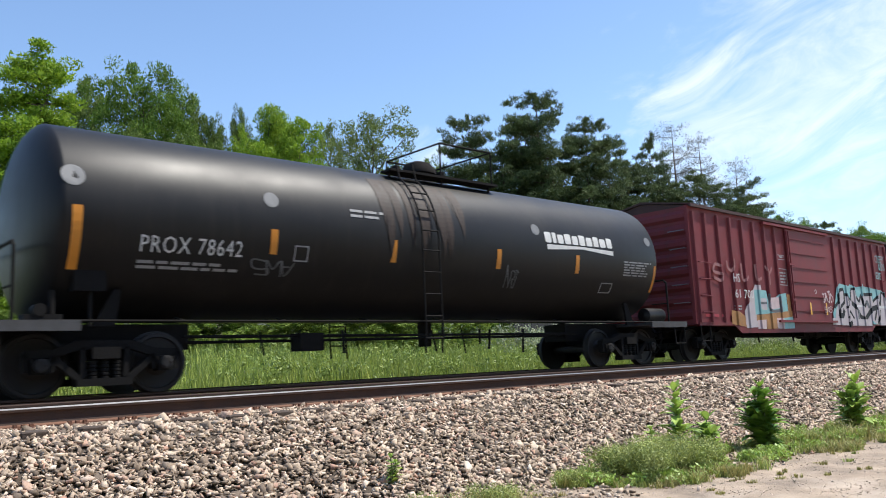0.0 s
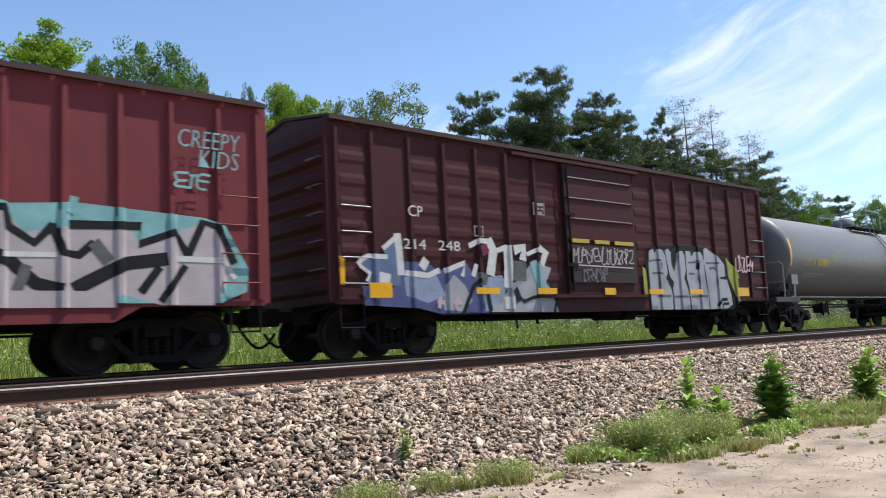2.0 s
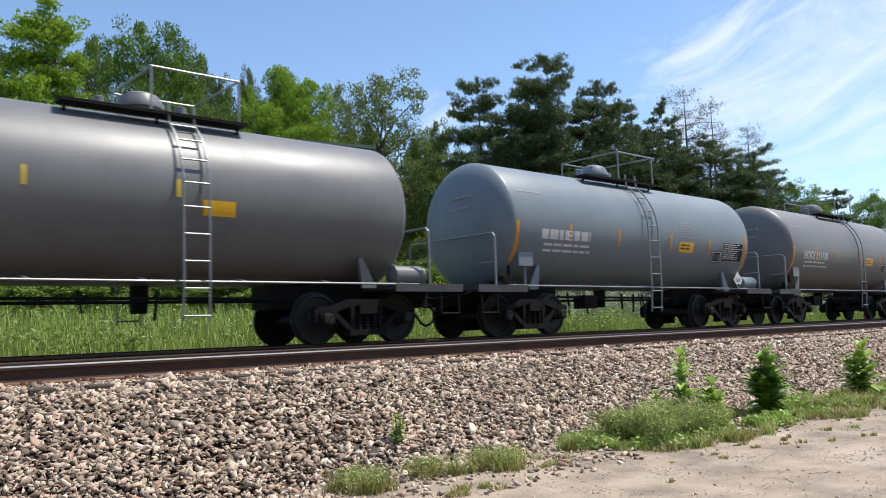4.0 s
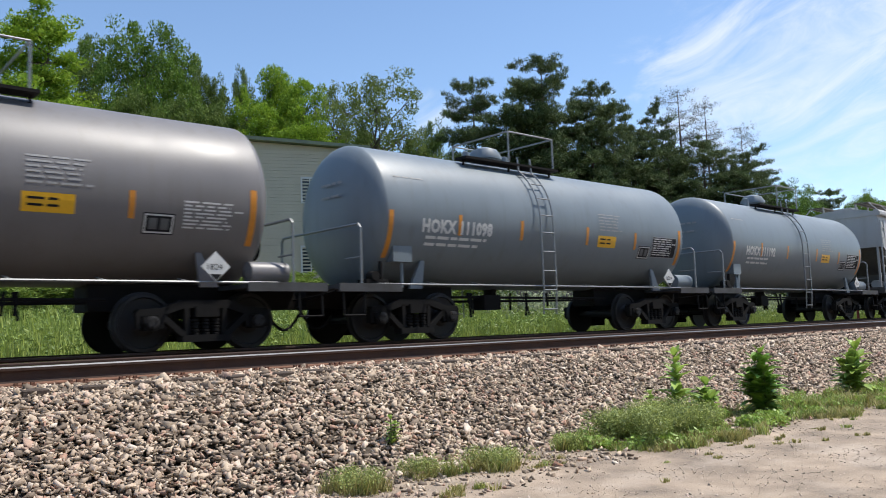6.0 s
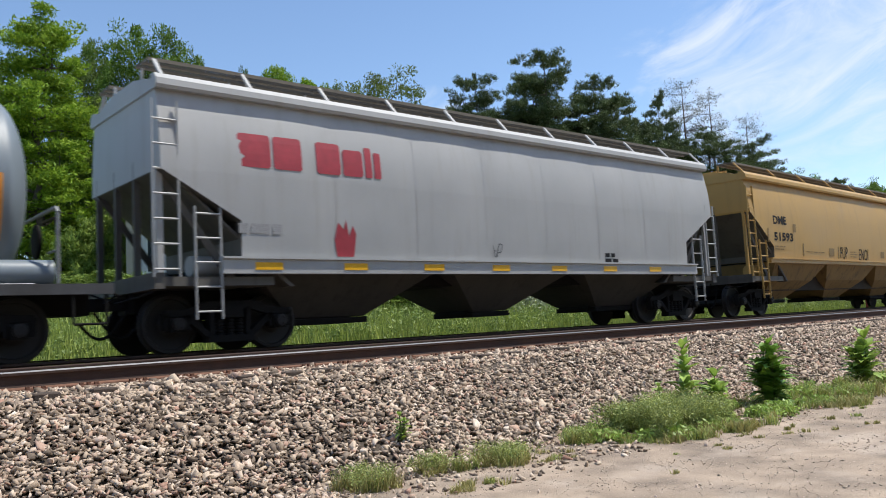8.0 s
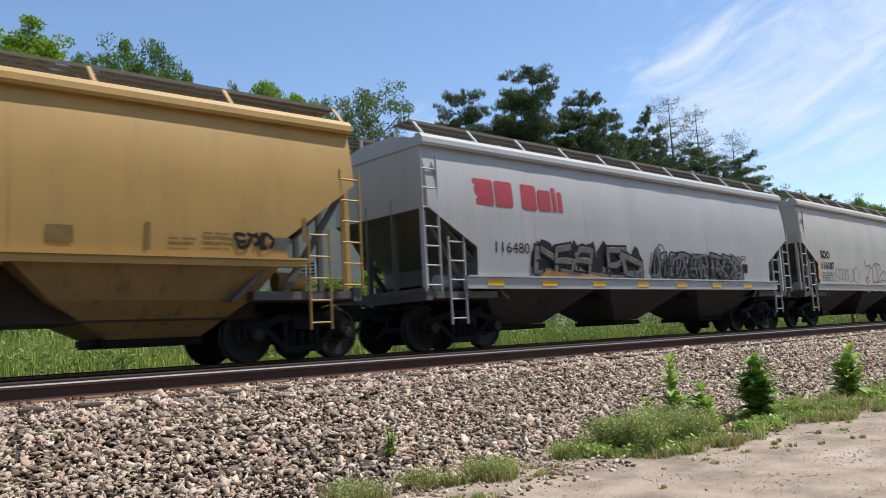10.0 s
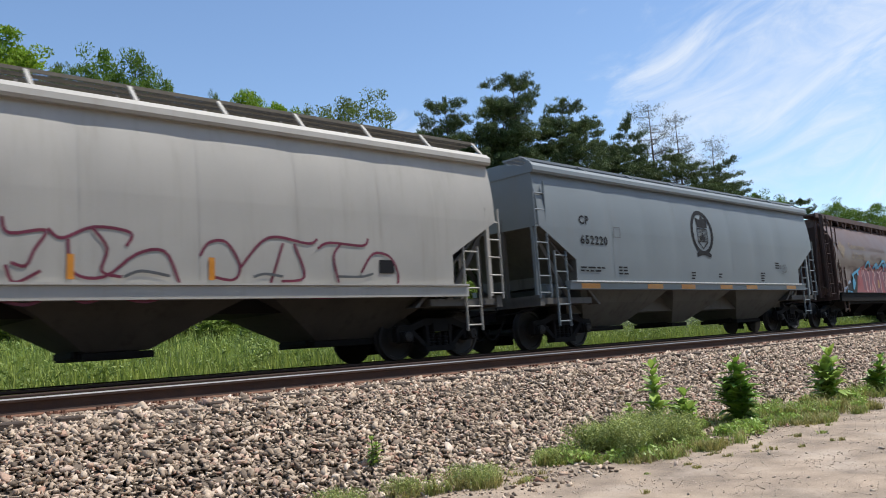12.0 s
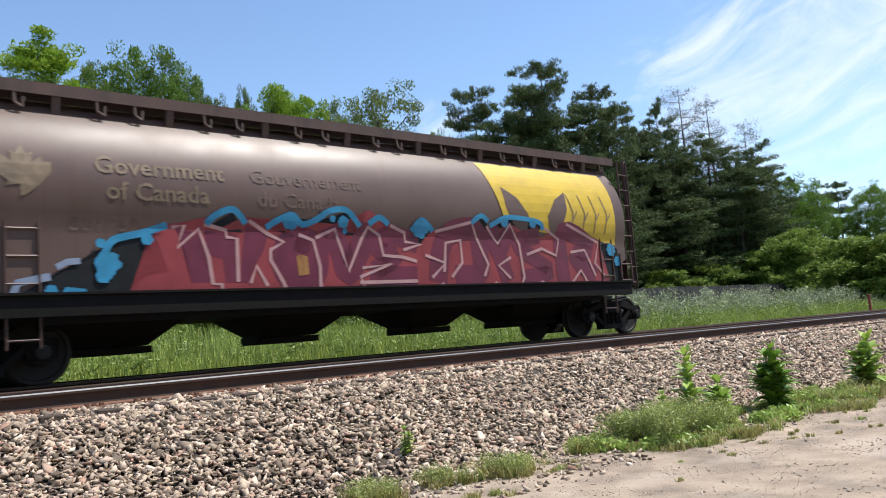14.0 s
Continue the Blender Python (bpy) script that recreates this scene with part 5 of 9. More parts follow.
def black_tank():
    car, surf = tank_car(10.48, 6.43, 1.54, 2.66, 7.15, M_BLACK, "black tank car with a white name panel and orange tape", seed=1, dome=0.6, dark=True, rungs=-1.12)
    lay(car, "lettering", letters("PROX 78642", -6.1, 2.08, 0.27, space=1.1, width=1.68), M_MARK_W, surf, "white stencilled lettering")
    lay(car, "small_print", small_print(-6.1, 1.90, 1.7, 2, seed=1), M_MARK_SOFT, surf)
    lay(car, "name_panel", block_name(2.94, 2.82, (0.21, 0.12, 0.2, 0.21, 0.2, 0.21, 0.21, 0.19, 0.22, 0.2), 0.25), M_MARK_W, surf, "white brand lettering drawn as blocks")
    poly(car, surf, "name_underline", [(2.98, 2.66), (4.2, 2.73), (5.37, 2.64), (5.37, 2.75), (4.2, 2.79), (2.98, 2.78)], M_MARK_W)
    tape(car, surf, [(-7.0, 2.22)], M_MARK_O, 0.14, 0.95)
    tape(car, surf, [(-3.86, 2.37), (-1.33, 2.36), (1.46, 2.36), (4.03, 2.37)], M_MARK_O, 0.13, 0.42)
    tape(car, surf, [(7.1, 2.12)], M_MARK_O, 0.09, 0.7)
    disc(car, surf, -7.05, 3.15, 0.17, M_PUTTY, "grey_patch")
    disc(car, surf, -3.89, 3.10, 0.14, M_PUTTY, "grey_patch")
    disc(car, surf, 2.67, 3.10, 0.13, M_PUTTY, "grey_patch")
    disc(car, surf, 6.9, 3.1, 0.12, M_PUTTY, "grey_patch")
    lay(car, "label_frame", frame_rect(-3.46, 2.06, -3.18, 2.34), M_MARK_SOFT, surf)
    lay(car, "label_frame", frame_rect(5.02, 1.7, 5.46, 1.97), M_MARK_SOFT, surf)
    lay(car, "data_panel", small_print(5.8, 2.5, 1.15, 6, 0.035, 0.03, seed=4), M_MARK_SOFT, surf)
    lay(car, "small_print", small_print(-2.3, 3.04, 0.85, 2, 0.05, 0.05, seed=3), M_MARK_SOFT, surf)
    # brown spill marks running down from the manway
    rng = random.Random(17)
    for k in range(22):
        x = -0.45 + rng.gauss(0, 0.45)
        low = 2.66 + 1.54 * rng.uniform(-0.35, 0.45)
        wd = rng.uniform(0.03, 0.13)
        poly(car, lambda px, pz, e=0.0004 * k: (surf(px, pz)[0], surf(px, pz)[1] - e, surf(px, pz)[2]), "spill_mark", [(x - wd, 4.0), (x - wd * 0.9, low + 0.5), (x, low), (x + wd * 0.8, low + 0.6), (x + wd, 4.0)], M_SPILL, lift=0.003, rows=0.1)
    scribble(car, surf, -4.2, 1.76, 0.75, 0.4, 3, M_CHARCOAL, 0.03, 2)
    scribble(car, surf, 1.73, 1.72, 0.36, 0.55, 3, M_CHARCOAL, 0.03, 5)


def red_boxcar():
    car, spray = boxcar(27.1, 5.97, M_RED, "faded red boxcar with silver and turquoise graffiti", 7, (-1.75, 1.45), seed=2)
    on = lambda x, z: (x, -1.482, z)
    front = lambda x, z: (x, -1.555, z)
    lay(car, "lettering", letters("HS", -5.57, 2.22, 0.26, width=0.40), M_MARK_W, front, "white stencilled lettering", rows=0)
    lay(car, "lettering", letters("61 700", -5.55, 1.76, 0.26, width=1.18), M_MARK_W, front, rows=0)
    lay(car, "small_print", small_print(-5.5, 1.5, 0.5, 2, seed=1), M_MARK_SOFT, on, rows=0)
    lay(car, "label_frame", frame_rect(-2.4, 2.24, -1.78, 2.78), M_MARK_SOFT, on, rows=0)
    lay(car, "small_print", small_print(-2.3, 2.62, 0.45, 4, 0.05, 0.05, seed=3), M_MARK_SOFT, on, rows=0)
    lay(car, "label_frame", frame_rect(-2.35, 3.06, -1.85, 3.22), M_MARK_SOFT, on, rows=0)
    lay(car, "small_print", small_print(-2.2, 3.13, 0.3, 1, seed=8), M_MARK_SOFT, on, rows=0)
    spray("poly", M_ORANGESPRAY, 0, (-5.74, 1.40), (-5.23, 1.36), (-4.91, 1.22), (-4.92, 0.92), (-5.78, 1.00))
    spray("poly", M_SILVERPINK, 0, (-4.94, 1.38), (-4.13, 2.19), (-3.76, 2.18), (-3.73, 1.90), (-4.20, 1.70), (-4.17, 0.91), (-4.92, 0.89))
    spray("poly", M_TURQ, 0, (-4.23, 2.04), (-3.44, 2.03), (-3.32, 1.56), (-2.85, 1.64), (-2.54, 1.94), (-2.04, 1.99), (-1.99, 1.33), (-4.28, 1.29))
    spray("poly", M_SILVERPINK, 0, (-3.92, 1.78), (-3.45, 1.79), (-3.47, 1.43), (-3.94, 1.45))
    spray("poly", M_PINKWHITE, 0, (-3.26, 1.81), (-2.58, 1.85), (-2.57, 1.50), (-3.28, 1.45))
    spray("poly", M_ORANGESPRAY, 0, (-4.23, 1.27), (-1.67, 1.44), (-1.60, 1.24), (-2.88, 1.15), (-4.24, 1.10))
    spray("poly", M_PINKWHITE, 0, (-4.18, 1.12), (-3.60, 1.14), (-3.62, 0.86), (-4.19, 0.87))
    spray("poly", M_ORANGESPRAY, 0, (-3.58, 1.12), (-2.87, 1.19), (-2.89, 0.87), (-3.60, 0.86))
    spray("poly", M_PINKWHITE, 0, (-2.86, 1.19), (-2.41, 1.20), (-2.43, 0.86), (-2.88, 0.87))
    spray("poly", M_TURQ, 0, (-2.40, 1.19), (-1.61, 1.25), (-1.64, 0.87), (-2.42, 0.86))
    spray("poly", M_ORANGESPRAY, 0, (-2.01, 1.95), (-1.79, 1.95), (-1.75, 1.37), (-1.98, 1.31))
    spray("line", M_CHARCOAL, 0.05, (-3.26, 1.92), (-3.29, 1.44), (-2.59, 1.43))
    spray("line", M_CHARCOAL, 0.06, (-2.55, 1.85), (-2.53, 1.39))
    spray("line", M_CHARCOAL, 0.04, (-3.93, 1.64), (-3.46, 1.65))
    spray("line", M_FAINTPINK, 0.05, (-6.17, 2.66), (-6.49, 2.69), (-6.58, 2.48), (-6.13, 2.42), (-6.22, 2.24), (-6.58, 2.31))
    spray("line", M_FAINTPINK, 0.05, (-5.78, 2.81), (-5.74, 2.63), (-5.54, 2.55), (-5.39, 2.69), (-5.38, 2.88))
    spray("line", M_FAINTPINK, 0.05, (-4.92, 2.77), (-4.87, 2.30), (-4.51, 2.41))
    spray("line", M_FAINTPINK, 0.05, (-4.04, 2.79), (-3.99, 2.34), (-3.66, 2.41))
    spray("line", M_FAINTPINK, 0.05, (-3.34, 2.78), (-3.10, 2.59), (-2.90, 2.76))
    spray("line", M_FAINTPINK, 0.05, (-3.10, 2.59), (-3.11, 2.23))
    spray("poly", M_TURQ, 0, (1.59, 1.38), (1.80, 1.68), (2.00, 1.98), (2.16, 2.34), (2.46, 2.46), (2.90, 2.41), (3.22, 2.39), (3.56, 2.46), (3.83, 2.37), (4.38, 2.27), (4.69, 2.44), (5.13, 2.26), (5.76, 2.37), (6.59, 2.33), (6.93, 2.22), (7.30, 1.55), (7.27, 1.18), (6.81, 1.00), (1.64, 1.04))
    spray("poly", M_SILVERPINK, 0, (1.80, 1.28), (1.91, 1.48), (2.15, 1.76), (2.21, 1.99), (2.39, 2.20), (2.69, 2.21), (2.78, 2.05), (3.13, 2.00), (3.36, 1.86), (3.41, 2.27), (3.78, 2.28), (4.01, 1.99), (4.37, 2.04), (4.53, 1.80), (4.69, 2.11), (5.43, 2.14), (5.56, 1.88), (6.09, 2.06), (6.26, 1.73), (6.51, 2.24), (6.69, 2.24), (6.99, 1.77), (7.04, 1.55), (6.72, 0.97), (5.88, 0.98), (5.34, 1.13), (4.16, 1.02), (1.75, 0.99))
    spray("line", M_OUTLINE, 0.07, (1.77, 1.60), (2.15, 1.78), (2.18, 2.03), (2.37, 2.22), (2.70, 2.26), (2.78, 2.09), (3.11, 2.04), (3.36, 1.86), (3.40, 2.29), (3.78, 2.31), (3.83, 2.05), (4.15, 1.84), (4.37, 2.09))
    spray("line", M_OUTLINE, 0.07, (4.37, 2.09), (4.52, 1.72), (4.72, 1.69), (4.91, 1.86))
    spray("line", M_OUTLINE, 0.07, (2.76, 2.11), (2.72, 1.80), (2.24, 1.57), (2.13, 1.31))
    spray("line", M_OUTLINE, 0.11, (2.15, 1.29), (2.47, 1.31), (2.62, 1.49))
    spray("line", M_OUTLINE, 0.05, (2.86, 1.60), (3.14, 1.69), (3.18, 1.92))
    spray("line", M_OUTLINE, 0.06, (2.96, 1.24), (3.18, 1.48), (3.48, 1.23))
    spray("line", M_OUTLINE, 0.1, (3.45, 1.78), (3.85, 1.59), (4.17, 1.29), (4.48, 1.21))
    spray("line", M_OUTLINE, 0.11, (4.69, 1.23), (5.06, 1.43), (5.38, 1.59), (5.95, 1.67))
    spray("line", M_OUTLINE, 0.07, (4.61, 2.12), (5.59, 2.15), (5.56, 1.88), (6.10, 2.08), (6.30, 1.73))
    spray("line", M_OUTLINE, 0.07, (6.30, 1.73), (6.55, 2.26), (6.79, 2.20), (7.05, 1.65))
    spray("line", M_OUTLINE, 0.07, (5.85, 1.53), (5.60, 1.19))
    spray("line", M_OUTLINE, 0.06, (6.25, 1.56), (5.89, 1.05))
    spray("line", M_CHARCOAL, 0.1, (4.94, 1.86), (5.11, 1.64))
    spray("line", M_CHARCOAL, 0.08, (3.88, 1.03), (4.05, 1.51))
    spray("line", M_MARK_W, 0.04, (3.78, 1.68), (4.42, 1.69))
    spray("line", M_MARK_W, 0.05, (6.16, 1.68), (6.87, 1.67), (7.06, 1.40))
    spray("line", M_SILVERPINK, 0.13, (1.52, 1.11), (2.96, 1.08), (5.18, 1.07))
    spray("line", M_OUTLINE, 0.1, (2.95, 1.00), (3.24, 1.06))
    spray("line", M_TURQ, 0.06, (4.61, 2.30), (4.66, 2.50))
    spray("line", M_TURQ, 0.08, (3.31, 2.24), (3.37, 2.43))
    for word, x, z, w in (("CREEPY", 6.12, 3.42, 1.06), ("KIDS", 6.45, 3.12, 0.7)):
        lay(car, "sprayed_tag", letters(word, x, z, 0.3, offset=-0.004, shear=0.15, width=w), M_TURQ, lambda x, z: (x, -1.56, z), rows=0)
    scribble(car, front, 6.1, 2.75, 0.5, 0.3, 3, M_TURQ, 0.04, 12)
    scribble(car, lambda x, z: (x, -1.585, z), 0.6, 1.75, 0.85, 0.42, 4, M_PINKWHITE, 0.05, 15)
    scribble(car, lambda x, z: (x, -1.585, z), 0.7, 1.40, 0.6, 0.25, 4, M_PINKWHITE, 0.025, 16)
    disc(car, lambda x, z: (x, -1.535, z), 0.22, 2.1, 0.075, M_MARK_W, "round_label", inner=0.02)
    for x in (-0.38, 0.92):
        lay(car, "reflective_tape", rects([(x - 0.05, 1.32, x + 0.05, 1.72)]), M_MARK_AM, lambda x, z: (x, -1.575, z), rows=0)
    for x in (-7.2, -6.75, -6.3):
        lay(car, "reflective_tape", rects([(x, 1.2, x + 0.28, 1.28)]), M_MARK_R, on, rows=0)


def brown_boxcar():
    car, spray = boxcar(43.58, 6.10, M_BROWN, "dull brown boxcar with blue and silver graffiti", 6, (-1.5, 1.2), seed=3, panels=True)
    on = lambda x, z: (x, -1.522, z)
    front = lambda x, z: (x, -1.555, z)
    lay(car, "lettering", letters("CP", -5.98, 2.6, 0.22), M_MARK_W, front, "white stencilled lettering", rows=0)
    lay(car, "lettering", letters("214", -6.12, 1.98, 0.2, width=0.55), M_MARK_W, front, rows=0)
    lay(car, "lettering", letters("248", -5.27, 1.98, 0.2, width=0.58), M_MARK_W, front, rows=0)
    lay(car, "small_print", small_print(-2.4, 3.06, 0.26, 3, seed=1), M_MARK_SOFT, on, rows=0)
    lay(car, "label_frame", frame_rect(-2.46, 2.86, -2.1, 3.13), M_MARK_SOFT, on, rows=0)
    lay(car, "label_frame", frame_rect(-4.26, 2.3, -4.0, 2.52), M_MARK_SOFT, on, rows=0)
    spray("poly", M_DEEPBLUE, 0, (-6.15, 1.75), (-5.51, 1.73), (-5.24, 1.59), (-4.50, 1.76), (-4.16, 1.31), (-3.92, 0.76), (-5.27, 0.77), (-5.75, 0.87), (-7.00, 0.94), (-7.04, 1.29), (-6.34, 1.25), (-6.24, 1.48))
    spray("poly", M_SLATEBLUE, 0, (-7.07, 1.71), (-6.91, 1.82), (-6.48, 1.81), (-6.56, 1.97), (-6.22, 2.21), (-6.15, 1.85), (-6.18, 1.30), (-6.87, 1.29), (-6.93, 1.51))
    spray("poly", M_PALEBLUE, 0, (-6.09, 1.48), (-5.72, 1.58), (-5.30, 1.51), (-5.09, 1.11), (-5.53, 0.97), (-6.05, 1.11))
    spray("poly", M_SILVER, 0, (-5.09, 1.31), (-4.85, 1.52), (-4.57, 1.31), (-4.39, 1.01), (-4.65, 0.80), (-5.15, 0.83))
    spray("poly", M_PALEBLUE, 0, (-4.15, 1.47), (-3.52, 1.53), (-3.41, 1.32), (-3.56, 0.79), (-4.06, 0.79))
    spray("poly", M_SILVER, 0, (-3.41, 1.32), (-2.66, 1.52), (-2.54, 1.85), (-1.98, 1.71), (-2.14, 1.44), (-1.81, 0.75), (-3.91, 0.78), (-3.39, 1.11))
    spray("poly", M_CHARCOAL, 0, (-3.27, 1.85), (-2.77, 1.84), (-2.79, 1.41), (-3.35, 1.43))
    spray("poly", M_CHARCOAL, 0, (-4.33, 1.61), (-3.90, 1.54), (-3.98, 1.32), (-4.30, 1.31))
    spray("line", M_MARK_W, 0.05, (-7.11, 1.68), (-7.04, 1.75), (-6.91, 1.82), (-6.48, 1.82))
    spray("line", M_MARK_W, 0.05, (-6.54, 1.98), (-6.22, 2.21))
    spray("line", M_MARK_W, 0.09, (-6.21, 2.23), (-6.18, 1.94), (-6.16, 1.52))
    spray("line", M_MARK_W, 0.04, (-7.07, 1.64), (-6.86, 1.51), (-6.93, 1.38))
    spray("line", M_MARK_W, 0.14, (-6.53, 1.47), (-6.55, 1.36))
    spray("line", M_MARK_W, 0.06, (-6.04, 1.53), (-5.51, 1.49), (-5.24, 1.59))
    spray("line", M_MARK_W, 0.1, (-5.64, 1.66), (-5.56, 1.77))
    spray("line", M_MARK_W, 0.06, (-5.08, 1.59), (-4.55, 1.76), (-4.62, 1.51))
    spray("line", M_MARK_W, 0.06, (-4.39, 2.11), (-4.12, 2.22), (-3.85, 2.22))
    spray("line", M_MARK_W, 0.13, (-3.85, 2.21), (-3.73, 2.04), (-3.85, 1.57))
    spray("line", M_MARK_W, 0.06, (-4.33, 1.51), (-4.24, 1.72))
    spray("line", M_MARK_W, 0.06, (-3.60, 2.04), (-3.36, 2.12))
    spray("line", M_MARK_W, 0.12, (-3.34, 2.11), (-3.33, 1.74), (-3.38, 1.32))
    spray("line", M_MARK_W, 0.12, (-3.08, 2.07), (-2.83, 2.13), (-2.87, 1.90))
    spray("line", M_MARK_W, 0.05, (-2.73, 1.99), (-2.34, 2.12))
    spray("line", M_MARK_W, 0.11, (-2.34, 2.12), (-2.13, 2.04), (-2.29, 1.81))
    spray("line", M_TURQ, 0.12, (-2.54, 1.81), (-2.45, 1.49), (-2.30, 1.28))
    spray("line", M_MARK_W, 0.14, (-3.43, 0.96), (-3.27, 0.96))
    spray("line", M_OUTLINE, 0.04, (-2.14, 1.44), (-1.84, 1.11), (-1.96, 0.76))
    spray("line", M_OUTLINE, 0.04, (-3.13, 1.13), (-2.90, 0.99), (-2.62, 1.07), (-2.33, 1.11))
    spray("line", M_OUTLINE, 0.1, (-3.15, 1.22), (-3.06, 1.03))
    spray("line", M_PINKWHITE, 0.05, (-5.29, 1.00), (-5.14, 0.98))
    spray("line", M_PINKWHITE, 0.05, (-5.22, 1.07), (-5.27, 0.89))
    spray("line", M_PINKWHITE, 0.05, (-4.87, 0.98), (-4.71, 0.98))
    spray("line", M_PINKWHITE, 0.05, (-4.79, 1.06), (-4.84, 0.87))
    spray("line", M_GRAFWINE, 0.12, (-4.06, 2.02), (-3.94, 2.05))
    spray("line", M_OUTLINE, 0.05, (-4.65, 0.77), (-4.34, 1.31), (-4.15, 1.42))
    spray("line", M_OUTLINE, 0.05, (-3.98, 1.26), (-3.89, 0.81))
    spray("poly", M_LIME, 0, (1.39, 1.83), (1.52, 1.76), (1.55, 1.08), (1.40, 1.08))
    spray("poly", M_OUTLINE, 0, (1.52, 1.90), (1.78, 2.33), (2.36, 2.35), (2.90, 2.33), (3.65, 2.43), (4.23, 2.38), (5.15, 2.14), (5.47, 1.88), (5.44, 1.55), (5.59, 1.14), (5.91, 0.93), (5.53, 0.72), (1.63, 0.75), (1.66, 1.62))
    spray("poly", M_LIME, 0, (5.35, 2.17), (5.55, 2.02), (5.92, 1.82), (6.01, 1.62), (5.73, 1.42), (5.80, 1.14), (5.96, 0.93), (5.80, 0.93), (5.59, 1.32), (5.42, 1.60), (5.47, 1.88))
    spray("poly", M_SILVER, 0, (1.65, 1.84), (1.72, 2.22), (1.89, 2.28), (1.94, 2.17), (2.06, 2.28), (2.29, 2.27), (2.42, 2.12), (2.46, 1.69), (2.37, 1.55), (2.21, 1.51), (2.05, 1.51), (2.02, 1.26), (2.22, 1.26), (2.37, 1.49), (2.56, 1.27), (2.61, 1.10), (2.59, 0.75), (1.66, 0.76), (1.69, 1.54))
    spray("poly", M_SILVER, 0, (2.41, 2.27), (2.57, 2.30), (2.67, 2.21), (2.65, 1.94), (2.75, 1.71), (2.89, 1.64), (2.92, 1.92), (2.92, 2.18), (3.02, 2.27), (3.21, 2.27), (3.29, 2.15), (3.30, 1.77), (3.20, 1.55), (3.33, 1.27), (3.38, 1.11), (3.38, 0.74), (2.66, 0.75), (2.67, 1.10), (2.64, 1.27), (2.72, 1.45), (2.56, 1.58), (2.49, 1.85))
    spray("poly", M_SILVER, 0, (3.35, 2.28), (3.57, 2.28), (3.62, 2.13), (3.74, 2.26), (4.05, 2.28), (4.17, 2.17), (4.15, 1.81), (4.05, 1.64), (3.69, 1.62), (3.69, 1.30), (3.83, 1.52), (4.05, 1.51), (4.25, 1.29), (4.31, 1.12), (4.30, 0.74), (3.45, 0.74), (3.45, 1.11), (3.40, 1.36), (3.33, 1.52))
    spray("poly", M_SILVER, 0, (4.24, 2.35), (4.35, 2.40), (5.04, 2.12), (5.24, 1.96), (5.24, 1.64), (4.84, 1.59), (4.55, 1.52), (4.67, 1.30), (4.94, 1.56), (5.32, 1.54), (5.48, 1.14), (5.51, 0.86), (5.23, 0.75), (4.36, 0.74), (4.36, 1.12), (4.33, 1.38), (4.27, 1.56), (4.51, 1.73), (4.26, 1.73), (4.20, 1.99))
    spray("line", M_OUTLINE, 0.05, (2.18, 1.97), (2.21, 1.88), (2.17, 1.78))
    spray("line", M_OUTLINE, 0.07, (3.84, 2.01), (3.87, 1.92), (3.84, 1.83))
    spray("line", M_CHARCOAL, 0.03, (1.65, 1.97), (2.07, 2.00), (2.16, 2.00))
    spray("line", M_CHARCOAL, 0.03, (1.79, 1.66), (2.07, 1.67), (2.25, 1.66))
    spray("line", M_CHARCOAL, 0.03, (3.44, 1.97), (4.00, 2.00))
    spray("line", M_CHARCOAL, 0.03, (3.44, 1.68), (3.69, 1.68))
    spray("line", M_CHARCOAL, 0.03, (4.32, 1.98), (4.99, 2.00))
    spray("line", M_CHARCOAL, 0.04, (4.46, 1.83), (4.70, 1.86), (4.75, 1.80))
    spray("line", M_OUTLINE, 0.05, (4.72, 0.82), (4.93, 0.99), (5.23, 1.00))
    spray("line", M_OUTLINE, 0.04, (4.93, 0.72), (5.03, 0.88), (5.31, 0.88))
    spray("line", M_CHARCOAL, 0.03, (1.94, 1.09), (2.52, 1.10))
    spray("line", M_CHARCOAL, 0.03, (2.71, 1.08), (3.31, 1.08))
    spray("line", M_CHARCOAL, 0.03, (3.48, 1.08), (4.27, 1.09))
    dr = lambda x, z: (x, -1.59, z)
    poly(car, lambda x, z: (x, -1.575, z), "sprayed_cloud", [(-1.35, 1.4), (1.05, 1.4), (1.05, 2.25), (-1.35, 2.25)], M_DOORPATCH, rows=0)
    scribble(car, dr, -1.3, 1.83, 2.2, 0.42, 15, M_SILVERPINK, 0.03, 7)
    scribble(car, dr, -1.0, 1.42, 0.9, 0.36, 6, M_PUTTY, 0.03, 8)
    lay(car, "sprayed_line", stroke_mesh([[(-1.3, 1.79), (0.9, 1.76)]], 0.03), M_PINKWHITE, lambda x, z: (x, -1.60, z), rows=0)
    for x0, x1 in ((-1.3, -0.7), (-0.5, 0.05), (0.25, 1.0)):
        lay(car, "reflective_tape", rects([(x0, 2.3, x1, 2.39)]), M_MARK_Y, dr, rows=0)
    scribble(car, front, 5.8, 1.75, 0.9, 0.5, 6, M_PINKWHITE, 0.045, 9)
    for x, w, h in ((-6.71, 0.5, 0.27), (-4.04, 0.65, 0.13), (-2.26, 0.6, 0.13), (-0.08, 0.4, 0.16), (1.78, 0.6, 0.13), (3.58, 0.6, 0.13), (6.0, 0.6, 0.24)):
        lay(car, "reflective_tape", rects([(x - w / 2, 1.2 - h / 2, x + w / 2, 1.2 + h / 2)]), M_MARK_AM, lambda x, z: (x, -1.612, z), rows=0)
    lay(car, "reflective_tape", rects([(-7.53, 1.3, -7.43, 1.8)]), M_MARK_AM, lambda x, z: (x, -1.545, z), rows=0)
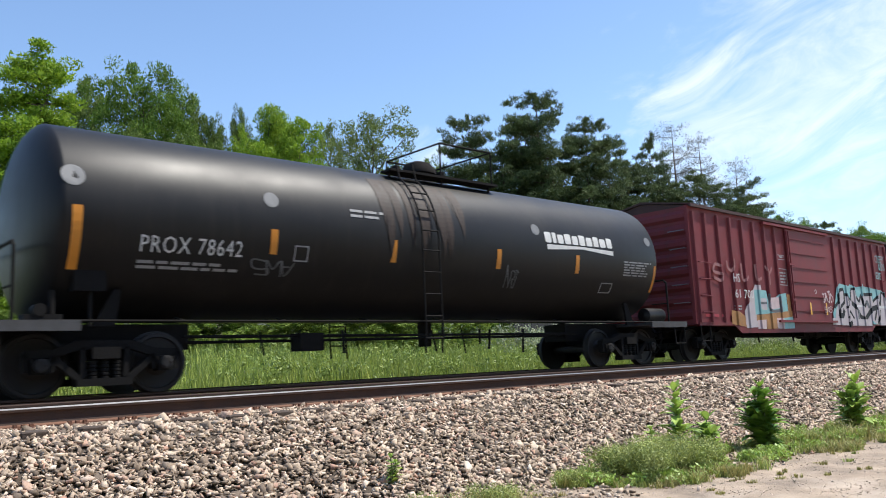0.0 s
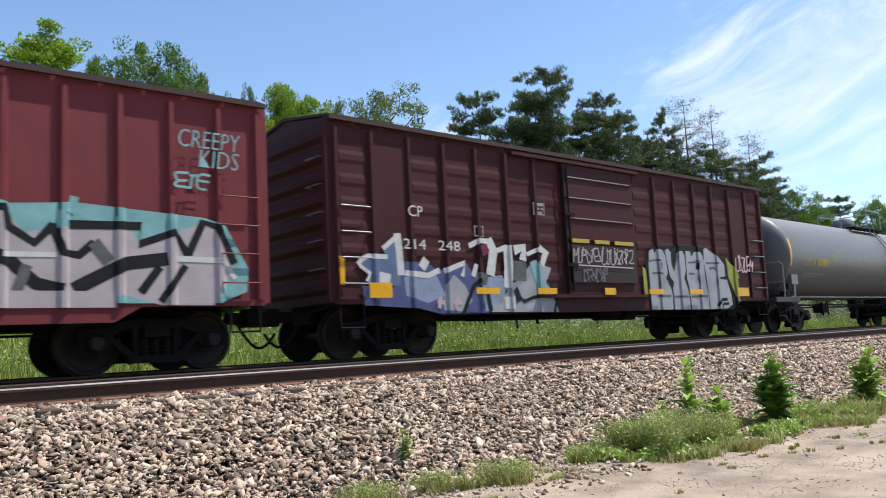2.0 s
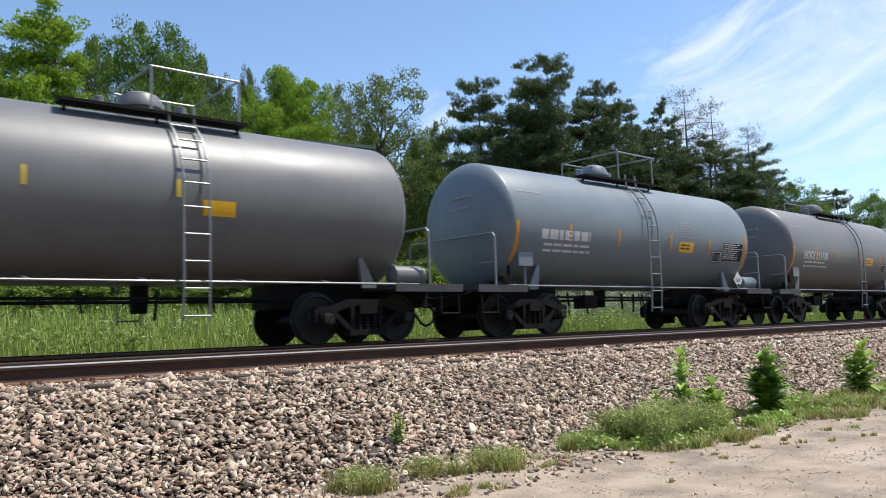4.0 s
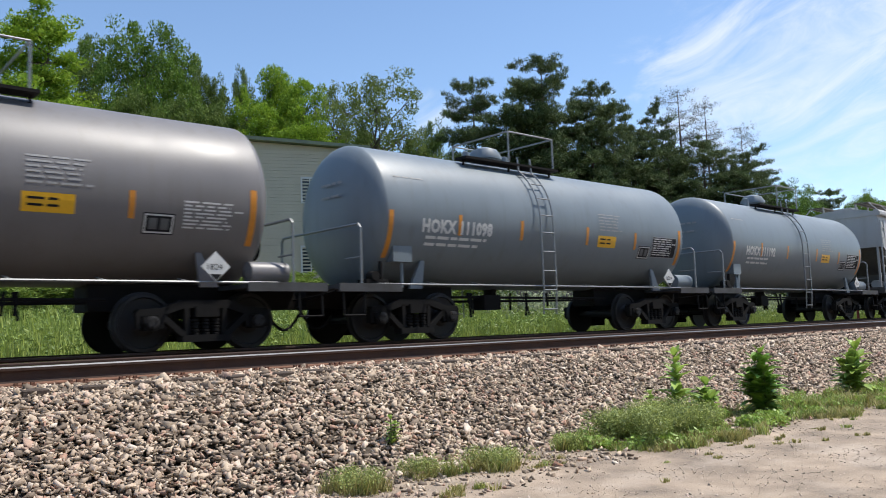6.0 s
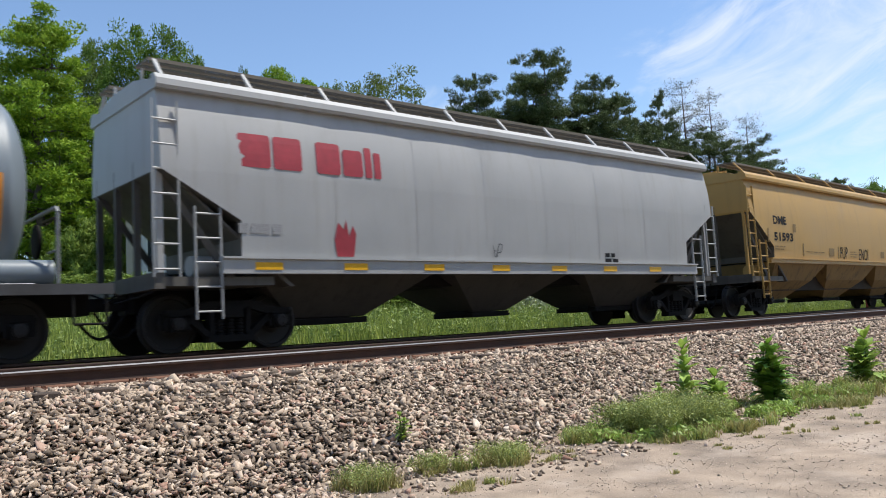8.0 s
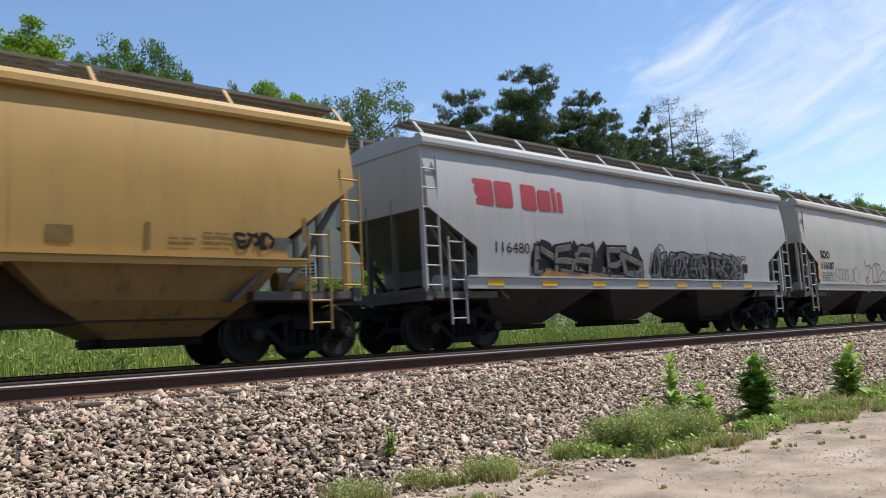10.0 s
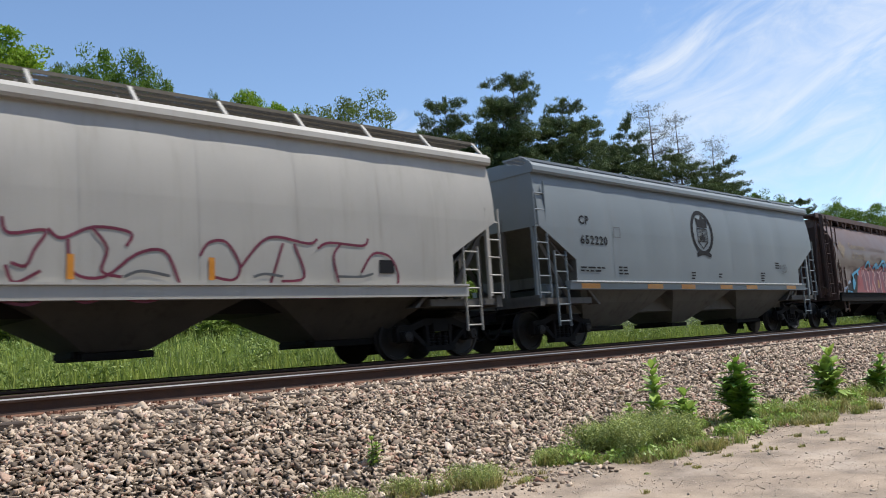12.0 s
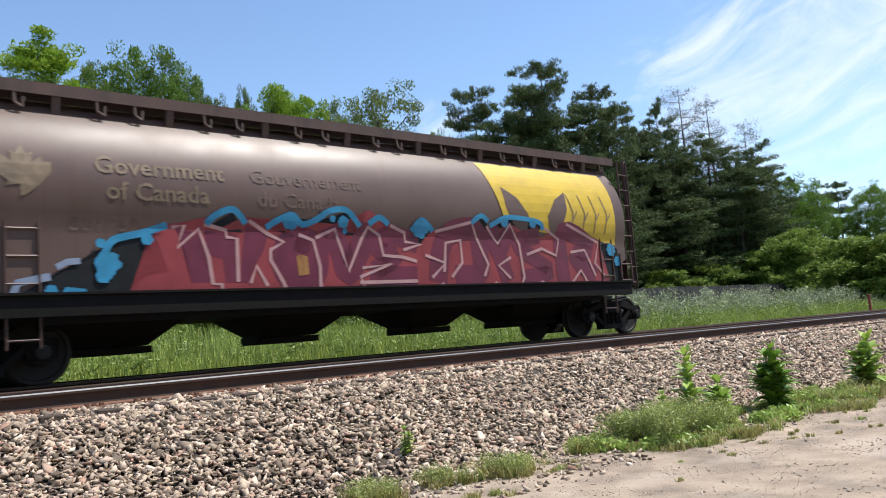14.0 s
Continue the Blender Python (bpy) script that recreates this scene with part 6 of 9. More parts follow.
    for x in (-6.29, 6.23):  # flat riveted panel beside each end
        bm = bmesh.new()
        box(bm, x - 0.37, -1.489, 1.12, x + 0.37, -1.462, 3.95)
        part("end_panel", bm, M_BROWN, car)
    for z in (2.865, 3.335, 3.805):  # painted highlights where sun catches the upper door ribs
        lay(car, "worn_edge", stroke_mesh([[(-1.3, z), (-0.2, z + 0.004), (1.05, z)]], 0.024), M_RIBLIGHT, lambda x, z: (x, -1.557, z), rows=0)


def grey_tank():
    car, surf = tank_car(59.58, 5.80, 1.40, 2.46, 6.45, M_GREYTANK, "warm grey tank car with yellow stencils", seed=4, dome=2.0)
    lay(car, "lettering", letters("UTLX", -5.3, 2.1, 0.25, width=0.85), M_MARK_Y, surf, "yellow stencilled reporting letters")
    lay(car, "number_bar", small_print(-4.35, 2.1, 1.1, 1, 0.25, seed=2), M_MARK_Y, surf)
    lay(car, "small_print", small_print(-5.25, 1.8, 1.8, 2, seed=6), M_MARK_SOFT, surf)
    tape(car, surf, [(-6.38, 2.5)], M_MARK_AM, 0.1, 0.9)
    tape(car, surf, [(-3.08, 2.42), (-0.08, 2.5), (2.1, 2.5)], M_MARK_Y, 0.08, 0.28)
    lay(car, "sign_plate", rects([(2.5, 2.1, 3.05, 2.35)]), M_MARK_AM, surf)
    lay(car, "data_panel", small_print(-2.5, 2.65, 0.5, 4, 0.04, 0.02, seed=9), M_MARK_SOFT, surf)


def blue_tank(c, half_truck, paint, number, seed, dome):
    car, surf = tank_car(c, half_truck, 1.43, 2.48, 4.95, paint, "blue-grey tank car with white lettering and orange tape" if paint is M_BLUETANK else "sun-worn grey tank car with white lettering and orange tape", seed=seed, dome=dome)
    if number:
        lay(car, "lettering", letters("HOKX " + number, -4.12, 2.09, 0.25, offset=0.018, space=1.08, width=1.92), M_MARK_W, surf, "bold white reporting letters")
    else:
        lay(car, "lettering", small_print(-4.1, 2.1, 1.9, 1, 0.22, seed=3), M_MARK_W, surf)
    lay(car, "small_print", small_print(-4.0, 1.95, 1.9, 2, 0.06, 0.08, seed=seed), M_MARK_W, surf)
    tape(car, surf, [(-4.88, 1.98), (4.82, 2.1)], M_MARK_O, 0.11, 0.95)
    tape(car, surf, [(-3.12, 2.26), (-1.3, 2.25), (0.95, 2.24), (2.85, 2.2)], M_MARK_O, 0.09, 0.42)
    lay(car, "sign_plate", rects([(1.35, 2.0, 2.05, 2.28)]), M_MARK_AM, surf, "amber hazard sign plate")
    lay(car, "sign_print", small_print(1.42, 2.18, 0.5, 2, 0.035, 0.06, seed=2), M_MARK_K, surf, lift=0.010)
    lay(car, "small_print", small_print(1.4, 2.78, 0.95, 6, 0.03, 0.045, seed=5), M_MARK_SOFT, surf)
    lay(car, "label_plate", rects([(3.03, 1.76, 3.52, 2.10)]), M_MARK_K, surf, lift=0.004)
    lay(car, "label_frame", frame_rect(3.05, 1.78, 3.5, 2.08), M_MARK_W, surf, lift=0.008)
    lay(car, "label_print", rects([(3.12, 1.84, 3.25, 2.02), (3.3, 1.84, 3.43, 2.02)]), M_CHARCOAL, surf, lift=0.010)
    if paint is M_BLUETANK:
        lay(car, "data_panel", rects([(3.6, 1.82, 4.68, 2.36)]), M_MARK_K, surf, "black table of stencilled data", lift=0.004)
        lay(car, "data_frame", frame_rect(3.6, 1.82, 4.68, 2.36, 0.016), M_MARK_SOFT, surf, lift=0.008)
        for x in (3.9, 4.2, 4.45):
            lay(car, "data_column", rects([(x, 1.83, x + 0.012, 2.35)]), M_MARK_SOFT, surf, lift=0.012)
    lay(car, "data_print", small_print(3.65, 2.29, 1.0, 8, 0.028, 0.03, seed=8), M_MARK_W, surf, lift=0.010)
    lay(car, "small_print", small_print(-4.7, 3.15, 0.9, 1, 0.03, seed=6), M_MARK_SOFT, surf)
    # diamond placard on its holder by the rear deck
    bm = bmesh.new()
    prism(bm, [(4.12, 1.06), (4.36, 1.30), (4.12, 1.54), (3.88, 1.30)], -1.50, -1.49)
    pl = part("hazard_placard", bm, M_MARK_W, car, "white and black diamond hazard placard")
    bm = letters("1824", 3.95, 1.25, 0.10)
    for v in bm.verts:
        v.co.y = -1.505
    part("placard_number", bm, M_MARK_K, pl)
    bm = bmesh.new()
    prism(bm, [(4.12, 1.08), (4.22, 1.18), (4.02, 1.18)], -1.507, -1.5045)
    part("placard_band", bm, M_MARK_K, pl)
    # print on the head
    bm = small_print(-0.5, 3.05, 0.7, 2, 0.05, 0.2, seed=3)
    for v in bm.verts:
        v.co = (-5.385 + 0.0, -0.35 - v.co.x, v.co.z)
    part("head_print", bm, M_MARK_SOFT, car)


def sill_tape(car, xs, z, material, w=0.55, y=-1.584):
    for x in xs:
        lay(car, "reflective_tape", rects([(x - w / 2, z - 0.06, x + w / 2, z + 0.06)]), material, lambda px, pz: (px, y, pz), rows=0)


BAYS_R = [(-5.0, -3.4), (-0.55, 0.45), (3.6, 5.0)]


def white_hopper(c, half_truck, marks):
    car, surf = hopper(c, half_truck, M_WHITE, "off-white covered hopper with red lettering" + (" and charcoal graffiti" if marks else " and a red hand mark"), BAYS_R, bay_paint=M_DIRTSHADE, z_sill=1.42, sill_drop=0.22)
    lay(car, "name_panel", block_name(-6.38, 2.93, (0.58, 0.54, -0.24, 0.50, 0.42, 0.15, 0.15), 0.56), M_MARK_R, surf, "red brand lettering drawn as blocks")
    lay(car, "number_bar", letters("116480", -5.9, 1.96, 0.24, width=1.14) if marks else small_print(-6.4, 1.85, 0.8, 1, 0.16, seed=2), M_MARK_K if marks else M_MARK_SOFT, surf)
    sill_tape(car, (-5.9, -4.2, -2.4, -0.6, 1.2, 3.0, 4.8), 1.32, M_MARK_AM, 0.5)
    if marks:
        graffiti(car, surf, -4.6, 1.46, 3.9, 0.72, 6, M_CHARCOAL, M_MARK_K, M_OUTLINE, seed=51, stroke=0.15, glow=M_ORANGESPRAY)
        poly(car, surf, "sprayed_cloud", [(-4.5, 1.46), (-2.2, 1.46), (-2.6, 1.55), (-3.2, 1.5), (-4.3, 1.62)], M_ORANGESPRAY, lift=0.07)
        graffiti(car, surf, -0.1, 1.46, 4.6, 0.72, 8, M_CHARCOAL, M_OUTLINE, M_CHARCOAL, seed=52, stroke=0.10, label="charcoal sprayed graffiti forms")
        for k in range(9):
            scribble(car, lambda x, z: (surf(x, z)[0], surf(x, z)[1] - 0.07, z), -0.3 + 0.5 * k, 1.48, 0.75, 0.85 - 0.03 * k, 2, M_OUTLINE if k % 2 else M_CHARCOAL, 0.055, 60 + k)
        lay(car, "label_frame", rects([(4.5, 1.7, 4.95, 1.95)]), M_MARK_K, surf)
        scribble(car, surf, 4.4, 2.0, 0.4, 0.25, 2, M_MARK_K, 0.02, 71)
    else:
        poly(car, surf, "painted_hand", [(-4.55, 1.5), (-4.2, 1.5), (-4.15, 1.9), (-4.22, 2.05), (-4.3, 1.85), (-4.36, 2.15), (-4.44, 1.85), (-4.52, 2.1), (-4.6, 1.8)], M_MARK_R)
        lay(car, "small_print", small_print(2.9, 1.6, 0.5, 2, 0.09, seed=3), M_MARK_K, surf)
        scribble(car, surf, -0.8, 1.5, 0.3, 0.4, 2, M_CHARCOAL, 0.02, 72)


def yellow_hopper():
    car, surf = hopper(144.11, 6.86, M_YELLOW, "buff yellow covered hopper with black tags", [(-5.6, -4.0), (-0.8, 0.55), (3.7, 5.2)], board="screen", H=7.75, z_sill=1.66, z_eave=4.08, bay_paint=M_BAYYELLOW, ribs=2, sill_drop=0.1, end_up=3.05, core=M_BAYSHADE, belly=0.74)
    lay(car, "lettering", letters("DME", -6.33, 2.76, 0.25, offset=0.012, width=0.9), M_MARK_K, surf, "bold black reporting letters")
    lay(car, "lettering", letters("51593", -6.33, 2.25, 0.25, offset=0.012, width=1.3), M_MARK_K, surf)
    lay(car, "sprayed_tag", letters("PUP", -1.32, 1.76, 0.44, width=0.66), M_MARK_K, surf, "black hand-painted tag")
    lay(car, "sprayed_tag", letters("ENO", 0.36, 1.74, 0.42, width=0.84), M_MARK_K, surf)
    for x, z, w, h in ((-4.89, 2.67, 0.2, 0.26), (-2.03, 1.97, 0.42, 0.27), (2.75, 1.97, 0.36, 0.24)):
        lay(car, "data_panel", rects([(x - w / 2, z - h / 2, x + w / 2, z + h / 2)]), M_MARK_DK, surf)
    tape(car, surf, [(-6.7, 2.4), (-4.3, 2.0), (-1.45, 1.97), (1.27, 1.96), (3.98, 1.98), (6.68, 2.2)], M_MARK_DK, 0.08, 0.42)
    for x0, w, z, n in ((-4.09, 1.6, 1.93, 1), (-0.43, 0.75, 2.0, 3), (4.3, 0.5, 1.95, 2), (-6.3, 0.7, 2.05, 2), (4.85, 0.6, 2.05, 3)):
        lay(car, "small_print", small_print(x0, z, w, n, 0.035, 0.05, seed=int(10 * w)), M_MARK_DK, surf)
    scribble(car, surf, 5.4, 1.85, 0.65, 0.3, 4, M_OUTLINE, 0.06, 81)
    lay(car, "label_frame", rects([(6.1, 1.85, 6.4, 2.05)]), M_CHARCOAL, surf)


def bubbles(car, surf, x, z, w, h, n, material, width, seed):
    """Loose rounded outlines, one overlapping the next."""
    rng = random.Random(seed)
    for k in range(n):
        cx, cz, ph = x + w * (k + 0.5) / n, z + 0.5 * h, rng.uniform(0, 6)
        rx, rz = w / n * rng.uniform(0.45, 0.75), 0.5 * h * rng.uniform(0.7, 1.0)
        loop = [(cx + rx * math.cos(0.42 * i + ph) * (1 + 0.18 * math.sin(0.9 * i + ph)), cz + rz * math.sin(0.42 * i + ph) * (1 + 0.12 * math.cos(1.3 * i))) for i in range(14)]
        lay(car, "sprayed_outline", stroke_mesh([loop], width), material, surf, lift=0.006 + 0.001 * k, rows=0)


def cream_hopper():
    car, surf = hopper(177.68, 6.27, M_CREAM, "dusty cream covered hopper with outline graffiti", BAYS_R, bay_paint=M_DIRTSHADE, z_sill=1.40, sill_drop=0.2)
    lay(car, "lettering", letters("SOO", -6.22, 2.31, 0.27, offset=0.012, width=0.80), M_MARK_K, surf, "black reporting letters")
    lay(car, "lettering", letters("116187", -6.24, 1.95, 0.24, offset=0.010, width=1.18), M_MARK_K, surf)
    tape(car, surf, [(-6.42, 1.9)], M_MARK_O, 0.14, 0.65)
    lay(car, "small_print", small_print(-6.2, 1.78, 1.0, 4, 0.035, 0.05, seed=9), M_CHARCOAL, surf)
    bubbles(car, surf, -5.9, 1.5, 1.0, 0.35, 3, M_CHARCOAL, 0.022, 90)
    spray = sprayer(car, surf)
    spray("line", M_GRAFWINE, 0.026, (-1.93, 2.33), (-1.84, 2.12), (-1.38, 2.18), (-1.52, 1.91), (-1.63, 1.68), (-1.81, 1.72))
    spray("line", M_GRAFWINE, 0.026, (-1.34, 2.20), (-1.16, 2.08), (-0.73, 2.26), (-0.20, 2.20), (-0.26, 2.00))
    spray("line", M_GRAFWINE, 0.026, (-1.08, 2.06), (-1.01, 1.60), (-0.58, 1.54), (-0.12, 1.88), (0.31, 1.94), (0.52, 1.55), (0.56, 1.36))
    spray("line", M_GRAFWINE, 0.026, (0.90, 1.89), (1.05, 2.10), (1.35, 2.11), (1.58, 1.74), (1.47, 1.51), (1.13, 1.55))
    spray("line", M_GRAFWINE, 0.026, (1.58, 1.70), (1.96, 2.13), (2.29, 2.24), (2.90, 2.15), (3.08, 2.23))
    spray("line", M_GRAFWINE, 0.026, (2.15, 1.47), (2.39, 2.13))
    spray("line", M_GRAFWINE, 0.026, (2.62, 2.13), (2.81, 1.57), (2.36, 1.49))
    spray("line", M_GRAFWINE, 0.026, (3.10, 2.07), (3.34, 2.18), (4.06, 2.15), (4.20, 2.28))
    spray("line", M_GRAFWINE, 0.026, (3.52, 1.48), (3.42, 1.93), (3.58, 2.17))
    spray("line", M_GRAFWINE, 0.026, (4.03, 1.66), (4.31, 2.01), (4.71, 1.96), (4.90, 1.59), (4.80, 1.27))
    spray("line", M_GRAFWINE, 0.026, (-1.93, 1.21), (-1.60, 1.15), (-1.20, 1.30), (-0.86, 1.17), (-0.47, 1.26), (0.03, 1.17), (0.56, 1.34))
    spray("line", M_GRAFWINE, 0.026, (2.57, 1.28), (3.14, 1.20), (4.00, 1.27), (4.79, 1.25))
    spray("line", M_GRAFWINE, 0.026, (-0.73, 2.23), (-0.54, 1.95), (-0.62, 1.62), (-0.34, 1.54))
    spray("line", M_GRAFWINE, 0.026, (-1.88, 1.68), (-1.77, 1.45), (-1.45, 1.61))
    spray("line", M_CHARCOAL, 0.025, (-0.30, 1.54), (-0.04, 1.63), (0.39, 1.56))
    spray("line", M_CHARCOAL, 0.025, (1.83, 1.56), (2.04, 1.61), (2.37, 1.57))
    spray("line", M_CHARCOAL, 0.025, (3.52, 1.58), (4.02, 1.58), (4.29, 1.64))
    tape(car, surf, [(-1.05, 1.68), (1.09, 1.68)], M_MARK_O, 0.10, 0.36)
    bubbles(car, surf, -4.95, 1.5, 1.25, 0.55, 4, M_CHARCOAL, 0.026, 95)
    bubbles(car, surf, -3.7, 1.46, 1.1, 0.62, 2, M_GRAFWINE, 0.026, 96)
    lay(car, "label_frame", rects([(4.45, 1.65, 4.8, 1.9)]), M_MARK_K, surf)


def slate_hopper():
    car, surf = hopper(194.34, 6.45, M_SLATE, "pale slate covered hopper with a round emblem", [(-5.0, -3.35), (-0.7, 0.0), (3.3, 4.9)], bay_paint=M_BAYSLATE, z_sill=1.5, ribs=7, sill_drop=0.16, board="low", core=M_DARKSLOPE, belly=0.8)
    lay(car, "lettering", letters("CP", -6.15, 2.92, 0.21, offset=0.008, space=1.2, width=0.38), M_MARK_K, surf, "black reporting letters")
    lay(car, "lettering", letters("652220", -6.15, 2.44, 0.21, offset=0.008, space=1.1, width=1.12), M_MARK_K, surf)
    lay(car, "white_line", rects([(-6.5, 1.512, 6.3, 1.55)]), M_MARK_W, lambda x, z: (x, -1.622, z), rows=0)
    sill_tape(car, (-5.9, -3.03, -1.32, 0.91, 2.58, 5.5), 1.42, M_MARK_O, 0.75)
    # worn round emblem: ring, shield and scroll as plain shapes
    disc(car, surf, -0.2, 3.0, 0.64, M_MARK_K, "emblem_ring", rz=0.66, inner=0.12)
    poly(car, surf, "emblem_crest", [(-0.45, 3.15), (0.15, 3.15), (0.18, 3.45), (0.0, 3.42), (-0.1, 3.52), (-0.25, 3.38), (-0.5, 3.44)], M_MARK_K)
    lay(car, "emblem_shield", frame_rect(-0.5, 2.72, 0.12, 3.12, 0.03), M_MARK_K, surf)
    for k in range(9):
        lay(car, "emblem_bar", rects([(-0.46, 2.76 + 0.038 * k, 0.08, 2.772 + 0.038 * k)]), M_MARK_K, surf)
    poly(car, surf, "emblem_shield", [(-0.5, 2.72), (-0.2, 2.5), (0.12, 2.72), (0.05, 2.72), (-0.2, 2.55), (-0.43, 2.72)], M_MARK_K)
    poly(car, surf, "emblem_leaf", [(-0.35, 2.78), (-0.2, 2.76), (-0.05, 2.78), (-0.02, 2.9), (-0.14, 2.88), (-0.19, 3.04), (-0.25, 2.88), (-0.37, 2.9)], M_MARK_K, lift=0.009)
    poly(car, surf, "emblem_scroll", [(-0.6, 2.28), (-0.3, 2.34), (-0.1, 2.34), (0.2, 2.28), (0.25, 2.36), (0.1, 2.44), (-0.5, 2.44), (-0.62, 2.38)], M_MARK_K)
    for x, z, w, n in ((-6.2, 1.85, 1.2, 2), (-4.6, 1.88, 0.5, 3), (-1.0, 1.8, 0.3, 3), (0.6, 1.78, 0.2, 2), (3.4, 1.85, 0.3, 4), (4.5, 2.2, 0.5, 3)):
        lay(car, "small_print", small_print(x, z, w, n, 0.04, 0.04, seed=int(z * 10)), M_MARK_K, surf)
    lay(car, "label_frame", frame_rect(-4.72, 2.65, -4.45, 2.92, 0.02), M_CHARCOAL, surf)
    scribble(car, surf, 5.0, 1.9, 0.4, 0.3, 4, M_CHARCOAL, 0.02, 98)


def brown_hopper():
    car, surf = hopper(211.36, 6.81, M_RUSTBROWN, "weathered brown cylindrical hopper with red and blue graffiti", [(-5.6, -4.2), (-2.1, -1.1), (1.2, 2.1), (4.0, 5.4)], bay_paint=M_GRIME, belly=0.84, depth=0.4, z_sill=1.2, sill_drop=0.28,
                       round_side=True, H=7.0, end_x=6.65, end_up=1.6, ribs=0, roof_paint=M_ENDBROWN, slope=M_ENDBROWN, board="eaves", z_eave=4.0, sill_paint=M_GRIME)
    up = lambda e: (lambda x, z: (surf(x, z)[0], surf(x, z)[1] - e, z))
    lay(car, "lettering", letters("Government", -5.3, 2.98, 0.27, offset=0.006, width=2.0), M_FADEDGOLD, surf, "faded gold lettering")
    lay(car, "lettering", letters("of Canada", -5.15, 2.60, 0.27, offset=0.006, width=1.58), M_FADEDGOLD, surf)
    lay(car, "lettering", letters("Gouvernement", -2.85, 2.98, 0.25, width=2.2), M_RUSTGHOST, surf, "nearly worn-off lettering")
    lay(car, "lettering", letters("du Canada", -2.75, 2.60, 0.25, width=1.6), M_RUSTGHOST, surf)
    lay(car, "number_bar", letters("801769", -5.65, 2.13, 0.2, space=1.2), M_RUSTGHOST, surf)
    leaf = [(0, 0.34), (0.07, 0.2), (0.15, 0.24), (0.13, 0.08), (0.25, 0.17), (0.28, 0.1), (0.38, 0.1), (0.33, 0.0), (0.38, -0.05), (0.18, -0.2), (0.2, -0.27), (0.02, -0.24), (0.02, -0.4)]
    poly(car, surf, "maple_leaf", [(-6.25 + x, 2.98 + z) for x, z in leaf] + [(-6.25 - x, 2.98 + z) for x, z in leaf[::-1]], M_FADEDGOLD)
    # wheat panel at the rear
    poly(car, up(0.004), "wheat_panel", [(2.55, 3.86), (6.62, 3.86), (6.62, 2.1), (6.0, 2.2), (4.6, 2.3), (3.4, 2.4), (2.95, 2.45), (2.72, 3.2)], M_WHEAT, rows=0.1)
    for x, side in ((3.45, 1), (4.45, -1)):
        poly(car, up(0.010), "wheat_gap", [(x + side * 0.12, 2.25), (x - side * 0.28, 2.5), (x - side * 0.46, 2.85), (x - side * 0.5, 3.3), (x - side * 0.1, 3.08), (x + side * 0.2, 2.7)], M_RUSTBROWN, rows=0.1)
    for k in range(4):
        x = 5.0 + 0.4 * k
        bm = stroke_mesh([[(x, 2.35), (x + 0.12, 2.8), (x - 0.02, 3.25)], [(x + 0.05, 2.6), (x + 0.25, 2.85)]], 0.035)
        lay(car, "wheat_line", bm, M_FADEDGOLD, up(0.012), rows=0.1)
    # the large piece
    spray = sprayer(car, surf, lift=0.011)
    spray("poly", M_OUTLINE, 0, (-6.39, 1.18), (-5.90, 1.43), (-5.53, 1.67), (-5.14, 1.79), (-5.01, 2.00), (-4.30, 2.19), (-4.15, 1.54), (-4.76, 1.17))
    spray("poly", M_OUTLINE, 0, (-3.62, 2.23), (-3.19, 2.48), (-2.99, 2.13), (-3.30, 2.15))
    spray("poly", M_OUTLINE, 0, (-2.55, 2.23), (-2.12, 2.44), (-1.62, 2.39), (-1.03, 2.57), (-0.76, 2.34), (-0.96, 1.93), (-1.29, 2.27), (-1.97, 2.12))
    spray("poly", M_OUTLINE, 0, (-0.54, 2.32), (-0.32, 2.50), (-0.13, 2.34), (-0.32, 2.23))
    spray("poly", M_OUTLINE, 0, (0.44, 2.27), (0.70, 2.49), (0.94, 2.30), (0.74, 1.95))
    spray("poly", M_OUTLINE, 0, (2.01, 2.48), (2.23, 2.62), (2.41, 2.55), (2.41, 2.26))
    spray("poly", M_OUTLINE, 0, (2.48, 2.39), (3.15, 2.63), (4.06, 2.49), (3.89, 2.31), (3.04, 2.43))
    spray("poly", M_OUTLINE, 0, (6.02, 2.21), (6.69, 2.02), (6.70, 1.14), (6.13, 1.55))
    spray("poly", M_GRAFRED, 0, (-4.86, 1.17), (-4.57, 1.48), (-4.24, 1.52), (-4.47, 2.21), (-3.94, 2.31), (-3.67, 2.38), (-3.41, 2.21), (-3.00, 2.41), (-2.40, 2.17), (-1.96, 2.28), (-1.17, 2.35), (-0.96, 1.93), (-0.54, 2.63), (0.07, 2.31), (0.65, 2.03), (0.91, 2.28), (1.94, 2.54), (2.41, 2.26), (3.05, 2.49), (4.06, 2.24), (4.85, 2.58), (6.02, 2.21), (6.20, 1.62), (6.34, 1.05), (0.77, 1.08), (-3.35, 1.11))
    spray("poly", M_GRAFWINE, 0, (-4.11, 2.22), (-3.77, 2.15), (-3.64, 1.76), (-3.57, 1.36), (-3.90, 1.36), (-3.93, 1.76))
    spray("poly", M_GRAFWINE, 0, (-3.66, 2.20), (-3.11, 2.10), (-3.13, 1.35), (-3.34, 1.36), (-3.37, 1.72), (-3.62, 1.80))
    spray("poly", M_GRAFWINE, 0, (-2.96, 2.29), (-2.55, 2.13), (-2.68, 1.81), (-2.79, 1.67), (-2.95, 1.35), (-3.09, 1.35), (-3.03, 1.81))
    spray("line", M_GRAFWINE, 0.26, (-1.92, 2.07), (-2.23, 1.91), (-2.25, 1.53), (-1.97, 1.34), (-1.68, 1.53), (-1.66, 1.92), (-1.92, 2.07))
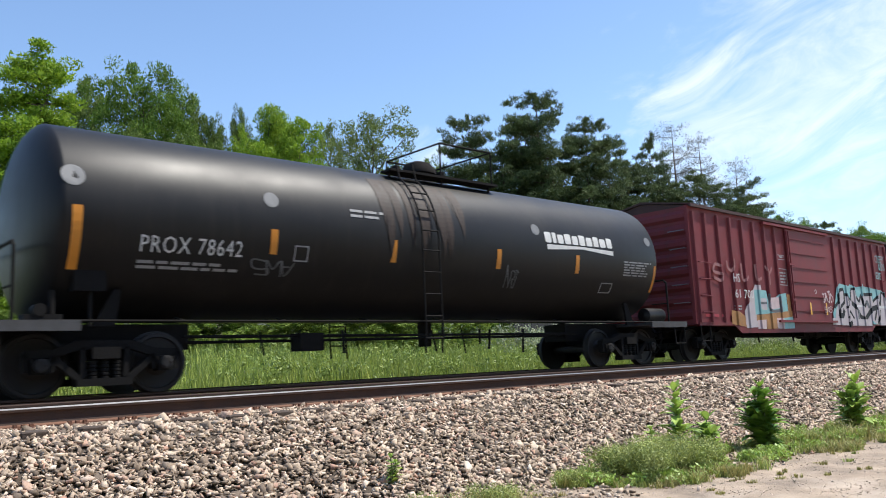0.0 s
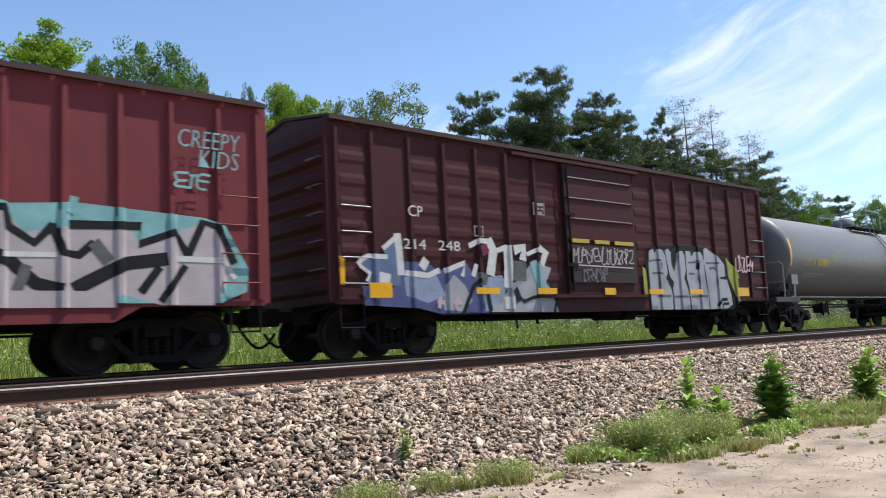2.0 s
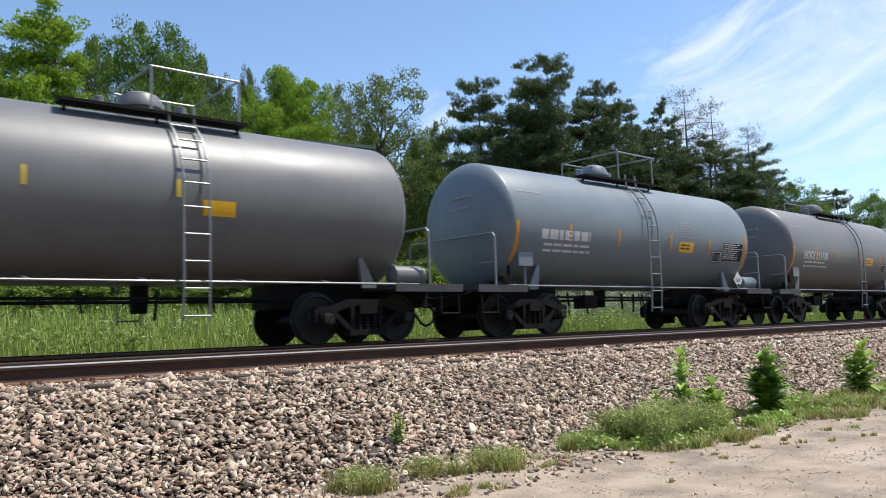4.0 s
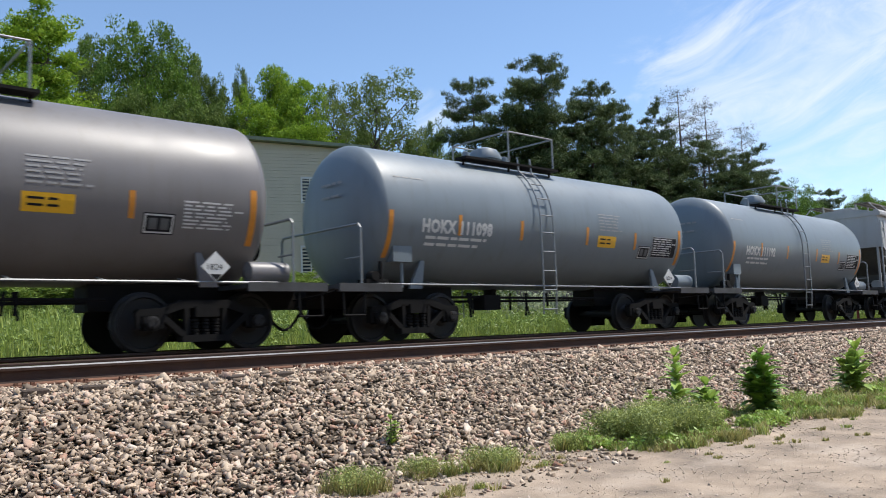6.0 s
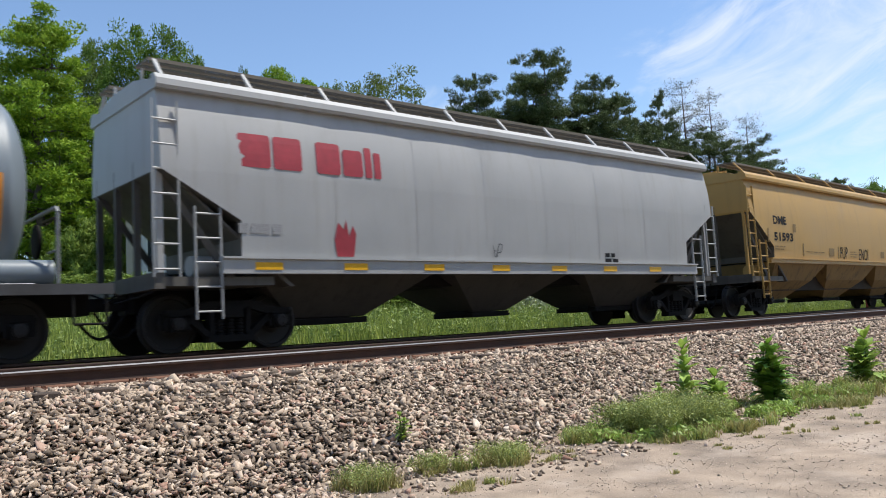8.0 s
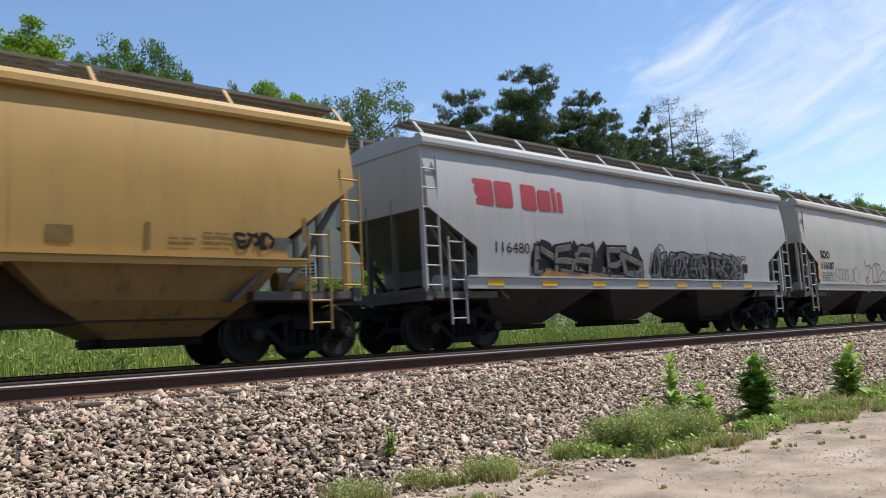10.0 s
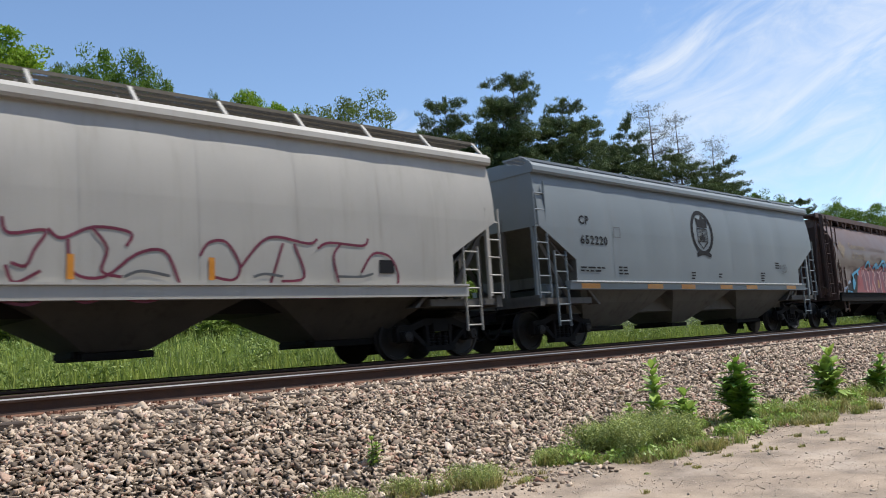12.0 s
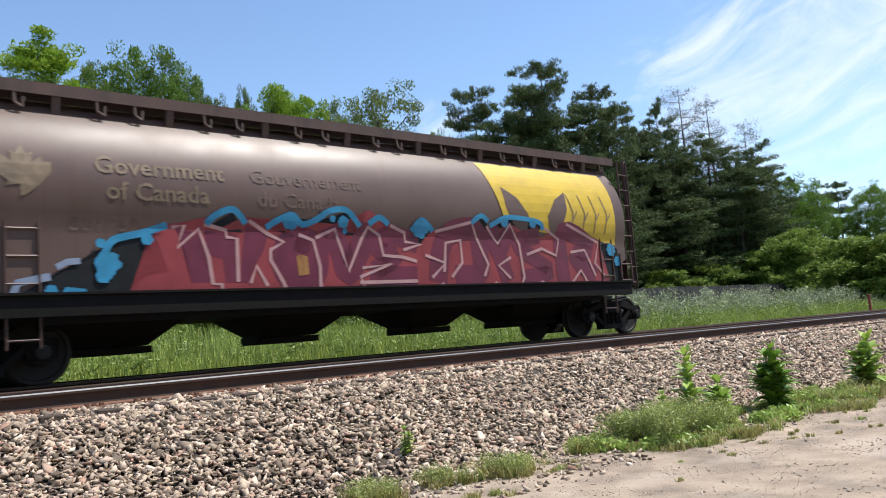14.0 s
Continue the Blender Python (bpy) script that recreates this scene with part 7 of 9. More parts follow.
    spray("line", M_GRAFWINE, 0.26, (-1.31, 2.22), (-1.13, 1.82), (-1.02, 1.50), (-0.80, 1.83), (-0.55, 2.24))
    spray("line", M_GRAFWINE, 0.2, (0.52, 2.05), (-0.07, 2.19), (-0.37, 1.93), (0.03, 1.77), (-0.46, 1.48), (0.46, 1.43))
    spray("line", M_GRAFWINE, 0.26, (1.05, 1.40), (1.17, 1.95), (1.46, 2.27), (2.07, 2.33), (2.20, 1.85), (2.13, 1.45), (1.59, 1.40))
    spray("line", M_GRAFWINE, 0.22, (2.54, 2.32), (2.72, 1.90), (3.04, 2.36))
    spray("line", M_GRAFWINE, 0.22, (2.72, 1.90), (2.92, 1.38))
    spray("line", M_GRAFWINE, 0.2, (3.88, 2.26), (3.26, 2.10), (3.82, 1.74), (4.23, 1.49), (3.42, 1.35))
    spray("line", M_GRAFWINE, 0.24, (4.68, 1.36), (4.72, 2.38), (5.65, 2.06), (5.12, 1.80), (5.70, 1.42))
    spray("line", M_GRAFPINK, 0.035, (-4.17, 2.21), (-3.98, 2.25), (-4.10, 1.90), (-3.75, 2.20), (-3.60, 1.76), (-3.55, 1.34), (-3.40, 1.33), (-3.38, 1.12), (-2.87, 1.12))
    spray("line", M_GRAFPINK, 0.035, (-3.65, 2.27), (-3.30, 2.19), (-3.29, 2.08), (-3.11, 2.06), (-3.12, 1.38))
    spray("line", M_GRAFPINK, 0.035, (-2.90, 2.35), (-2.56, 2.15), (-2.27, 2.02), (-2.52, 1.89), (-2.53, 1.72), (-2.32, 1.36), (-2.23, 1.15))
    spray("line", M_GRAFPINK, 0.035, (-2.90, 1.35), (-2.79, 1.62), (-2.61, 1.30))
    spray("line", M_GRAFPINK, 0.035, (-1.97, 2.15), (-1.70, 2.06), (-1.59, 1.62), (-1.60, 1.14))
    spray("line", M_ORANGESPRAY, 0.06, (-1.99, 1.76), (-1.88, 1.76), (-1.86, 1.49), (-1.97, 1.47), (-1.99, 1.76))
    spray("line", M_GRAFPINK, 0.035, (-1.64, 2.11), (-1.26, 2.27), (-1.14, 1.92), (-1.01, 1.52), (-0.71, 2.08), (-0.56, 2.32), (-0.30, 2.18), (-0.23, 1.81), (0.22, 1.78), (0.53, 1.71))
    spray("line", M_GRAFPINK, 0.035, (-0.05, 2.36), (0.28, 2.24), (0.29, 2.07), (0.67, 2.03), (0.25, 1.92))
    spray("line", M_GRAFPINK, 0.035, (-0.70, 1.58), (-0.05, 1.66), (-0.76, 1.42), (-0.64, 1.11))
    spray("line", M_GRAFPINK, 0.035, (-0.77, 1.32), (0.52, 1.33))
    spray("line", M_GRAFPINK, 0.035, (0.91, 1.40), (1.25, 1.67), (0.77, 1.82))
    spray("line", M_GRAFPINK, 0.035, (1.21, 1.51), (1.29, 2.07), (1.68, 2.13), (1.69, 1.68), (1.40, 1.40))
    spray("line", M_GRAFPINK, 0.035, (1.03, 2.28), (1.96, 2.49), (2.14, 2.14), (2.40, 1.64), (2.28, 1.42))
    spray("line", M_GRAFPINK, 0.035, (2.39, 2.41), (2.71, 2.07), (3.05, 2.48), (3.34, 2.08), (3.42, 1.38), (3.29, 1.14))
    spray("line", M_GRAFPINK, 0.035, (3.05, 1.79), (2.69, 1.62), (3.00, 1.36))
    spray("line", M_GRAFPINK, 0.035, (3.57, 1.86), (4.03, 1.99), (4.48, 1.84), (4.60, 2.19), (4.12, 2.43))
    spray("line", M_GRAFPINK, 0.035, (4.84, 2.54), (5.97, 2.15), (5.80, 1.68), (6.10, 1.39))
    spray("line", M_GRAFPINK, 0.035, (4.98, 1.92), (5.46, 1.98), (5.78, 1.39))
    spray("line", M_GRAFPINK, 0.035, (0.98, 1.14), (1.15, 1.27), (1.31, 1.13))
    spray("line", M_GRAFPINK, 0.035, (2.37, 1.12), (2.58, 1.27), (2.79, 1.13))
    spray("line", M_GRAFPINK, 0.035, (3.74, 1.13), (3.97, 1.27), (4.18, 1.15))
    spray("line", M_GRAFPINK, 0.035, (4.83, 1.14), (5.27, 1.51), (5.54, 1.15))
    spray("line", M_PALEBLUE, 0.06, (-6.39, 1.19), (-6.32, 1.39), (-5.93, 1.47))
    spray("line", M_PALEBLUE, 0.05, (-5.81, 1.61), (-5.68, 1.68), (-5.53, 1.69))
    spray("line", M_CYAN, 0.06, (-5.18, 1.79), (-5.05, 2.00), (-4.64, 2.11), (-4.28, 2.23))
    spray("line", M_CYAN, 0.06, (-3.62, 2.29), (-3.48, 2.42), (-3.19, 2.52), (-2.98, 2.32))
    spray("line", M_CYAN, 0.06, (-2.58, 2.26), (-2.38, 2.38), (-2.11, 2.47), (-1.92, 2.32), (-1.62, 2.43), (-1.38, 2.57), (-1.03, 2.60), (-0.76, 2.34))
    spray("line", M_CYAN, 0.06, (-0.53, 2.38), (-0.32, 2.50), (-0.13, 2.39))
    spray("line", M_CYAN, 0.06, (0.45, 2.29), (0.68, 2.49), (0.94, 2.30))
    spray("line", M_CYAN, 0.06, (1.98, 2.49), (2.23, 2.63), (2.40, 2.53))
    spray("line", M_CYAN, 0.06, (2.49, 2.44), (2.83, 2.59), (3.15, 2.63), (3.92, 2.56), (4.05, 2.41))
    spray("blob", M_CYAN, 0.18, (-5.14, 1.66))
    spray("blob", M_CYAN, 0.11, (-5.20, 1.48))
    spray("blob", M_CYAN, 0.07, (-5.23, 1.95))
    spray("blob", M_CYAN, 0.09, (-4.56, 2.02))
    spray("blob", M_CYAN, 0.08, (-5.90, 1.28))
    spray("blob", M_CYAN, 0.12, (-5.65, 1.21))
    spray("blob", M_CYAN, 0.10, (-5.52, 1.21))
    spray("blob", M_CYAN, 0.15, (-2.15, 2.37))
    spray("blob", M_CYAN, 0.11, (-1.10, 2.39))
    spray("blob", M_CYAN, 0.06, (-1.32, 2.44))
    spray("blob", M_CYAN, 0.05, (-1.06, 2.23))
    spray("blob", M_CYAN, 0.18, (0.65, 2.32))
    spray("blob", M_CYAN, 0.15, (6.41, 1.99))
    spray("blob", M_CYAN, 0.12, (6.62, 1.72))
    spray("blob", M_CYAN, 0.11, (3.74, 2.53))
    spray("blob", M_CYAN, 0.11, (2.89, 2.52))
    # roof walk overhang with hanging brackets, and the deep dark end frames
    for s in (-1, 1):
        bm = bmesh.new()
        y0, y1 = sorted((s * 0.5, s * 1.14))
        box(bm, -7.5, y0, 4.24, 7.3, y1, 4.30)
        y0, y1 = sorted((s * 1.10, s * 1.16))
        box(bm, -7.5, y0, 4.16, 7.3, y1, 4.34)
        part("roof_walk", bm, M_ENDBROWN, car)
    bm = bmesh.new()
    bar_path(bm, [(0, -1.13, 4.18), (0.0, -1.16, 4.0), (0.1, -1.16, 3.94), (0.12, -1.13, 4.1)], 0.022)
    hook = mesh_of(bm, "roof_hook", M_ENDBROWN)
    bm = bmesh.new()
    flat_bar(bm, (0, -1.13, 4.25), (0, -1.06, 3.90), 0.12, 0.06)
    brk = mesh_of(bm, "roof_bracket", M_ENDBROWN)
    for k in range(25):
        shared("roof_bracket" if k % 3 == 2 else "roof_hook", brk if k % 3 == 2 else hook, car, pose(-6.8 + k * 0.565, 0, 0))
    for s in (-1, 1):
        bm = bmesh.new()
        ring = [bm.verts.new((s * 7.012, y * 0.985, z)) for y, z in [(-surf(0, 1.25 + 0.2 * i)[1], 1.25 + 0.2 * i) for i in range(14)] + [(surf(0, 1.25 + 0.2 * i)[1], 1.25 + 0.2 * i) for i in range(13, -1, -1)]]
        bm.faces.new(ring)
        bmesh.ops.solidify(bm, geom=bm.faces[:], thickness=0.01)
        part("end_bulkhead", bm, M_ENDBROWN, car)
    bm = bmesh.new()
    box(bm, -6.95, -1.5, 1.0, 6.95, -1.44, 1.2)
    box(bm, -6.95, 1.44, 1.0, 6.95, 1.5, 1.2)
    box(bm, -6.0, -1.46, 0.82, 6.0, -1.40, 1.02)
    part("lower_sill", bm, M_GRIME, car)
    for s in (-1, 1):
        bm = bmesh.new()
        for yy in (-1.0, -0.35, 0.3, 0.95):
            prism(bm, [(s * 7.02, 1.1), (s * 7.5, 1.1), (s * 7.42, 2.0), (s * 7.12, 4.1), (s * 7.02, 4.1)], yy, yy + 0.05)
        for yy in (-1.36, 1.28):
            box(bm, min(s * 7.44, s * 7.54), yy, 1.1, max(s * 7.44, s * 7.54), yy + 0.08, 4.26)
        bmesh.ops.recalc_face_normals(bm, faces=bm.faces[:])
        part("end_frame", bm, M_ENDBROWN, car)
        ladder(car, s * 7.32, -1.38, 1.1, 4.2, w=0.36, material=M_ENDBROWN)


M_SPILL = mat("dried brown spill", (0.034, 0.023, 0.018), 0.6, vary=0.5, scale=3, stretch=(3, 3, 0.5), spec=0.3)
M_RUSTGHOST = mat("ghost of worn lettering", (0.15, 0.10, 0.075), 0.6, vary=0.35, scale=6)
black_tank()
red_boxcar()
brown_boxcar()
grey_tank()
blue_tank(73.95, 4.1, M_BLUETANK, "", 5, -0.35)
blue_tank(86.83, 4.15, M_BROWNGREY, "111138", 6, 0.2)
blue_tank(99.33, 4.05, M_BLUETANK, "111098", 7, -0.95)
blue_tank(111.96, 4.25, M_BLUETANK, "111192", 8, -0.55)
white_hopper(126.55, 6.35, False)
yellow_hopper()
white_hopper(161.16, 6.38, True)
cream_hopper()
slate_hopper()
brown_hopper()
# ---- plants ----
def leaf_cloud(rng, centres, radii, per, size, flat=0.6, thin=0.5):
    """Small two-triangle leaf sprays round clump centres; returns vertices and faces."""
    cs = np.repeat(centres, per, 0)
    rs = np.repeat(radii, per, 0)
    n = len(cs)
    d = rng.normal(size=(n, 3))
    d /= np.linalg.norm(d, axis=1)[:, None]
    p = cs + d * rs * (rng.random((n, 1)) ** 0.4) * np.array([1, 1, flat])
    a = rng.normal(size=(n, 3))
    a /= np.linalg.norm(a, axis=1)[:, None]
    nrm = d + 0.7 * rng.normal(size=(n, 3)) + np.array([0, 0, 0.5])
    b = np.cross(nrm, a)
    b /= np.linalg.norm(b, axis=1)[:, None] + 1e-9
    s = size * rng.uniform(0.6, 1.4, (n, 1))
    v = np.stack([p - a * s, p + b * s * thin, p + a * s, p - b * s * thin], 1).reshape(-1, 3)
    f = np.arange(4 * n).reshape(n, 4)
    return v, f


def sprays(rng, centres, radii, per, size, flat=0.6, thin=0.35, lift=0.4):
    """Single small leaves scattered softly round clump centres; returns vertices and triangles."""
    cs, rs = np.repeat(centres, per, 0), np.repeat(radii, per, 0)
    n = len(cs)
    d = rng.normal(size=(n, 3))
    k = np.linalg.norm(d, axis=1)[:, None]
    d = d / k * np.minimum(k, 1.6)
    p = cs + d * rs * 0.55 * np.array([1, 1, flat])
    a = rng.normal(size=(n, 3)) + 0.5 * d + np.array([0, 0, lift])
    a /= np.linalg.norm(a, axis=1)[:, None]
    b = np.cross(rng.normal(size=(n, 3)) + 0.6 * d + np.array([0, 0, 0.7]), a)
    b /= np.linalg.norm(b, axis=1)[:, None] + 1e-9
    s = size * rng.uniform(0.55, 1.45, (n, 1))
    v = np.stack([p - a * s * 0.7 - b * s * thin, p - a * s * 0.7 + b * s * thin, p + a * s * 1.3], 1).reshape(-1, 3)
    return v, np.arange(3 * n).reshape(n, 3)


def limb_mesh(paths):
    bm = bmesh.new()
    for a, b, r0, r1 in paths:
        beam(bm, a, b, r0, 5, r2=r1)
    return bm


SIZE = {}


def crown_of(root, v, f, leaf, height):
    cr = new("crown", mesh_np("crown", v, f, leaf))
    cr.parent = root
    SIZE[root.name] = (float(np.percentile(np.hypot(v[:, 0], v[:, 1]), 97)), float(np.percentile(v[:, 2], 99.95)))


def broad_tree(seed, height, spread, leaf, low=0.15, lobes=40, clumps=12, per=112, leaf_size=0.105, tiers=False, open_crown=0.0):
    """A tapered trunk and forking limbs; each limb carries a lobe of small uneven clumps of leaves, with gaps between lobes."""
    rng = np.random.default_rng(seed)
    r = random.Random(seed)
    root = new("tree")
    paths, cents, rads = [], [], []
    tr = height * 0.016
    top, k = height * 0.9, 9
    trunk = [Vector((0, 0, -0.3))]
    for i in range(1, k + 1):
        p = Vector((0.03 * height * r.uniform(-1, 1), 0.03 * height * r.uniform(-1, 1), top * i / k))
        paths.append((trunk[-1], p, tr * (1.05 - (i - 1) / k), tr * (1.05 - i / k) + 0.01))
        trunk.append(p)
    for i in range(lobes):
        q = (i + r.random()) / lobes
        u = low + (0.97 - low) * q
        prof = (1 - q) ** 0.45 * 0.95 + 0.08 if tiers else max(0.3, math.sin(math.pi * min(0.2 + 0.70 * q, 1.0)) ** 0.5)
        ang = i * 2.39996 + r.uniform(-0.5, 0.5)
        out = spread * prof * r.uniform(0.38, 0.86) * (0.86 + 0.3 * noise.noise((math.cos(ang) * 1.7, math.sin(ang) * 1.7, seed + 3 * u)))
        e = Vector((out * math.cos(ang), out * math.sin(ang), height * u * 0.96 + r.uniform(-0.4, 0.4)))
        base_z = max(height * 0.06, e.z - out * (r.uniform(0.15, 0.4) if tiers else r.uniform(0.6, 1.3)))
        j = min(int(base_z / top * k), k - 1)
        base = trunk[j].lerp(trunk[j + 1], max(0, min(1, base_z / top * k - j)))
        mid = base.lerp(e, 0.5) + Vector((r.uniform(-0.2, 0.2), r.uniform(-0.2, 0.2), 0.06 * out))
        rr = tr * 0.45 * (1.1 - 0.7 * u) * (1.0 + 0.5 * open_crown)
        paths += [(base, mid, rr, rr * 0.65), (mid, e, rr * 0.65, rr * 0.2)]
        lobe_r = spread * r.uniform(0.2, 0.33) * (0.55 + 0.45 * prof)
        for c in range(max(4, int(clumps * (0.5 + 0.5 * prof)))):
            w = Vector((r.gauss(0, 0.55), r.gauss(0, 0.55), r.gauss(0.1, 0.2 if tiers else 0.42))) * lobe_r
            cents.append(e + w)
            rads.append(spread * r.uniform(0.08, 0.16))
            if c % 4 == 0:
                paths.append((mid.lerp(e, 0.6), e + w, rr * 0.3, rr * 0.1))
    # leaves nearer the trunk, which close the crown
    for i in range(int(70 * (1 - 0.75 * open_crown))):
        q = (i + r.random()) / 70
        w = spread * 0.45 * r.random() * (1 - 0.6 * q)
        ang = r.uniform(0, math.tau)
        cents.append(Vector((w * math.cos(ang), w * math.sin(ang), height * (low + (0.93 - low) * q))))
        rads.append(spread * r.uniform(0.14, 0.22))
    # the leader: a few small clumps up to the tip
    for i in range(7):
        cents.append(Vector((r.gauss(0, 0.3), r.gauss(0, 0.3), height * (0.93 + 0.06 * i / 6))))
        rads.append(spread * (0.15 - 0.011 * i))
    part("trunk", limb_mesh(paths), M_BARK, root)
    v, f = sprays(rng, np.array(cents), np.array(rads)[:, None], per, leaf_size, flat=0.5 if tiers else 0.8, thin=0.42)
    crown_of(root, v, f, leaf, height)
    return root


def pine_tree(seed, height, spread, leaf, low=0.08, per=42, bare=0.0, round_top=0.36, dense=1.25, needle=0.145, belly=0.3):
    """An old pine: straight trunk, uneven whorls of limbs that turn up at their ends, plumes of needles with gaps between."""
    rng = np.random.default_rng(seed)
    r = random.Random(seed)
    root = new("pine_tree")
    tr = height * 0.015
    paths, cents, rads = [], [], []
    lean = (r.uniform(-0.4, 0.4), r.uniform(-0.4, 0.4))
    pt = lambda u: Vector((lean[0] * u, lean[1] * u, height * u))
    for i in range(8):
        paths.append((pt(i / 8) - Vector((0, 0, 0.3 if i == 0 else 0)), pt((i + 1) / 8), tr * (1.05 - i / 8), tr * (1.0 - (i + 1) / 8 + 0.03)))
    whorls = int(height * 1.1)
    for i in range(whorls):
        u = low + (0.985 - low) * (i + r.uniform(0, 0.9)) / whorls
        out0 = spread * ((1 - u) ** round_top * (0.62 + 0.5 * min(1, u / belly)) + 0.05)
        for j in range(r.choice((4, 5, 5, 6))):
            ang = r.uniform(0, math.tau)
            out = out0 * r.uniform(0.5, 1.12)
            rise = r.uniform(-0.05, 0.22) + 0.35 * max(0, u - 0.6)
            e = pt(u) + Vector((out * math.cos(ang), out * math.sin(ang), out * rise))
            mid = pt(u).lerp(e, 0.55) - Vector((0, 0, 0.07 * out))
            rr = tr * 0.26 * (1.1 - u)
            paths += [(pt(u), mid, rr, rr * 0.6), (mid, e, rr * 0.6, rr * 0.2)]
            if r.random() < bare:
                continue
            side = Vector((-math.sin(ang), math.cos(ang), 0))
            m = max(3, int(out * 3.4 * dense))
            for q in range(m):
                f = 0.28 + 0.75 * (q + r.random()) / m
                at = pt(u).lerp(mid, f / 0.55) if f < 0.55 else mid.lerp(e, (f - 0.55) / 0.45)
                w = (1.15 - f) * out * 0.42 + 0.12
                cents.append(at + side * r.uniform(-1, 1) * w + Vector((0, 0, r.gauss(0.12, 0.13))))
                rads.append(r.uniform(0.26, 0.52) * (0.6 + 0.4 * min(1, out / 2)))
    for i in range(6):
        cents.append(pt(0.95 + 0.05 * i / 5))
        rads.append(0.34 - 0.03 * i)
    part("trunk", limb_mesh(paths), M_PINEBARK, root)
    v, f = sprays(rng, np.array(cents), np.array(rads)[:, None], per, needle, flat=0.62, thin=0.2, lift=0.75)
    crown_of(root, v, f, leaf, height)
    return root


M_BARK = mat("grey-brown bark", (0.10, 0.08, 0.062), 0.95, vary=0.35, scale=4, bump=0.6, stretch=(3, 3, 0.6))
M_PINEBARK = mat("dark pine bark", (0.085, 0.06, 0.045), 0.95, vary=0.35, scale=4, bump=0.6, stretch=(3, 3, 0.6))
M_LEAF_A = mat("bright maple leaves", (0.215, 0.335, 0.032), 0.6, vary=0.3, scale=0.5, fine=6, island=0.35, spec=0.2, trans=0.38)
M_LEAF_B = mat("mid-green leaves", (0.118, 0.205, 0.030), 0.6, vary=0.3, scale=0.5, fine=6, island=0.35, spec=0.2, trans=0.34)
M_LEAF_C = mat("dull olive leaves", (0.120, 0.176, 0.038), 0.6, vary=0.3, scale=0.5, fine=6, island=0.35, spec=0.2, trans=0.34)
M_SHRUB = mat("fresh shrub leaves", (0.185, 0.265, 0.050), 0.6, vary=0.3, scale=0.8, fine=8, island=0.35, spec=0.2, trans=0.34)
M_LEAF_D = mat("thin young oak leaves", (0.150, 0.200, 0.050), 0.6, vary=0.3, scale=0.5, fine=6, island=0.3, spec=0.2, trans=0.4)
M_NEEDLE = mat("dark pine needles", (0.090, 0.126, 0.048), 0.65, vary=0.35, scale=0.6, fine=6, island=0.4, spec=0.2, trans=0.2)
M_NEEDLE_L = mat("pale larch needles", (0.17, 0.18, 0.165), 0.7, vary=0.3, scale=0.6, fine=6, island=0.4, spec=0.2, trans=0.15)


def put(proto, x, y, half, tall, turn, label):
    ob = copy_thing(proto, pose(x, y, ground_height(x, y) - 0.05, 0, 0, turn))
    w, h = SIZE[proto.name]
    ob.scale = (1.35 * half / w, 1.35 * half / w, (tall + 0.05) / h)
    return tagged(ob, label, "tree", group="trees beyond the line")


def ray_spot(yaw, dist):
    """A spot at a compass turn and distance from where the camera stands."""
    a = radians(yaw)
    return EYE[0] - math.sin(a) * dist, EYE[1] + math.cos(a) * dist


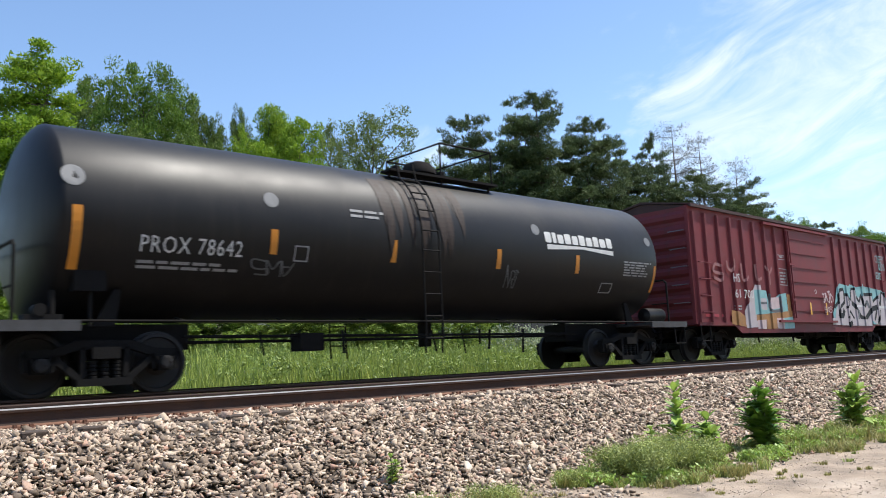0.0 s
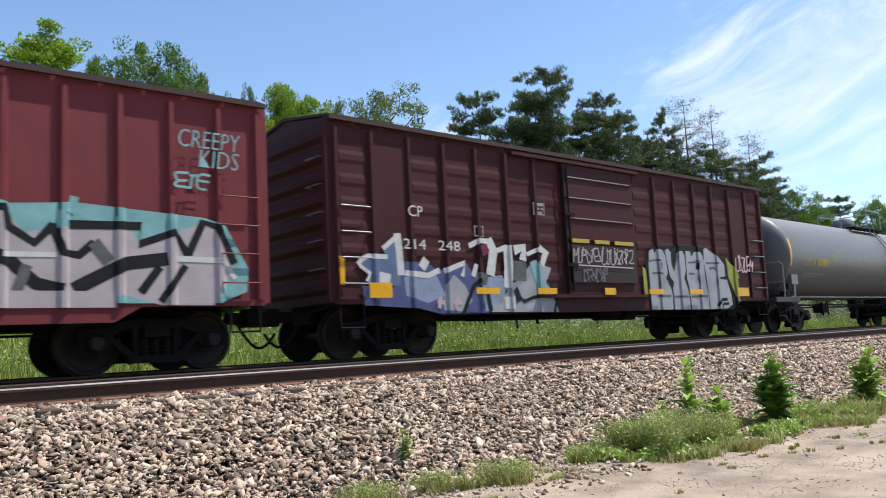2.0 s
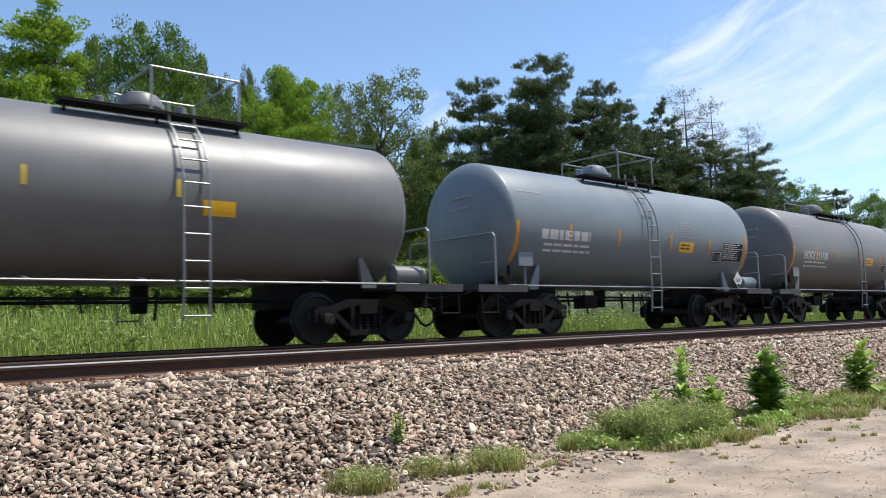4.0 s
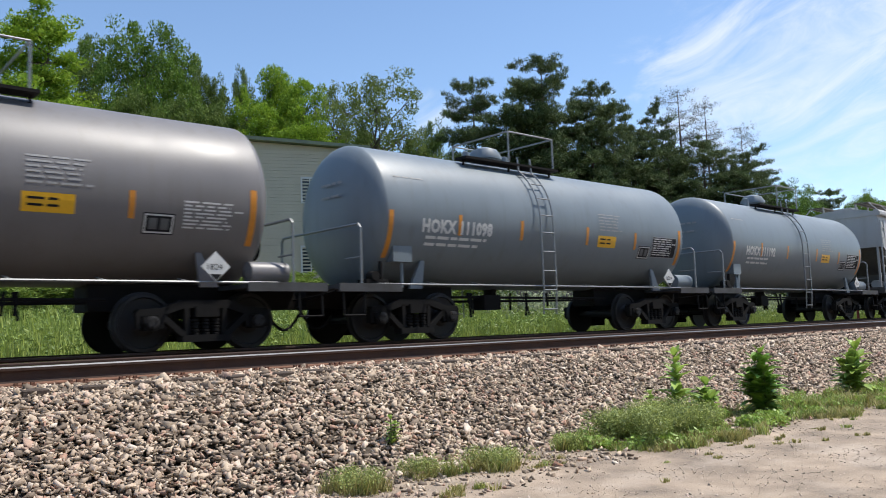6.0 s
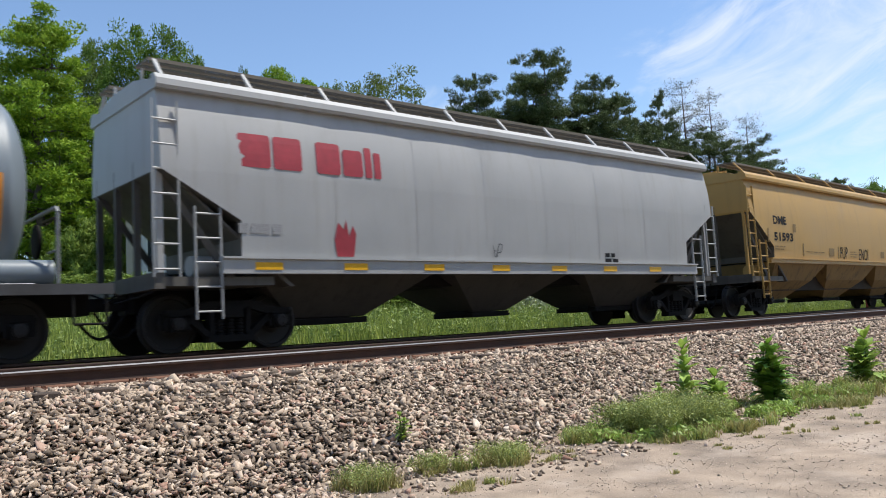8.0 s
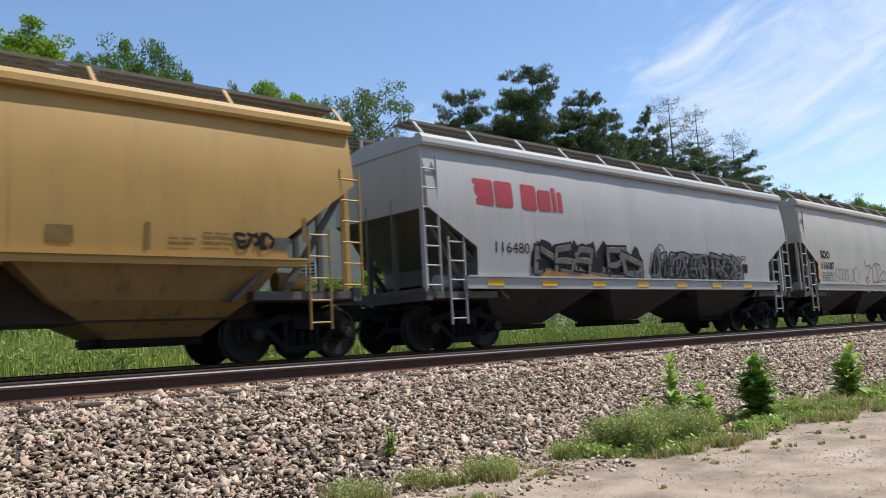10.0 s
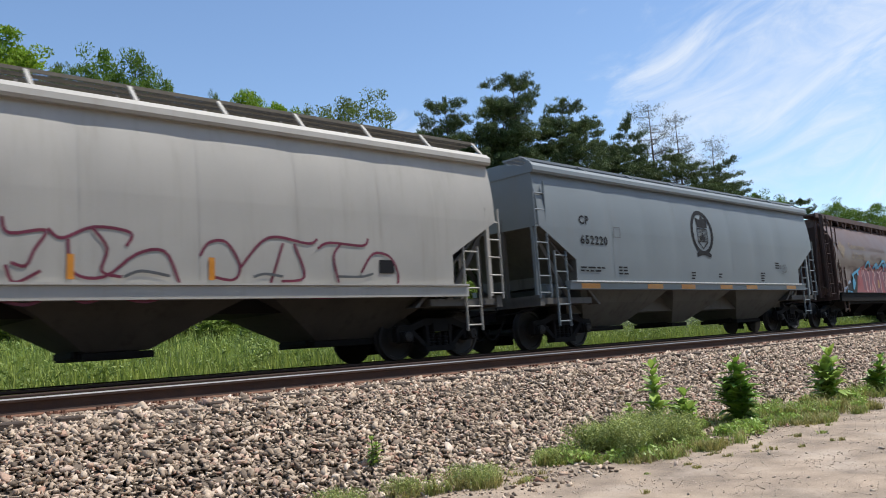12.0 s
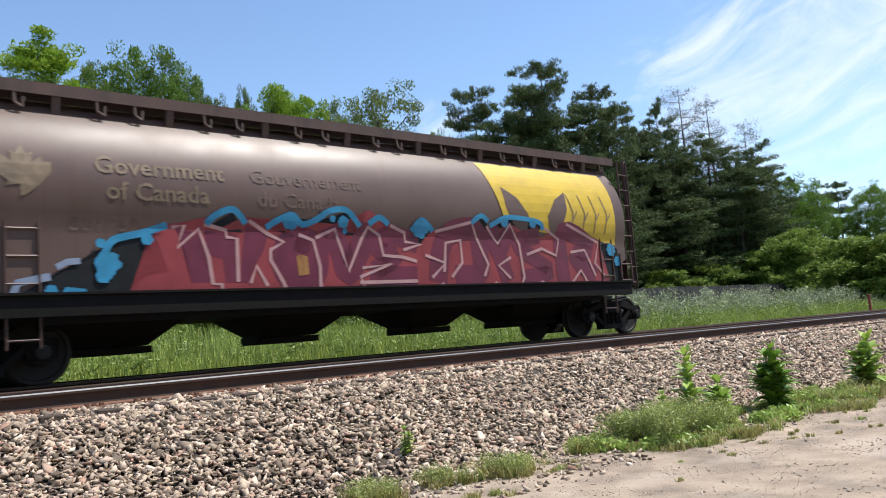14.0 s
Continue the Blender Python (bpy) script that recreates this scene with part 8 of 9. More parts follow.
def plant_trees():
    maple = broad_tree(11, 20, 5.0, M_LEAF_A, low=0.06, lobes=46, tiers=True)
    oak = broad_tree(12, 18, 5.4, M_LEAF_B, low=0.06, lobes=46)
    ash = broad_tree(13, 17, 5.4, M_LEAF_C, low=0.05, lobes=42)
    birch = broad_tree(19, 17, 4.6, M_LEAF_A, low=0.06, lobes=38)
    open_oak = broad_tree(14, 16, 5.2, M_LEAF_D, low=0.20, lobes=44, clumps=10, per=80, leaf_size=0.095, open_crown=1.0)
    pine = pine_tree(15, 19, 4.8, M_NEEDLE)
    pine2 = pine_tree(16, 18, 4.6, M_NEEDLE, low=0.2, round_top=0.28)
    larch = pine_tree(17, 17, 3.4, M_NEEDLE_L, low=0.45, per=11, bare=0.15, round_top=0.3, dense=1.7, needle=0.075)
    shrub = broad_tree(18, 5, 2.8, M_SHRUB, low=0.03, lobes=26, per=70, leaf_size=0.085)
    L = {maple: "bright green maple in full leaf", oak: "mid-green broadleaf tree behind the meadow", ash: "dull olive broadleaf tree in early leaf", birch: "bright yellow-green broadleaf tree", open_oak: "open-crowned oak with its limbs showing",
         pine: "dark old pine with level limbs", pine2: "dark pine with a bare lower trunk", larch: "thin pale half-bare conifer", shrub: "leafy green shrub at the wood's edge"}
    spots = [
        (maple, -14.2, 60, 4.0, 23.0, 0), (oak, -10.6, 68, 3.9, 23.2, 77), (ash, -17.0, 76, 3.0, 26.6, 154), (oak, -20.2, 68, 3.6, 25.4, 231),
        (oak, -22.3, 71, 2.9, 24.2, 20), (ash, -23.9, 75, 2.4, 25.4, 308), (ash, -25.2, 73, 1.9, 22.6, 70), (ash, -19.8, 60, 2.7, 17.2, 25), (ash, -23.0, 58, 2.8, 16.4, 102),
        (ash, -25.6, 60, 2.6, 16.6, 179), (ash, -27.2, 74, 1.5, 23.9, 256), (birch, -29.2, 66, 2.4, 21.4, 333), (birch, -31.2, 63, 2.6, 19.4, 50), (birch, -30.2, 67, 2.6, 20.2, 150), (birch, -28.3, 60, 2.7, 16.6, 127), (birch, -31.6, 58, 2.2, 14.6, 90),
        (open_oak, -36.5, 60, 3.7, 19.3, 204), (open_oak, -33.4, 65, 1.8, 20.1, 281), (ash, -40.4, 76, 2.4, 19.3, 75), (ash, -38.8, 78, 2.2, 18.2, 15),
        (pine, -43.9, 58, 2.7, 17.8, 152), (pine, -48.9, 56, 3.2, 18.1, 229), (pine, -47.6, 59, 2.4, 17.7, 80), (pine, -51.7, 58, 2.6, 16.6, 306), (pine2, -53.4, 61, 2.7, 16.0, 23),
        (pine, -46.0, 55, 3.8, 14.6, 100), (pine, -50.0, 57, 3.8, 14.4, 177), (pine, -54.4, 63, 2.6, 14.6, 33), (pine2, -56.3, 66, 1.9, 17.0, 254), (larch, -58.0, 70, 2.4, 19.2, 331), (larch, -59.8, 72, 2.2, 18.4, 11),
        (pine2, -59.3, 66, 3.4, 13.6, 48), (pine, -57.3, 62, 3.0, 12.4, 125), (larch, -61.7, 74, 2.0, 16.3, 202), (pine2, -62.2, 68, 2.6, 12.9, 279),
        (pine, -60.8, 64, 2.7, 11.0, 356), (oak, -64.2, 90, 2.6, 13.6, 73), (oak, -65.5, 110, 2.5, 14.0, 150), (pine, -67.0, 120, 2.7, 16.3, 227),
        (oak, -68.9, 118, 3.1, 15.2, 304), (oak, -71.1, 110, 4.2, 13.4, 21), (ash, -73.8, 100, 4.9, 11.9, 98), (oak, -76.8, 95, 5.0, 11.0, 175),
        (maple, -80.2, 95, 5.1, 10.7, 252), (oak, -6.6, 66, 4.2, 22.5, 329), (oak, -2.6, 66, 4.4, 21.6, 46), (ash, -19.8, 78, 4.8, 19.0, 123),
        (ash, -24.2, 80, 5.0, 19.0, 200), (birch, -26.8, 72, 3.9, 16.6, 277), (ash, -31.5, 80, 5.0, 18.2, 354), (ash, -34.3, 82, 4.4, 20.4, 71),
        (ash, -38.8, 84, 4.7, 15.7, 148), (oak, -42.0, 80, 5.0, 16.0, 225), (pine2, -47.3, 70, 5.4, 15.0, 302), (pine2, -53.2, 72, 5.4, 13.9, 19),
        (pine, -54.9, 60, 3.7, 10.8, 96), (oak, -59.5, 84, 5.0, 11.8, 173), (oak, -62.6, 88, 4.6, 11.2, 250), (oak, -15.3, 75, 4.3, 21.4, 327),
        (shrub, -63.8, 62, 2.6, 5.6, 121), (shrub, -65.8, 64, 2.6, 5.1, 198), (shrub, -67.8, 60, 2.8, 5.0, 275),
        (shrub, -70.0, 60, 3.0, 5.1, 352), (shrub, -72.4, 62, 3.4, 4.7, 69), (shrub, -75.5, 62, 3.6, 4.3, 146), (shrub, -58.8, 60, 2.0, 3.4, 223),
        (shrub, -55.8, 56, 2.0, 3.0, 300), (shrub, -61.6, 62, 2.4, 4.0, 17), (pine2, -52.0, 52, 2.6, 7.5, 94), (pine, -48.0, 52, 2.6, 6.5, 171),
        (shrub, -44.0, 48, 2.3, 3.4, 248), (shrub, -40.0, 50, 2.5, 3.8, 325), (shrub, -36.0, 50, 2.4, 3.9, 42), (shrub, -17.0, 44, 1.7, 6.0, 119)]
    for proto, yaw, dist, wide, tall, turn in spots:
        x, y = ray_spot(yaw, dist)
        put(proto, x, y, wide, tall, turn, L[proto])
    # unseen trees added to close the place behind the camera and darken reflections
    for k in range(13):
        x = -56 + 10 * k
        put((oak, ash, birch)[k % 3], x, -42 - 3 * math.sin(2.1 * k), 5.8, 18 + 2 * math.sin(1.7 * k), 40 * k, "unseen broadleaf tree added behind the camera")
    # a low hedge hides the foot of the house
    for k in range(8):
        put(shrub, 7.5 + 2.2 * k, 21.8 - 0.5 * k, 1.5, 2.1 + 0.25 * math.sin(3 * k), 50 * k, "low green shrub before the house")
    for p in L:
        for o in (*p.children_recursive, p):
            bpy.data.objects.remove(o)


plant_trees()


def blades(n, area, h, w, seed, bend=0.35):
    rng = np.random.default_rng(seed)
    p = area(rng.random(n), rng.random(n))
    hh = h * rng.uniform(0.5, 1.25, n)
    a = rng.uniform(0, math.tau, n)
    d = np.stack([np.cos(a), np.sin(a), np.zeros(n)], 1)
    side = np.stack([-np.sin(a), np.cos(a), np.zeros(n)], 1) * (w * rng.uniform(0.6, 1.4, n))[:, None]
    lean = d * (hh * bend * rng.uniform(0.1, 1.2, n))[:, None]
    up = np.zeros((n, 3))
    up[:, 2] = hh
    v = np.stack([p - side, p + side, p + lean * 0.35 + up * 0.6 + side * 0.7, p + lean * 0.35 + up * 0.6 - side * 0.7, p + lean + up], 1)
    q = np.arange(n)[:, None] * 5
    f = np.concatenate([q + np.array([[0, 1, 2]]), q + np.array([[0, 2, 3]]), q + np.array([[3, 2, 4]])])
    return v.reshape(-1, 3), f


M_GRASS = mat("tall meadow grass", (0.31, 0.385, 0.085), 0.65, vary=0.3, scale=0.5, fine=5, island=0.35, trans=0.3)
M_MEADOWWEED = mat("leafy meadow weeds", (0.20, 0.28, 0.06), 0.6, vary=0.3, scale=1, fine=8, island=0.4, trans=0.25)
M_TUFT = mat("trackside weed green", (0.29, 0.345, 0.095), 0.65, vary=0.3, scale=2, fine=12, island=0.35, trans=0.25)


def meadow():
    gh = np.vectorize(ground_height)

    def strip(u, v):
        x = -2 + 75 * u
        y = 8.3 + 22 * v ** 1.5 + bend(x)
        return np.stack([x, y, gh(x, y) - 0.03], 1)
    v, f = blades(80000, strip, 0.75, 0.014, 21)
    tagged(new("meadow_grass", mesh_np("meadow_grass", v, f, M_GRASS)), "tall green meadow grass beyond the tracks", "grass", kind="stuff")
    rng = np.random.default_rng(77)
    cx, cy = -2 + 60 * rng.random(900), 8.5 + 10 * rng.random(900) ** 1.6
    cy = cy + bend(cx)
    cents = np.stack([cx, cy, gh(cx, cy) + 0.2 + 0.5 * rng.random(900)], 1)
    v, f = leaf_cloud(rng, cents, rng.uniform(0.2, 0.6, (900, 1)), 75, 0.06, flat=1.1, thin=0.3)
    tagged(new("meadow_weeds", mesh_np("meadow_weeds", v, f, M_MEADOWWEED)), "leafy weeds among the meadow grass", "plants", kind="stuff")

    # paler tall weeds in front of the fence
    cx, cy = 22 + 34 * rng.random(360), 11.5 + 6.2 * rng.random(360)
    cents = np.stack([cx, cy, gh(cx, cy) + 0.5 + 0.8 * rng.random(360)], 1)
    v, f = leaf_cloud(rng, cents, rng.uniform(0.25, 0.55, (360, 1)), 80, 0.075, flat=1.2, thin=0.3)
    tagged(new("tall_weeds", mesh_np("tall_weeds", v, f, M_PALEWEED)), "tall pale grey-green weeds before the fence", "plants", kind="stuff")


M_PALEWEED = mat("pale grey-green weeds", (0.30, 0.34, 0.20), 0.7, vary=0.3, scale=1, fine=8, island=0.4, trans=0.25)
meadow()




def leafy_weed(x, y, h, pairs, spread, material, label, seed, stems=1):
    """An upright broadleaf weed: stems with pairs of long folded leaves."""
    r = random.Random(seed)
    z = float(bed_height(y)) - 0.03 if y > -2.4 else ground_height(x, y) - 0.02
    t = thing("weed_plant", label, "plant", pose(x, y, z), group="broadleaf weeds by the ballast")
    sb, lb = bmesh.new(), bmesh.new()
    for s in range(stems):
        ox, oy = (r.uniform(-0.5, 0.5) * spread * 0.8, r.uniform(-0.5, 0.5) * spread * 0.8) if s else (0, 0)
        hh = h * (1.0 if s == 0 else r.uniform(0.5, 0.85))
        top = Vector((ox * 1.5 + r.uniform(-0.05, 0.05), oy * 1.5, hh))
        base = Vector((ox * 0.5, oy * 0.5, 0))
        beam(sb, base, top, 0.012, 6, r2=0.006)
        for k in range(pairs):
            u = 0.12 + 0.88 * (k + 0.5) / pairs
            p = base.lerp(top, u + r.uniform(-0.04, 0.04))
            ll = spread * (0.55 + 0.6 * math.sin(math.pi * min(u * 0.95, 1))) * r.uniform(0.8, 1.15)
            for q in range(4):
                a = k * 1.3 + q * math.tau / 4 + r.uniform(-0.6, 0.6)
                rise = r.uniform(0.05, 1.15) if u < 0.85 else r.uniform(0.7, 1.9)
                d = Vector((math.cos(a), math.sin(a), rise)).normalized()
                side = Vector((-math.sin(a), math.cos(a), 0))
                prev = None
                droop = Vector((0, 0, -r.uniform(0.1, 0.4) * ll))
                m = 4
                for i in range(m + 1):
                    f = i / m
                    w = 0.2 * ll * math.sin(math.pi * (0.1 + 0.9 * f) ** 0.9) + 0.002
                    c = p + d * ll * f + droop * f * f
                    row = [lb.verts.new(c - side * w + Vector((0, 0, 0.3 * w))), lb.verts.new(c), lb.verts.new(c + side * w + Vector((0, 0, 0.3 * w)))]
                    if prev:
                        lb.faces.new((prev[0], prev[1], row[1], row[0]))
                        lb.faces.new((prev[1], prev[2], row[2], row[1]))
                    prev = row
    for f in lb.faces:
        f.smooth = True
    part("stem", sb, M_WEEDSTEM, t)
    part("foliage", lb, material, t)
    return t


M_WEEDSTEM = mat("green weed stem", (0.13, 0.17, 0.05), 0.6, vary=0.2, scale=8)
M_WEED_L = mat("fresh green weed leaves", (0.30, 0.43, 0.085), 0.5, vary=0.25, scale=6, island=0.2, trans=0.3)
M_WEED_D = mat("deep green weed leaves", (0.19, 0.33, 0.05), 0.42, vary=0.25, scale=6, island=0.25, trans=0.2)
M_FLUFF = mat("fine weed green", (0.31, 0.365, 0.11), 0.6, vary=0.35, scale=3, fine=14, island=0.4, trans=0.3)
M_DRYTUFT = mat("dry yellow-green tuft", (0.33, 0.31, 0.11), 0.7, vary=0.3, scale=3, fine=14, island=0.35, trans=0.25)
leafy_weed(8.95, -2.45, 0.90, 12, 0.27, M_WEED_L, "tall fresh green weed on the ballast edge", 1)
leafy_weed(9.64, -2.40, 0.50, 4, 0.26, M_WEED_L, "low spreading green weed on the ballast edge", 2, stems=6)
leafy_weed(8.80, -2.15, 0.36, 4, 0.14, M_WEED_L, "small green weed among the stones", 3, stems=2)
leafy_weed(10.42, -2.80, 0.94, 6, 0.31, M_WEED_D, "dense dark green bushy weed", 4, stems=8)
leafy_weed(13.30, -2.85, 0.84, 6, 0.32, M_WEED_L, "mid-green bushy weed on the verge", 5, stems=5)
leafy_weed(15.0, -3.0, 0.66, 7, 0.26, M_WEED_D, "dull green bushy weed on the verge", 6, stems=4)
leafy_weed(4.81, -1.95, 0.30, 5, 0.09, M_WEED_L, "small pale weed growing in the ballast", 7, stems=2)


def verge():
    """Weeds and short grass along the foot of the ballast."""
    r = random.Random(12)
    tufts, matted, fluffy = [], [], []
    # the green strip: its near edge swings out onto the lot
    edge = ([6.7, 7.0, 7.6, 9.2, 10.4, 14, 24], [-2.7, -3.4, -3.75, -3.55, -3.9, -4.1, -4.3])
    for k in range(1500):
        x = 6.75 + 17 * r.random() ** 1.3
        y0 = float(np.interp(x, *edge)) + 0.30 * noise.noise((x * 1.9, 0, 4)) + 0.12 * noise.noise((x * 6.0, 0, 9))
        y = -2.3 + (y0 + 2.3) * r.random() ** 0.85
        cover = noise.noise((x * 1.6, y * 1.6, 2))
        if cover < -0.20 + 0.42 * max(0, -3.0 - y) + 0.03 * max(0, x - 9):
            continue
        tall = r.uniform(0.05, 0.13)
        if x > 11:
            tall += 0.10 * r.random() * (y > -3.4)
        tufts.append((x, y, r.uniform(0.06, 0.15) * (1 + max(0, x - 9) * 0.04), tall))
        if y > -3.5:
            matted.append((x, y, tall))
    # separate clumps on the stones before the strip begins: middle, half sizes, height, count
    for cx, cy, rx, ry, h, n in ((6.65, -2.68, 0.22, 0.16, 0.15, 16), (5.38, -2.72, 0.34, 0.26, 0.14, 44), (4.72, -2.62, 0.24, 0.18, 0.14, 22), (3.95, -2.66, 0.32, 0.24, 0.14, 36), (4.4, -3.3, 0.45, 0.16, 0.06, 16), (5.9, -3.0, 0.4, 0.2, 0.06, 14)):
        for k in range(n):
            tufts.append((cx + r.gauss(0, 0.5) * rx, cy + r.gauss(0, 0.5) * ry, r.uniform(0.05, 0.11), h * r.uniform(0.6, 1.15)))
            if h > 0.1:
                fluffy.append((tufts[-1][0], tufts[-1][1], -1.06 + 0.6 * tufts[-1][3]))
    for k in range(26):
        tufts.append((r.uniform(5.0, 12), r.uniform(-4.6, -3.6), r.uniform(0.03, 0.08), r.uniform(0.02, 0.05)))
    for nm, material, seed, lab in (("verge_grass", M_TUFT, 3, "fresh green weeds and grass at the foot of the ballast"), ("dry_grass", M_DRYTUFT, 8, "dry yellowish tufts at the foot of the ballast")):
        vs, fs, base = [], [], 0
        for k, (x, y, rad, h) in enumerate(tufts):
            if (k % 4 == 0 or (x < 6.3 and k % 6) or (y < -3.3 and k % 2)) != (nm == "dry_grass"):
                continue
            n = int(30 + 250 * rad)

            def area(u, v):
                a, q = u * math.tau, rad * np.sqrt(v) * (0.75 + 0.35 * np.sin(u * 31 + k))
                px, py = x + 1.2 * q * np.cos(a), y + 0.8 * q * np.sin(a)
                pz = np.where(py > -2.4, bed_height(py), -1.1)
                return np.stack([px, py, pz - 0.01], 1)
            v, f = blades(n, area, h, 0.0045 if x < 7 else 0.0065, seed + k, bend=1.0)
            vs.append(v)
            fs.append(f + base)
            base += len(v)
        tagged(new(nm, mesh_np(nm, np.concatenate(vs), np.concatenate(fs), material)), lab, "grass", kind="stuff")
    rng = np.random.default_rng(5)
    low = [(x, y, -1.1 + 0.5 * h) for x, y, h in matted[::3]]
    v, f = leaf_cloud(rng, np.array(low), np.full((len(low), 1), 0.13), 75, 0.026, flat=0.7)
    v2, f2 = leaf_cloud(rng, np.stack([7.15 + 1.5 * rng.random(170), -3.3 + 0.85 * rng.random(170) ** 0.8, -1.05 + 0.27 * rng.random(170)], 1), rng.uniform(0.08, 0.17, (170, 1)), 210, 0.017, flat=0.9, thin=0.3)
    v3, f3 = leaf_cloud(rng, np.array(fluffy), np.full((len(fluffy), 1), 0.09), 60, 0.013, flat=0.9, thin=0.3)
    v2, f2 = np.concatenate([v2, v3]), np.concatenate([f2, f3 + len(v2)])
    tagged(new("bushy_weeds", mesh_np("bushy_weeds", v2, f2, M_FLUFF)), "fluffy fine-leaved weeds below the ballast", "plants", kind="stuff")
    tagged(new("verge_weeds", mesh_np("verge_weeds", v, f, M_WEED_L)), "small-leaved weeds matted along the ballast foot", "plants", kind="stuff")

    gh = np.vectorize(ground_height)

    def scatter(u, v):
        x = 1 + 16 * u
        y = -3.0 - 5.0 * v
        return np.stack([x, y, gh(x, y) + 0.002], 1)
    def fines(u, v):
        x = 2 + 13 * u
        y = -2.7 - 4.2 * v ** 1.5
        return np.stack([x, y, gh(x, y)], 1)
    v, f, _, _ = stones(16000, fines, 0.011, 61)
    v2, f2, _, _ = stones(420, scatter, 0.018, 62)
    tagged(new("gravel_pebbles", mesh_np("gravel_pebbles", np.concatenate([v, v2]), np.concatenate([f, f2 + len(v)]), M_PEBBLE)), "loose pebbles on the packed gravel lot", "gravel", kind="stuff")
    v, f, _, _ = stones(36, scatter, 0.05, 63)
    tagged(new("lot_stones", mesh_np("lot_stones", v, f, M_PEBBLE)), "scattered stones on the gravel lot", "gravel", kind="stuff")


verge()


# ---- beyond the meadow: house, fence, marker ----
M_SIDING = mat("beige house siding", (0.50, 0.44, 0.33), 0.7, vary=0.08, scale=1, fine=20)
M_WHITESIDING = mat("white clapboard", (0.62, 0.61, 0.58), 0.7, vary=0.08, scale=1, fine=20)
M_ROOFGREEN = mat("grey-green roof sheet", (0.16, 0.19, 0.13), 0.7, vary=0.2, scale=2, fine=30)
M_TRIMDARK = mat("dark window frame", (0.05, 0.045, 0.04), 0.6, vary=0.2, scale=5)
M_FENCE = mat("weathered dark fence board", (0.055, 0.052, 0.05), 0.85, vary=0.3, scale=3, fine=30)
M_MARKER = mat("red marker post paint", (0.30, 0.04, 0.03), 0.6, vary=0.2, scale=9)


def glass_material():
    m = bpy.data.materials.new("window glass")
    m.use_nodes = True
    b = m.node_tree.nodes["Principled BSDF"]
    b.inputs["Base Color"].default_value = (0.02, 0.025, 0.03, 1)
    b.inputs["Roughness"].default_value = 0.06
    return m


M_GLASS = glass_material()


def window(parent, x, z, w, h, y):
    bm = bmesh.new()
    for a in ((x - w / 2 - 0.08, z - h / 2 - 0.08, x + w / 2 + 0.08, z - h / 2), (x - w / 2 - 0.08, z + h / 2, x + w / 2 + 0.08, z + h / 2 + 0.08), (x - w / 2 - 0.08, z - h / 2, x - w / 2, z + h / 2), (x + w / 2, z - h / 2, x + w / 2 + 0.08, z + h / 2), (x - 0.03, z - h / 2, x + 0.03, z + h / 2)):
        box(bm, a[0], y - 0.07, a[1], a[2], y + 0.03, a[3])
    wn_ = part("window", bm, M_WHITESIDING, parent)
    bm = bmesh.new()
    box(bm, x - w / 2, y - 0.02, z - h / 2, x + w / 2, y + 0.01, z + h / 2)
    part("pane", bm, M_GLASS, wn_)


def clapboards(bm, outline_at, x0, x1, z0, z1, y, step=0.16):
    """Overlapping boards up a wall; outline_at(z) gives the left and right ends."""
    z = z0
    while z < z1:
        a, b = outline_at(z + step / 2)
        if b - a > 0.1:
            vs = [bm.verts.new(p) for p in ((a, y - 0.03, z), (b, y - 0.03, z), (b, y - 0.008, z + step), (a, y - 0.008, z + step), (a, y, z), (b, y, z))]
            bm.faces.new((vs[0], vs[1], vs[2], vs[3]))
            bm.faces.new((vs[0], vs[4], vs[5], vs[1]))
        z += step


